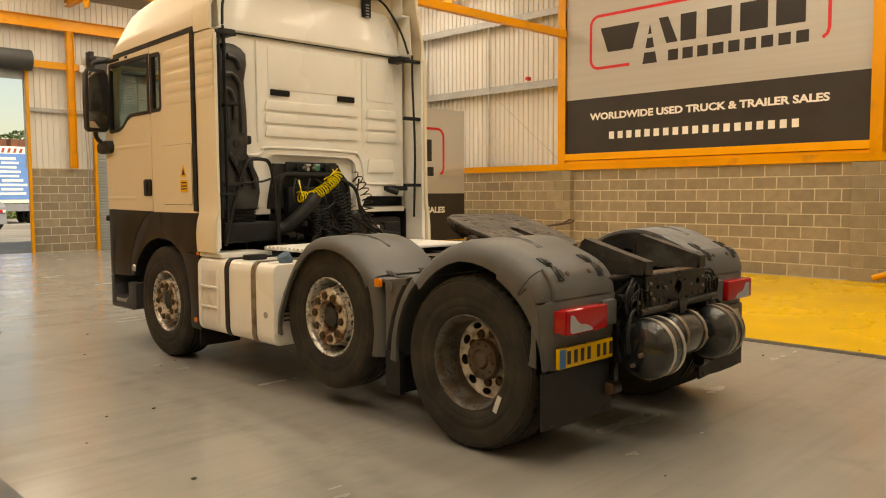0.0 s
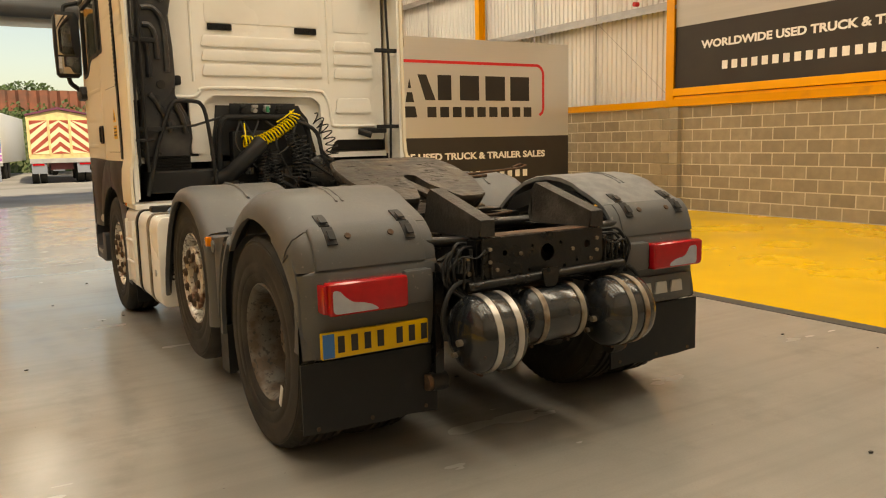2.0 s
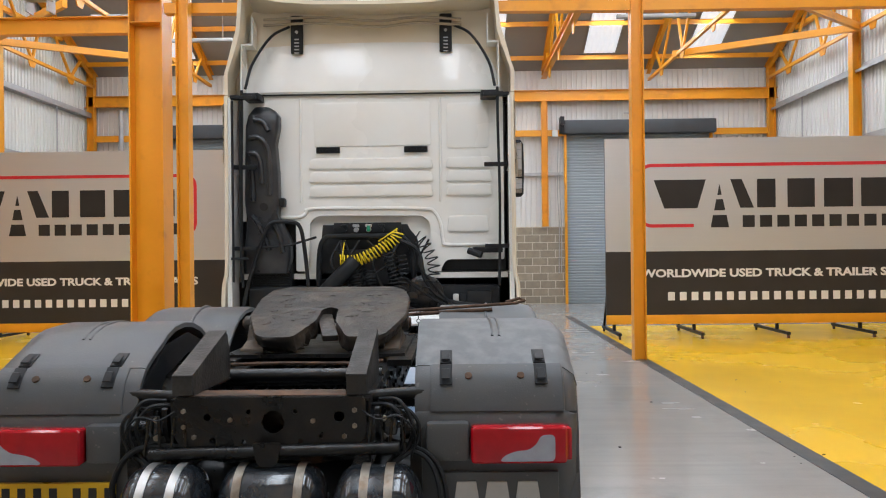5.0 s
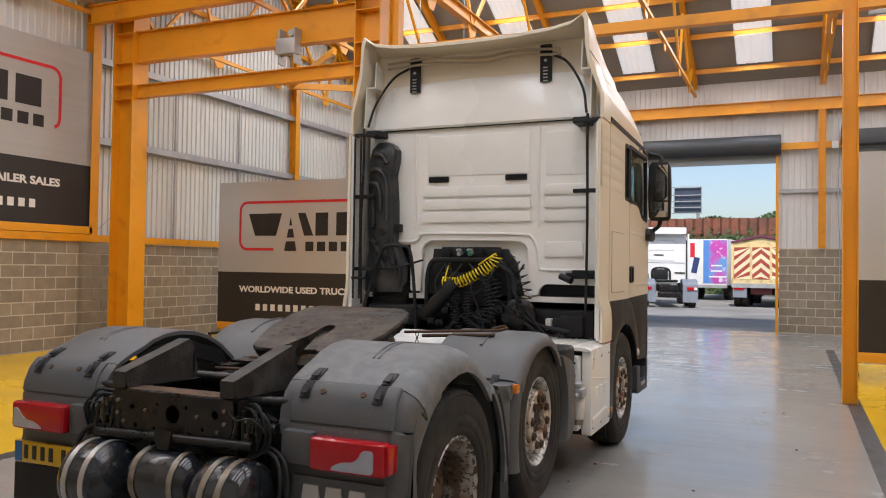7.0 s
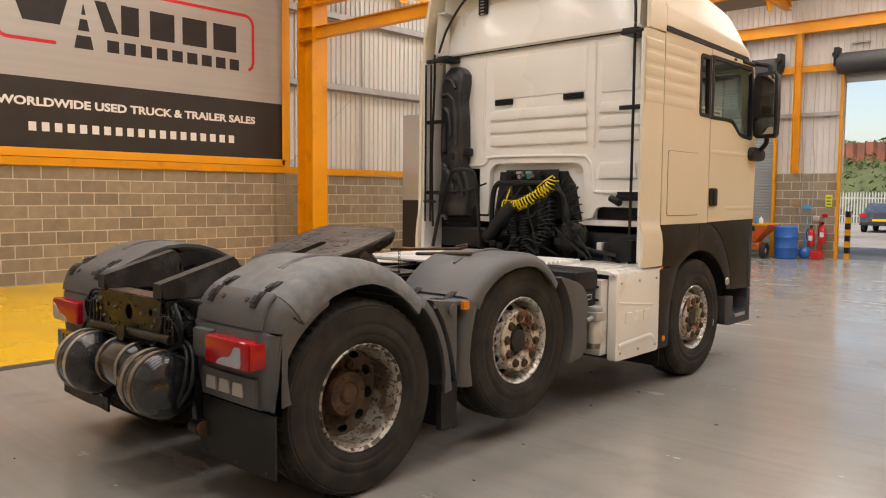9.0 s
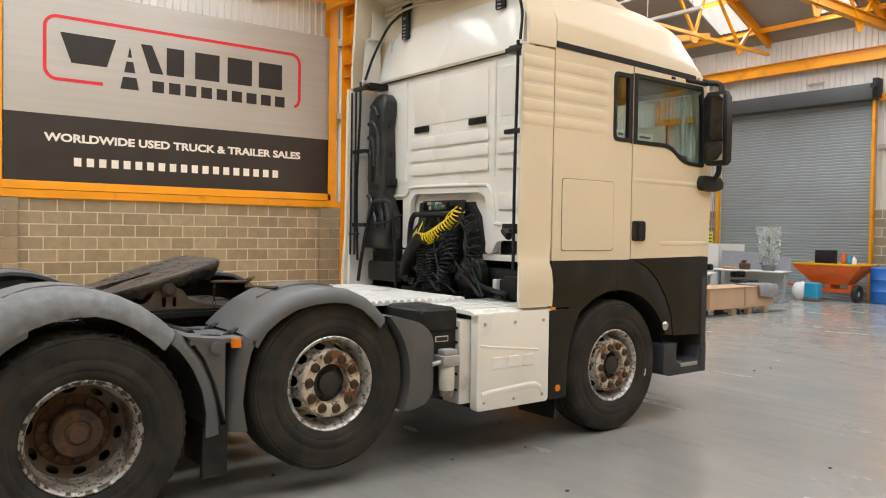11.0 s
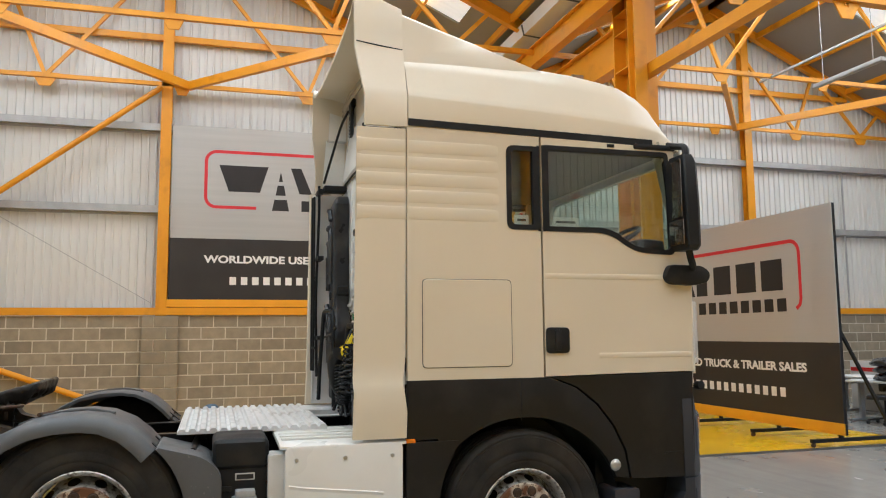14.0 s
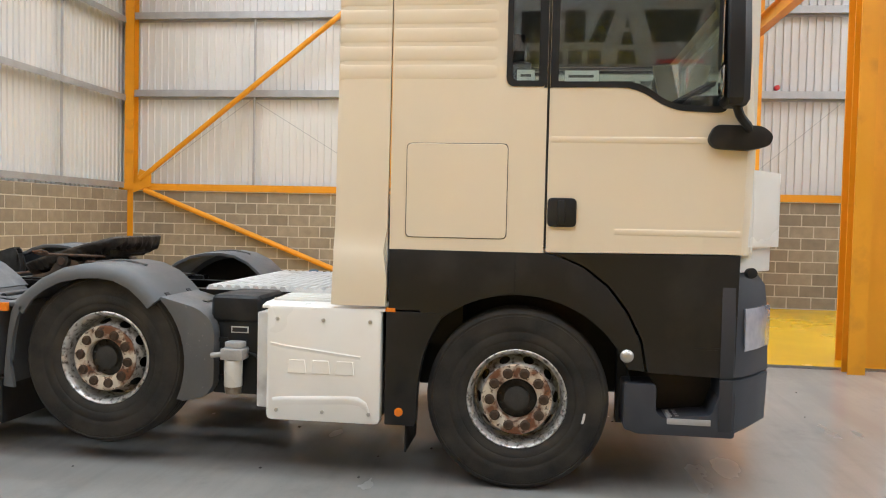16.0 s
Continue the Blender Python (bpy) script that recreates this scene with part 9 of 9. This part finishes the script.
for x in (-3.42, -4.82):
    bm = bmesh.new()
    lathe(bm, [(0.08, -0.05), (0.2, -0.06), (0.215, 0), (0.2, 0.06), (0.08, 0.05), (0.05, 0.03), (0.0001, 0.03)], 20, "x", (x, 18.3, 0.215))
    w_ = part("wheel", bm, M_TYRE, sp)
    bm = bmesh.new()
    cyl(bm, (x - 0.04, 18.3, 0.215), (x + 0.04, 18.3, 0.215), 0.09, 14)
    part("rim", bm, M_RAIL, w_)
bm = bmesh.new()
bx(bm, -4.5, -4.05, 18.35, 18.6, 0.90, 1.25, 0.02)
solid("petrol_generator", bm, M_BLACKSTEEL, "black framed petrol generator standing on the spreader", "generator")
for x, z, mt_, nm, lb in ((-3.85, 0.26, M_HOPPER, "spray_bottle", "orange plastic bottle on the spreader"), (-3.72, 0.20, M_CYAN, "spray_bottle", "blue plastic bottle on the spreader"), (-3.60, 0.16, M_YWHITE, "spray_bottle", "white plastic bottle on the spreader")):
    bm = bmesh.new()
    cyl(bm, (x, 18.5, 0.90), (x, 18.5, 0.90 + z), 0.055, 14, bev=0.02)
    cyl(bm, (x, 18.5, 0.9 + z), (x, 18.5, 0.95 + z), 0.02, 10)
    solid(nm, bm, mt_, lb, "bottle", "bottles on the spreader")
bm = bmesh.new()
bx(bm, -4.45, -4.1, 17.75, 17.98, 0.04, 0.46, 0.06, 3)
ck = solid("water_container", bm, M_CYAN, "cyan plastic water container on the floor", "container")
bm = bmesh.new()
bx(bm, -4.46, -4.09, 17.74, 17.99, 0.0, 0.10, 0.03)
part("base", bm, M_POT, ck)
bm = bmesh.new()
bmesh.ops.create_icosphere(bm, subdivisions=3, radius=1)
for v in bm.verts:
    n_ = noise.noise(v.co * 3)
    v.co = Vector((v.co.x * (0.22 + 0.05 * n_) - 4.62, v.co.y * 0.18 + 17.95, max(0.0, v.co.z * (0.25 + 0.06 * n_) + 0.2)))
solid("cement_bag", bm, M_YWHITE, "slumped white paper bag on the floor", "bag")
# blue barrels
bm = bmesh.new()
lathe(bm, [(0.0001, 0), (0.26, 0), (0.285, 0.03), (0.29, 0.28), (0.30, 0.30), (0.29, 0.32), (0.29, 0.56), (0.30, 0.58), (0.29, 0.60), (0.285, 0.84), (0.26, 0.87), (0.25, 0.85), (0.0001, 0.85)], 28, "z", (-3.02, 18.75, 0))
solid("barrel", bm, M_BLUEBARREL, "blue plastic barrel standing by the wall", "barrel")
bm = bmesh.new()
bmesh.ops.create_uvsphere(bm, u_segments=18, v_segments=12, radius=0.16, matrix=Matrix.Translation((-2.62, 19.0, 0.16)))
cyl(bm, (-2.62, 19.0, 0.30), (-2.68, 19.3, 0.75), 0.02, 8)
solid("blue_float", bm, M_BLUEBARREL, "small blue ball with a handle beside the barrel", "ball")
for x, mt_, top in ((-3.05, M_WOOD, 1.45), (-2.72, M_CYAN, 1.35)):
    bm = bmesh.new()
    cyl(bm, (x, 18.95 if x < -3 else 19.2, 0.02), (x + 0.05, 19.32, top), 0.013, 8)
    bx(bm, x - 0.1, x + 0.16, 19.26, 19.34, top - 0.02, top + 0.06, 0.01)
    solid("broom", bm, mt_, "broom leaning against the block wall", "broom", "brooms by the wall")
# fire point
fp = thing("fire_point", "red stand with two fire extinguishers by the doorway", "fire extinguisher stand")
bm = bmesh.new()
bx(bm, -2.46, -2.20, 18.95, 19.3, 0.0, 0.22, 0.02)
bx(bm, -2.36, -2.28, 19.24, 19.30, 0.2, 1.0)
part("stand", bm, M_REDEXT, fp)
for x, z in ((-2.52, 0.34), (-2.24, 0.44)):
    bm = bmesh.new()
    lathe(bm, [(0.0001, 0), (0.075, 0), (0.08, 0.04), (0.08, 0.36), (0.05, 0.43), (0.025, 0.45), (0.025, 0.5), (0.0001, 0.5)], 18, "z", (x, 19.2, z))
    ex = part("extinguisher", bm, M_REDEXT, fp, "red fire extinguisher")
    bm = bmesh.new()
    bx(bm, x - 0.05, x + 0.03, 19.18, 19.22, z + 0.49, z + 0.55, 0.01)
    tube(bm, smooth_path([(x, 19.16, z + 0.5), (x - 0.09, 19.12, z + 0.4), (x - 0.08, 19.12, z + 0.15)]), 0.012, 6)
    part("valve", bm, M_BLACKSTEEL, ex)
    bm = bmesh.new()
    bx(bm, x - 0.05, x + 0.05, 19.116, 19.122, z + 0.15, z + 0.28)
    part("label", bm, M_LABEL, ex)
for x, z, w, h, mt_, lb in ((-2.50, 1.02, 0.16, 0.12, M_LABEL, "white safety notice"), (-2.28, 1.10, 0.14, 0.10, M_REDEXT, "red and white safety notice"), (-2.20, 1.38, 0.17, 0.33, M_NOTICE, "yellow safety notice"), (-7.99 - 0.25, 1.28, 0.18, 0.40, M_NOTICE, "yellow safety notice")):
    bm = bmesh.new()
    bx(bm, x - w / 2, x + w / 2, FY - 0.14, FY - 0.125, z, z + h, 0.002)
    nb = solid("wall_notice", bm, mt_, lb + " on the block wall", "notice")
    bm = bmesh.new()
    for k in range(3):
        bx(bm, x - w * 0.36, x + w * 0.36, FY - 0.143, FY - 0.1395, z + h * (0.2 + 0.25 * k), z + h * (0.28 + 0.25 * k))
    part("notice_print", bm, M_INK, nb)
# boiler, meter boxes and stored panels along the left wall
bm = bmesh.new()
lathe(bm, [(0.0001, 0), (0.20, 0), (0.205, 0.04), (0.205, 1.50), (0.18, 1.58), (0.0001, 1.60)], 28, "z", (-8.98, FY - 0.36, 0))
bo = solid("boiler", bm, M_BOILER, "cream upright cylinder boiler with a grey flue by the wall", "boiler")
bm = bmesh.new()
cyl(bm, (-8.98, FY - 0.32, 1.55), (-8.98, FY - 0.32, 2.3), 0.07, 14)
cyl(bm, (-8.98, FY - 0.32, 2.28), (-9.16, FY - 0.3, 2.62), 0.07, 14)
cyl(bm, (-9.16, FY - 0.3, 2.60), (-9.16, FY - 0.3, 5.9), 0.07, 14)
part("flue", bm, M_RAIL, bo)
for x, z, h in ((-9.55, 1.35, 0.4), (-9.55, 0.98, 0.3), (-8.5, 1.4, 0.42)):
    bm = bmesh.new()
    bx(bm, x - 0.2, x + 0.2, FY - 0.32, FY - 0.13, z, z + h, 0.02)
    solid("meter_box", bm, M_BOILER, "pale grey electrical box on the block wall", "electrical box", "boxes on the wall")
for x, y, r in ((-8.1, 17.6, 8), (-7.7, 17.9, -6), (-6.9, 17.0, 12), (-6.3, 17.4, -10)):
    bm = bmesh.new()
    bx(bm, -0.5, 0.5, -0.02, 0.02, 0.0, 1.35, 0.004)
    bx(bm, -0.45, -0.37, -0.15, 0.15, 0.0, 0.03)
    bx(bm, 0.37, 0.45, -0.15, 0.15, 0.0, 0.03)
    solid("partition_panel", bm, M_DESK, "white office partition panel standing upright", "panel", "stored panels", m=pose(x, y, 0, 0, 0, r))
for x in (-8.35, -8.2, -8.12, -2.9, -2.62, 3.80, 3.87):
    bm = bmesh.new()
    tube(bm, smooth_path([(x, FY - 0.135, 0.9 if x > -5 else 1.6), (x + 0.02, FY - 0.14, 2.4), (x - 0.03, FY - 0.20, 3.4), (x + 0.01, FY - 0.20, 4.9)], 4), 0.012, 6)
    solid("wall_cable", bm, M_RAIL, "thin grey cable running up the wall", "cable")

bd = bmesh.new()
bx(bd, -7.9, -6.3, 15.2, 15.24, 0.0, 1.02, 0.004)
low_board = solid("notice_board", bd, M_DESK, "white panel with a red band standing behind the desks", "panel")
bd = bmesh.new()
bx(bd, -7.88, -6.32, 15.192, 15.2, 0.80, 0.88)
part("red_band", bd, M_REDEXT, low_board)
bd = bmesh.new()
bx(bd, 3.62, 3.78, FY - 0.34, FY - 0.26, 4.93, 5.12, 0.01)
bx(bd, 3.64, 3.76, FY - 0.27, FY - 0.2, 4.97, 5.08)
solid("switch_box", bd, M_BOILER, "small white switch box on the door rail", "switch box")
# fittings on the steel frame
for x, y, z in ((-5.30, 7.56, 5.46), (3.62, 7.5, 6.0)):
    fl = thing("floodlight", "grey boxy floodlight clamped to the portal beam", "floodlight", "floodlights")
    bm = bmesh.new()
    bx(bm, x - 0.2, x + 0.2, y - 0.12, y + 0.05, z - 0.16, z + 0.12, 0.02)
    part("housing", bm, M_RAIL, fl)
    bm = bmesh.new()
    for dx in (-0.16, 0.16):
        bx(bm, x + dx - 0.015, x + dx + 0.015, y - 0.08, y + 0.12, z - 0.32, z + 0.3)
    cyl(bm, (x + 0.1, y - 0.1, z + 0.2), (x + 0.1, y, z + 0.2), 0.06, 12)
    part("clamp", bm, M_RAIL, fl)
for x, y in ((4.6, 11.2), (-4.6, 12.4)):
    ft = thing("tube_light", "unlit fluorescent batten hanging under the roof", "light", "tube lights")
    bm = bmesh.new()
    bx(bm, x - 0.75, x + 0.75, y - 0.05, y + 0.05, 6.0, 6.07, 0.01)
    part("batten", bm, M_RAIL, ft)
    bm = bmesh.new()
    for dx in (-0.55, 0.55):
        cyl(bm, (x + dx, y, 6.07), (x + dx, y, roof_z(y) + 0.01), 0.008, 6)
    beam(bm, (x - 2.2, y, 6.58), (x + 2.2, y, 6.58), 0.04, 0.04)
    part("hanger", bm, M_RAIL, ft)
for x in (-1.6, 6.0, -5.2):
    bm = bmesh.new()
    bx(bm, x - 0.22, x + 0.22, FY - 0.1, FY - 0.04, 5.62, 5.66)
    cyl(bm, (x + 0.2, FY - 0.07, 5.64), (x + 0.2, FY - 0.07, 5.44), 0.012, 6)
    solid("gas_tap_bracket", bm, M_RAIL, "small grey bracket on the cladding", "bracket")
for sx, y in ((1, 8.7), (-1, 8.55)):
    bm = bmesh.new()
    cyl(bm, (sx * 10.12, y, 4.25), (sx * 10.0, y, 4.25), 0.05, 12, bev=0.01)
    solid("alarm_bell", bm, M_REDEXT, "small red alarm sounder on a wall rail", "alarm")
for x in (DOORS[1][0] - 0.12, DOORS[2][0] - 0.12, DOORS[0][1] + 0.12):
    bm = bmesh.new()
    bx(bm, x - 0.06, x + 0.06, FY - 0.5, FY - 0.2, 5.02, 5.5, 0.01)
    cyl(bm, (x, FY - 0.5, 5.3), (x, FY - 0.62, 5.3), 0.07, 12)
    solid("shutter_motor", bm, M_BLACKSTEEL, "dark shutter motor at the end of the roller", "motor")
# thin cross wires in front of the cladding
for sx, y0, y1 in ((1, 9.9, 7.8), (-1, -1.95, -4.3), (-1, -1.95, 0.9), (-1, 9.8, 7.85)):
    bm = bmesh.new()
    cyl(bm, (sx * 10.09, y0, 4.0), (sx * 10.09, y1, 2.3), 0.006, 6)
    solid("bracing_wire", bm, M_RAIL, "thin steel bracing wire on the wall", "wire", kind="structure")
# scuffs of rubber, flakes and crumbs on the floor
random.seed(21)
bm = bmesh.new()
for k in range(70):
    x, y, s_ = random.uniform(-3.2, 5.5), random.uniform(-3.0, 8.0), random.uniform(0.006, 0.018)
    bmesh.ops.create_icosphere(bm, subdivisions=1, radius=s_, matrix=Matrix.Translation((x, y, s_ * 0.3)) @ Matrix.Diagonal((1, random.uniform(0.4, 1), 0.4, 1)))
tagged(new("crumbs", mesh_of("crumbs", bm, M_CRUMB)), "dark crumbs of dirt scattered on the floor", "dirt", kind="stuff")

# ---- blocks of the walls ----
for name, axis, at, u0, u1, height, out, single in BLOCK_WALLS:
    block_wall(name, axis, at, u0, u1, height, out, single, "buff concrete block wall with pale mortar")
for sx, y in PIERS:
    a, b = (-9.97, -9.86) if sx < 0 else (9.86, 9.97)
    bm = bmesh.new()
    for r in range(9):
        z = r * (BH + BJ) + BJ
        cut = y + (0.11 if r % 2 else -0.11)
        for ya, yb in ((y - 0.33, cut - 0.006), (cut + 0.006, y + 0.33)):
            bx(bm, a, b, ya, yb, z, z + BH, 0.005, 1)
    ob = solid("wall_pier", bm, M_BRICK, "concrete block pier under a column", "pier", kind="structure", smooth=False)
    bm = bmesh.new()
    bx(bm, min(a, b) + 0.01 if sx < 0 else a + 0.01, max(a, b) - 0.01, y - 0.32, y + 0.32, 0, 2.04)
    part("mortar", bm, M_MORTAR, ob, smooth=False)
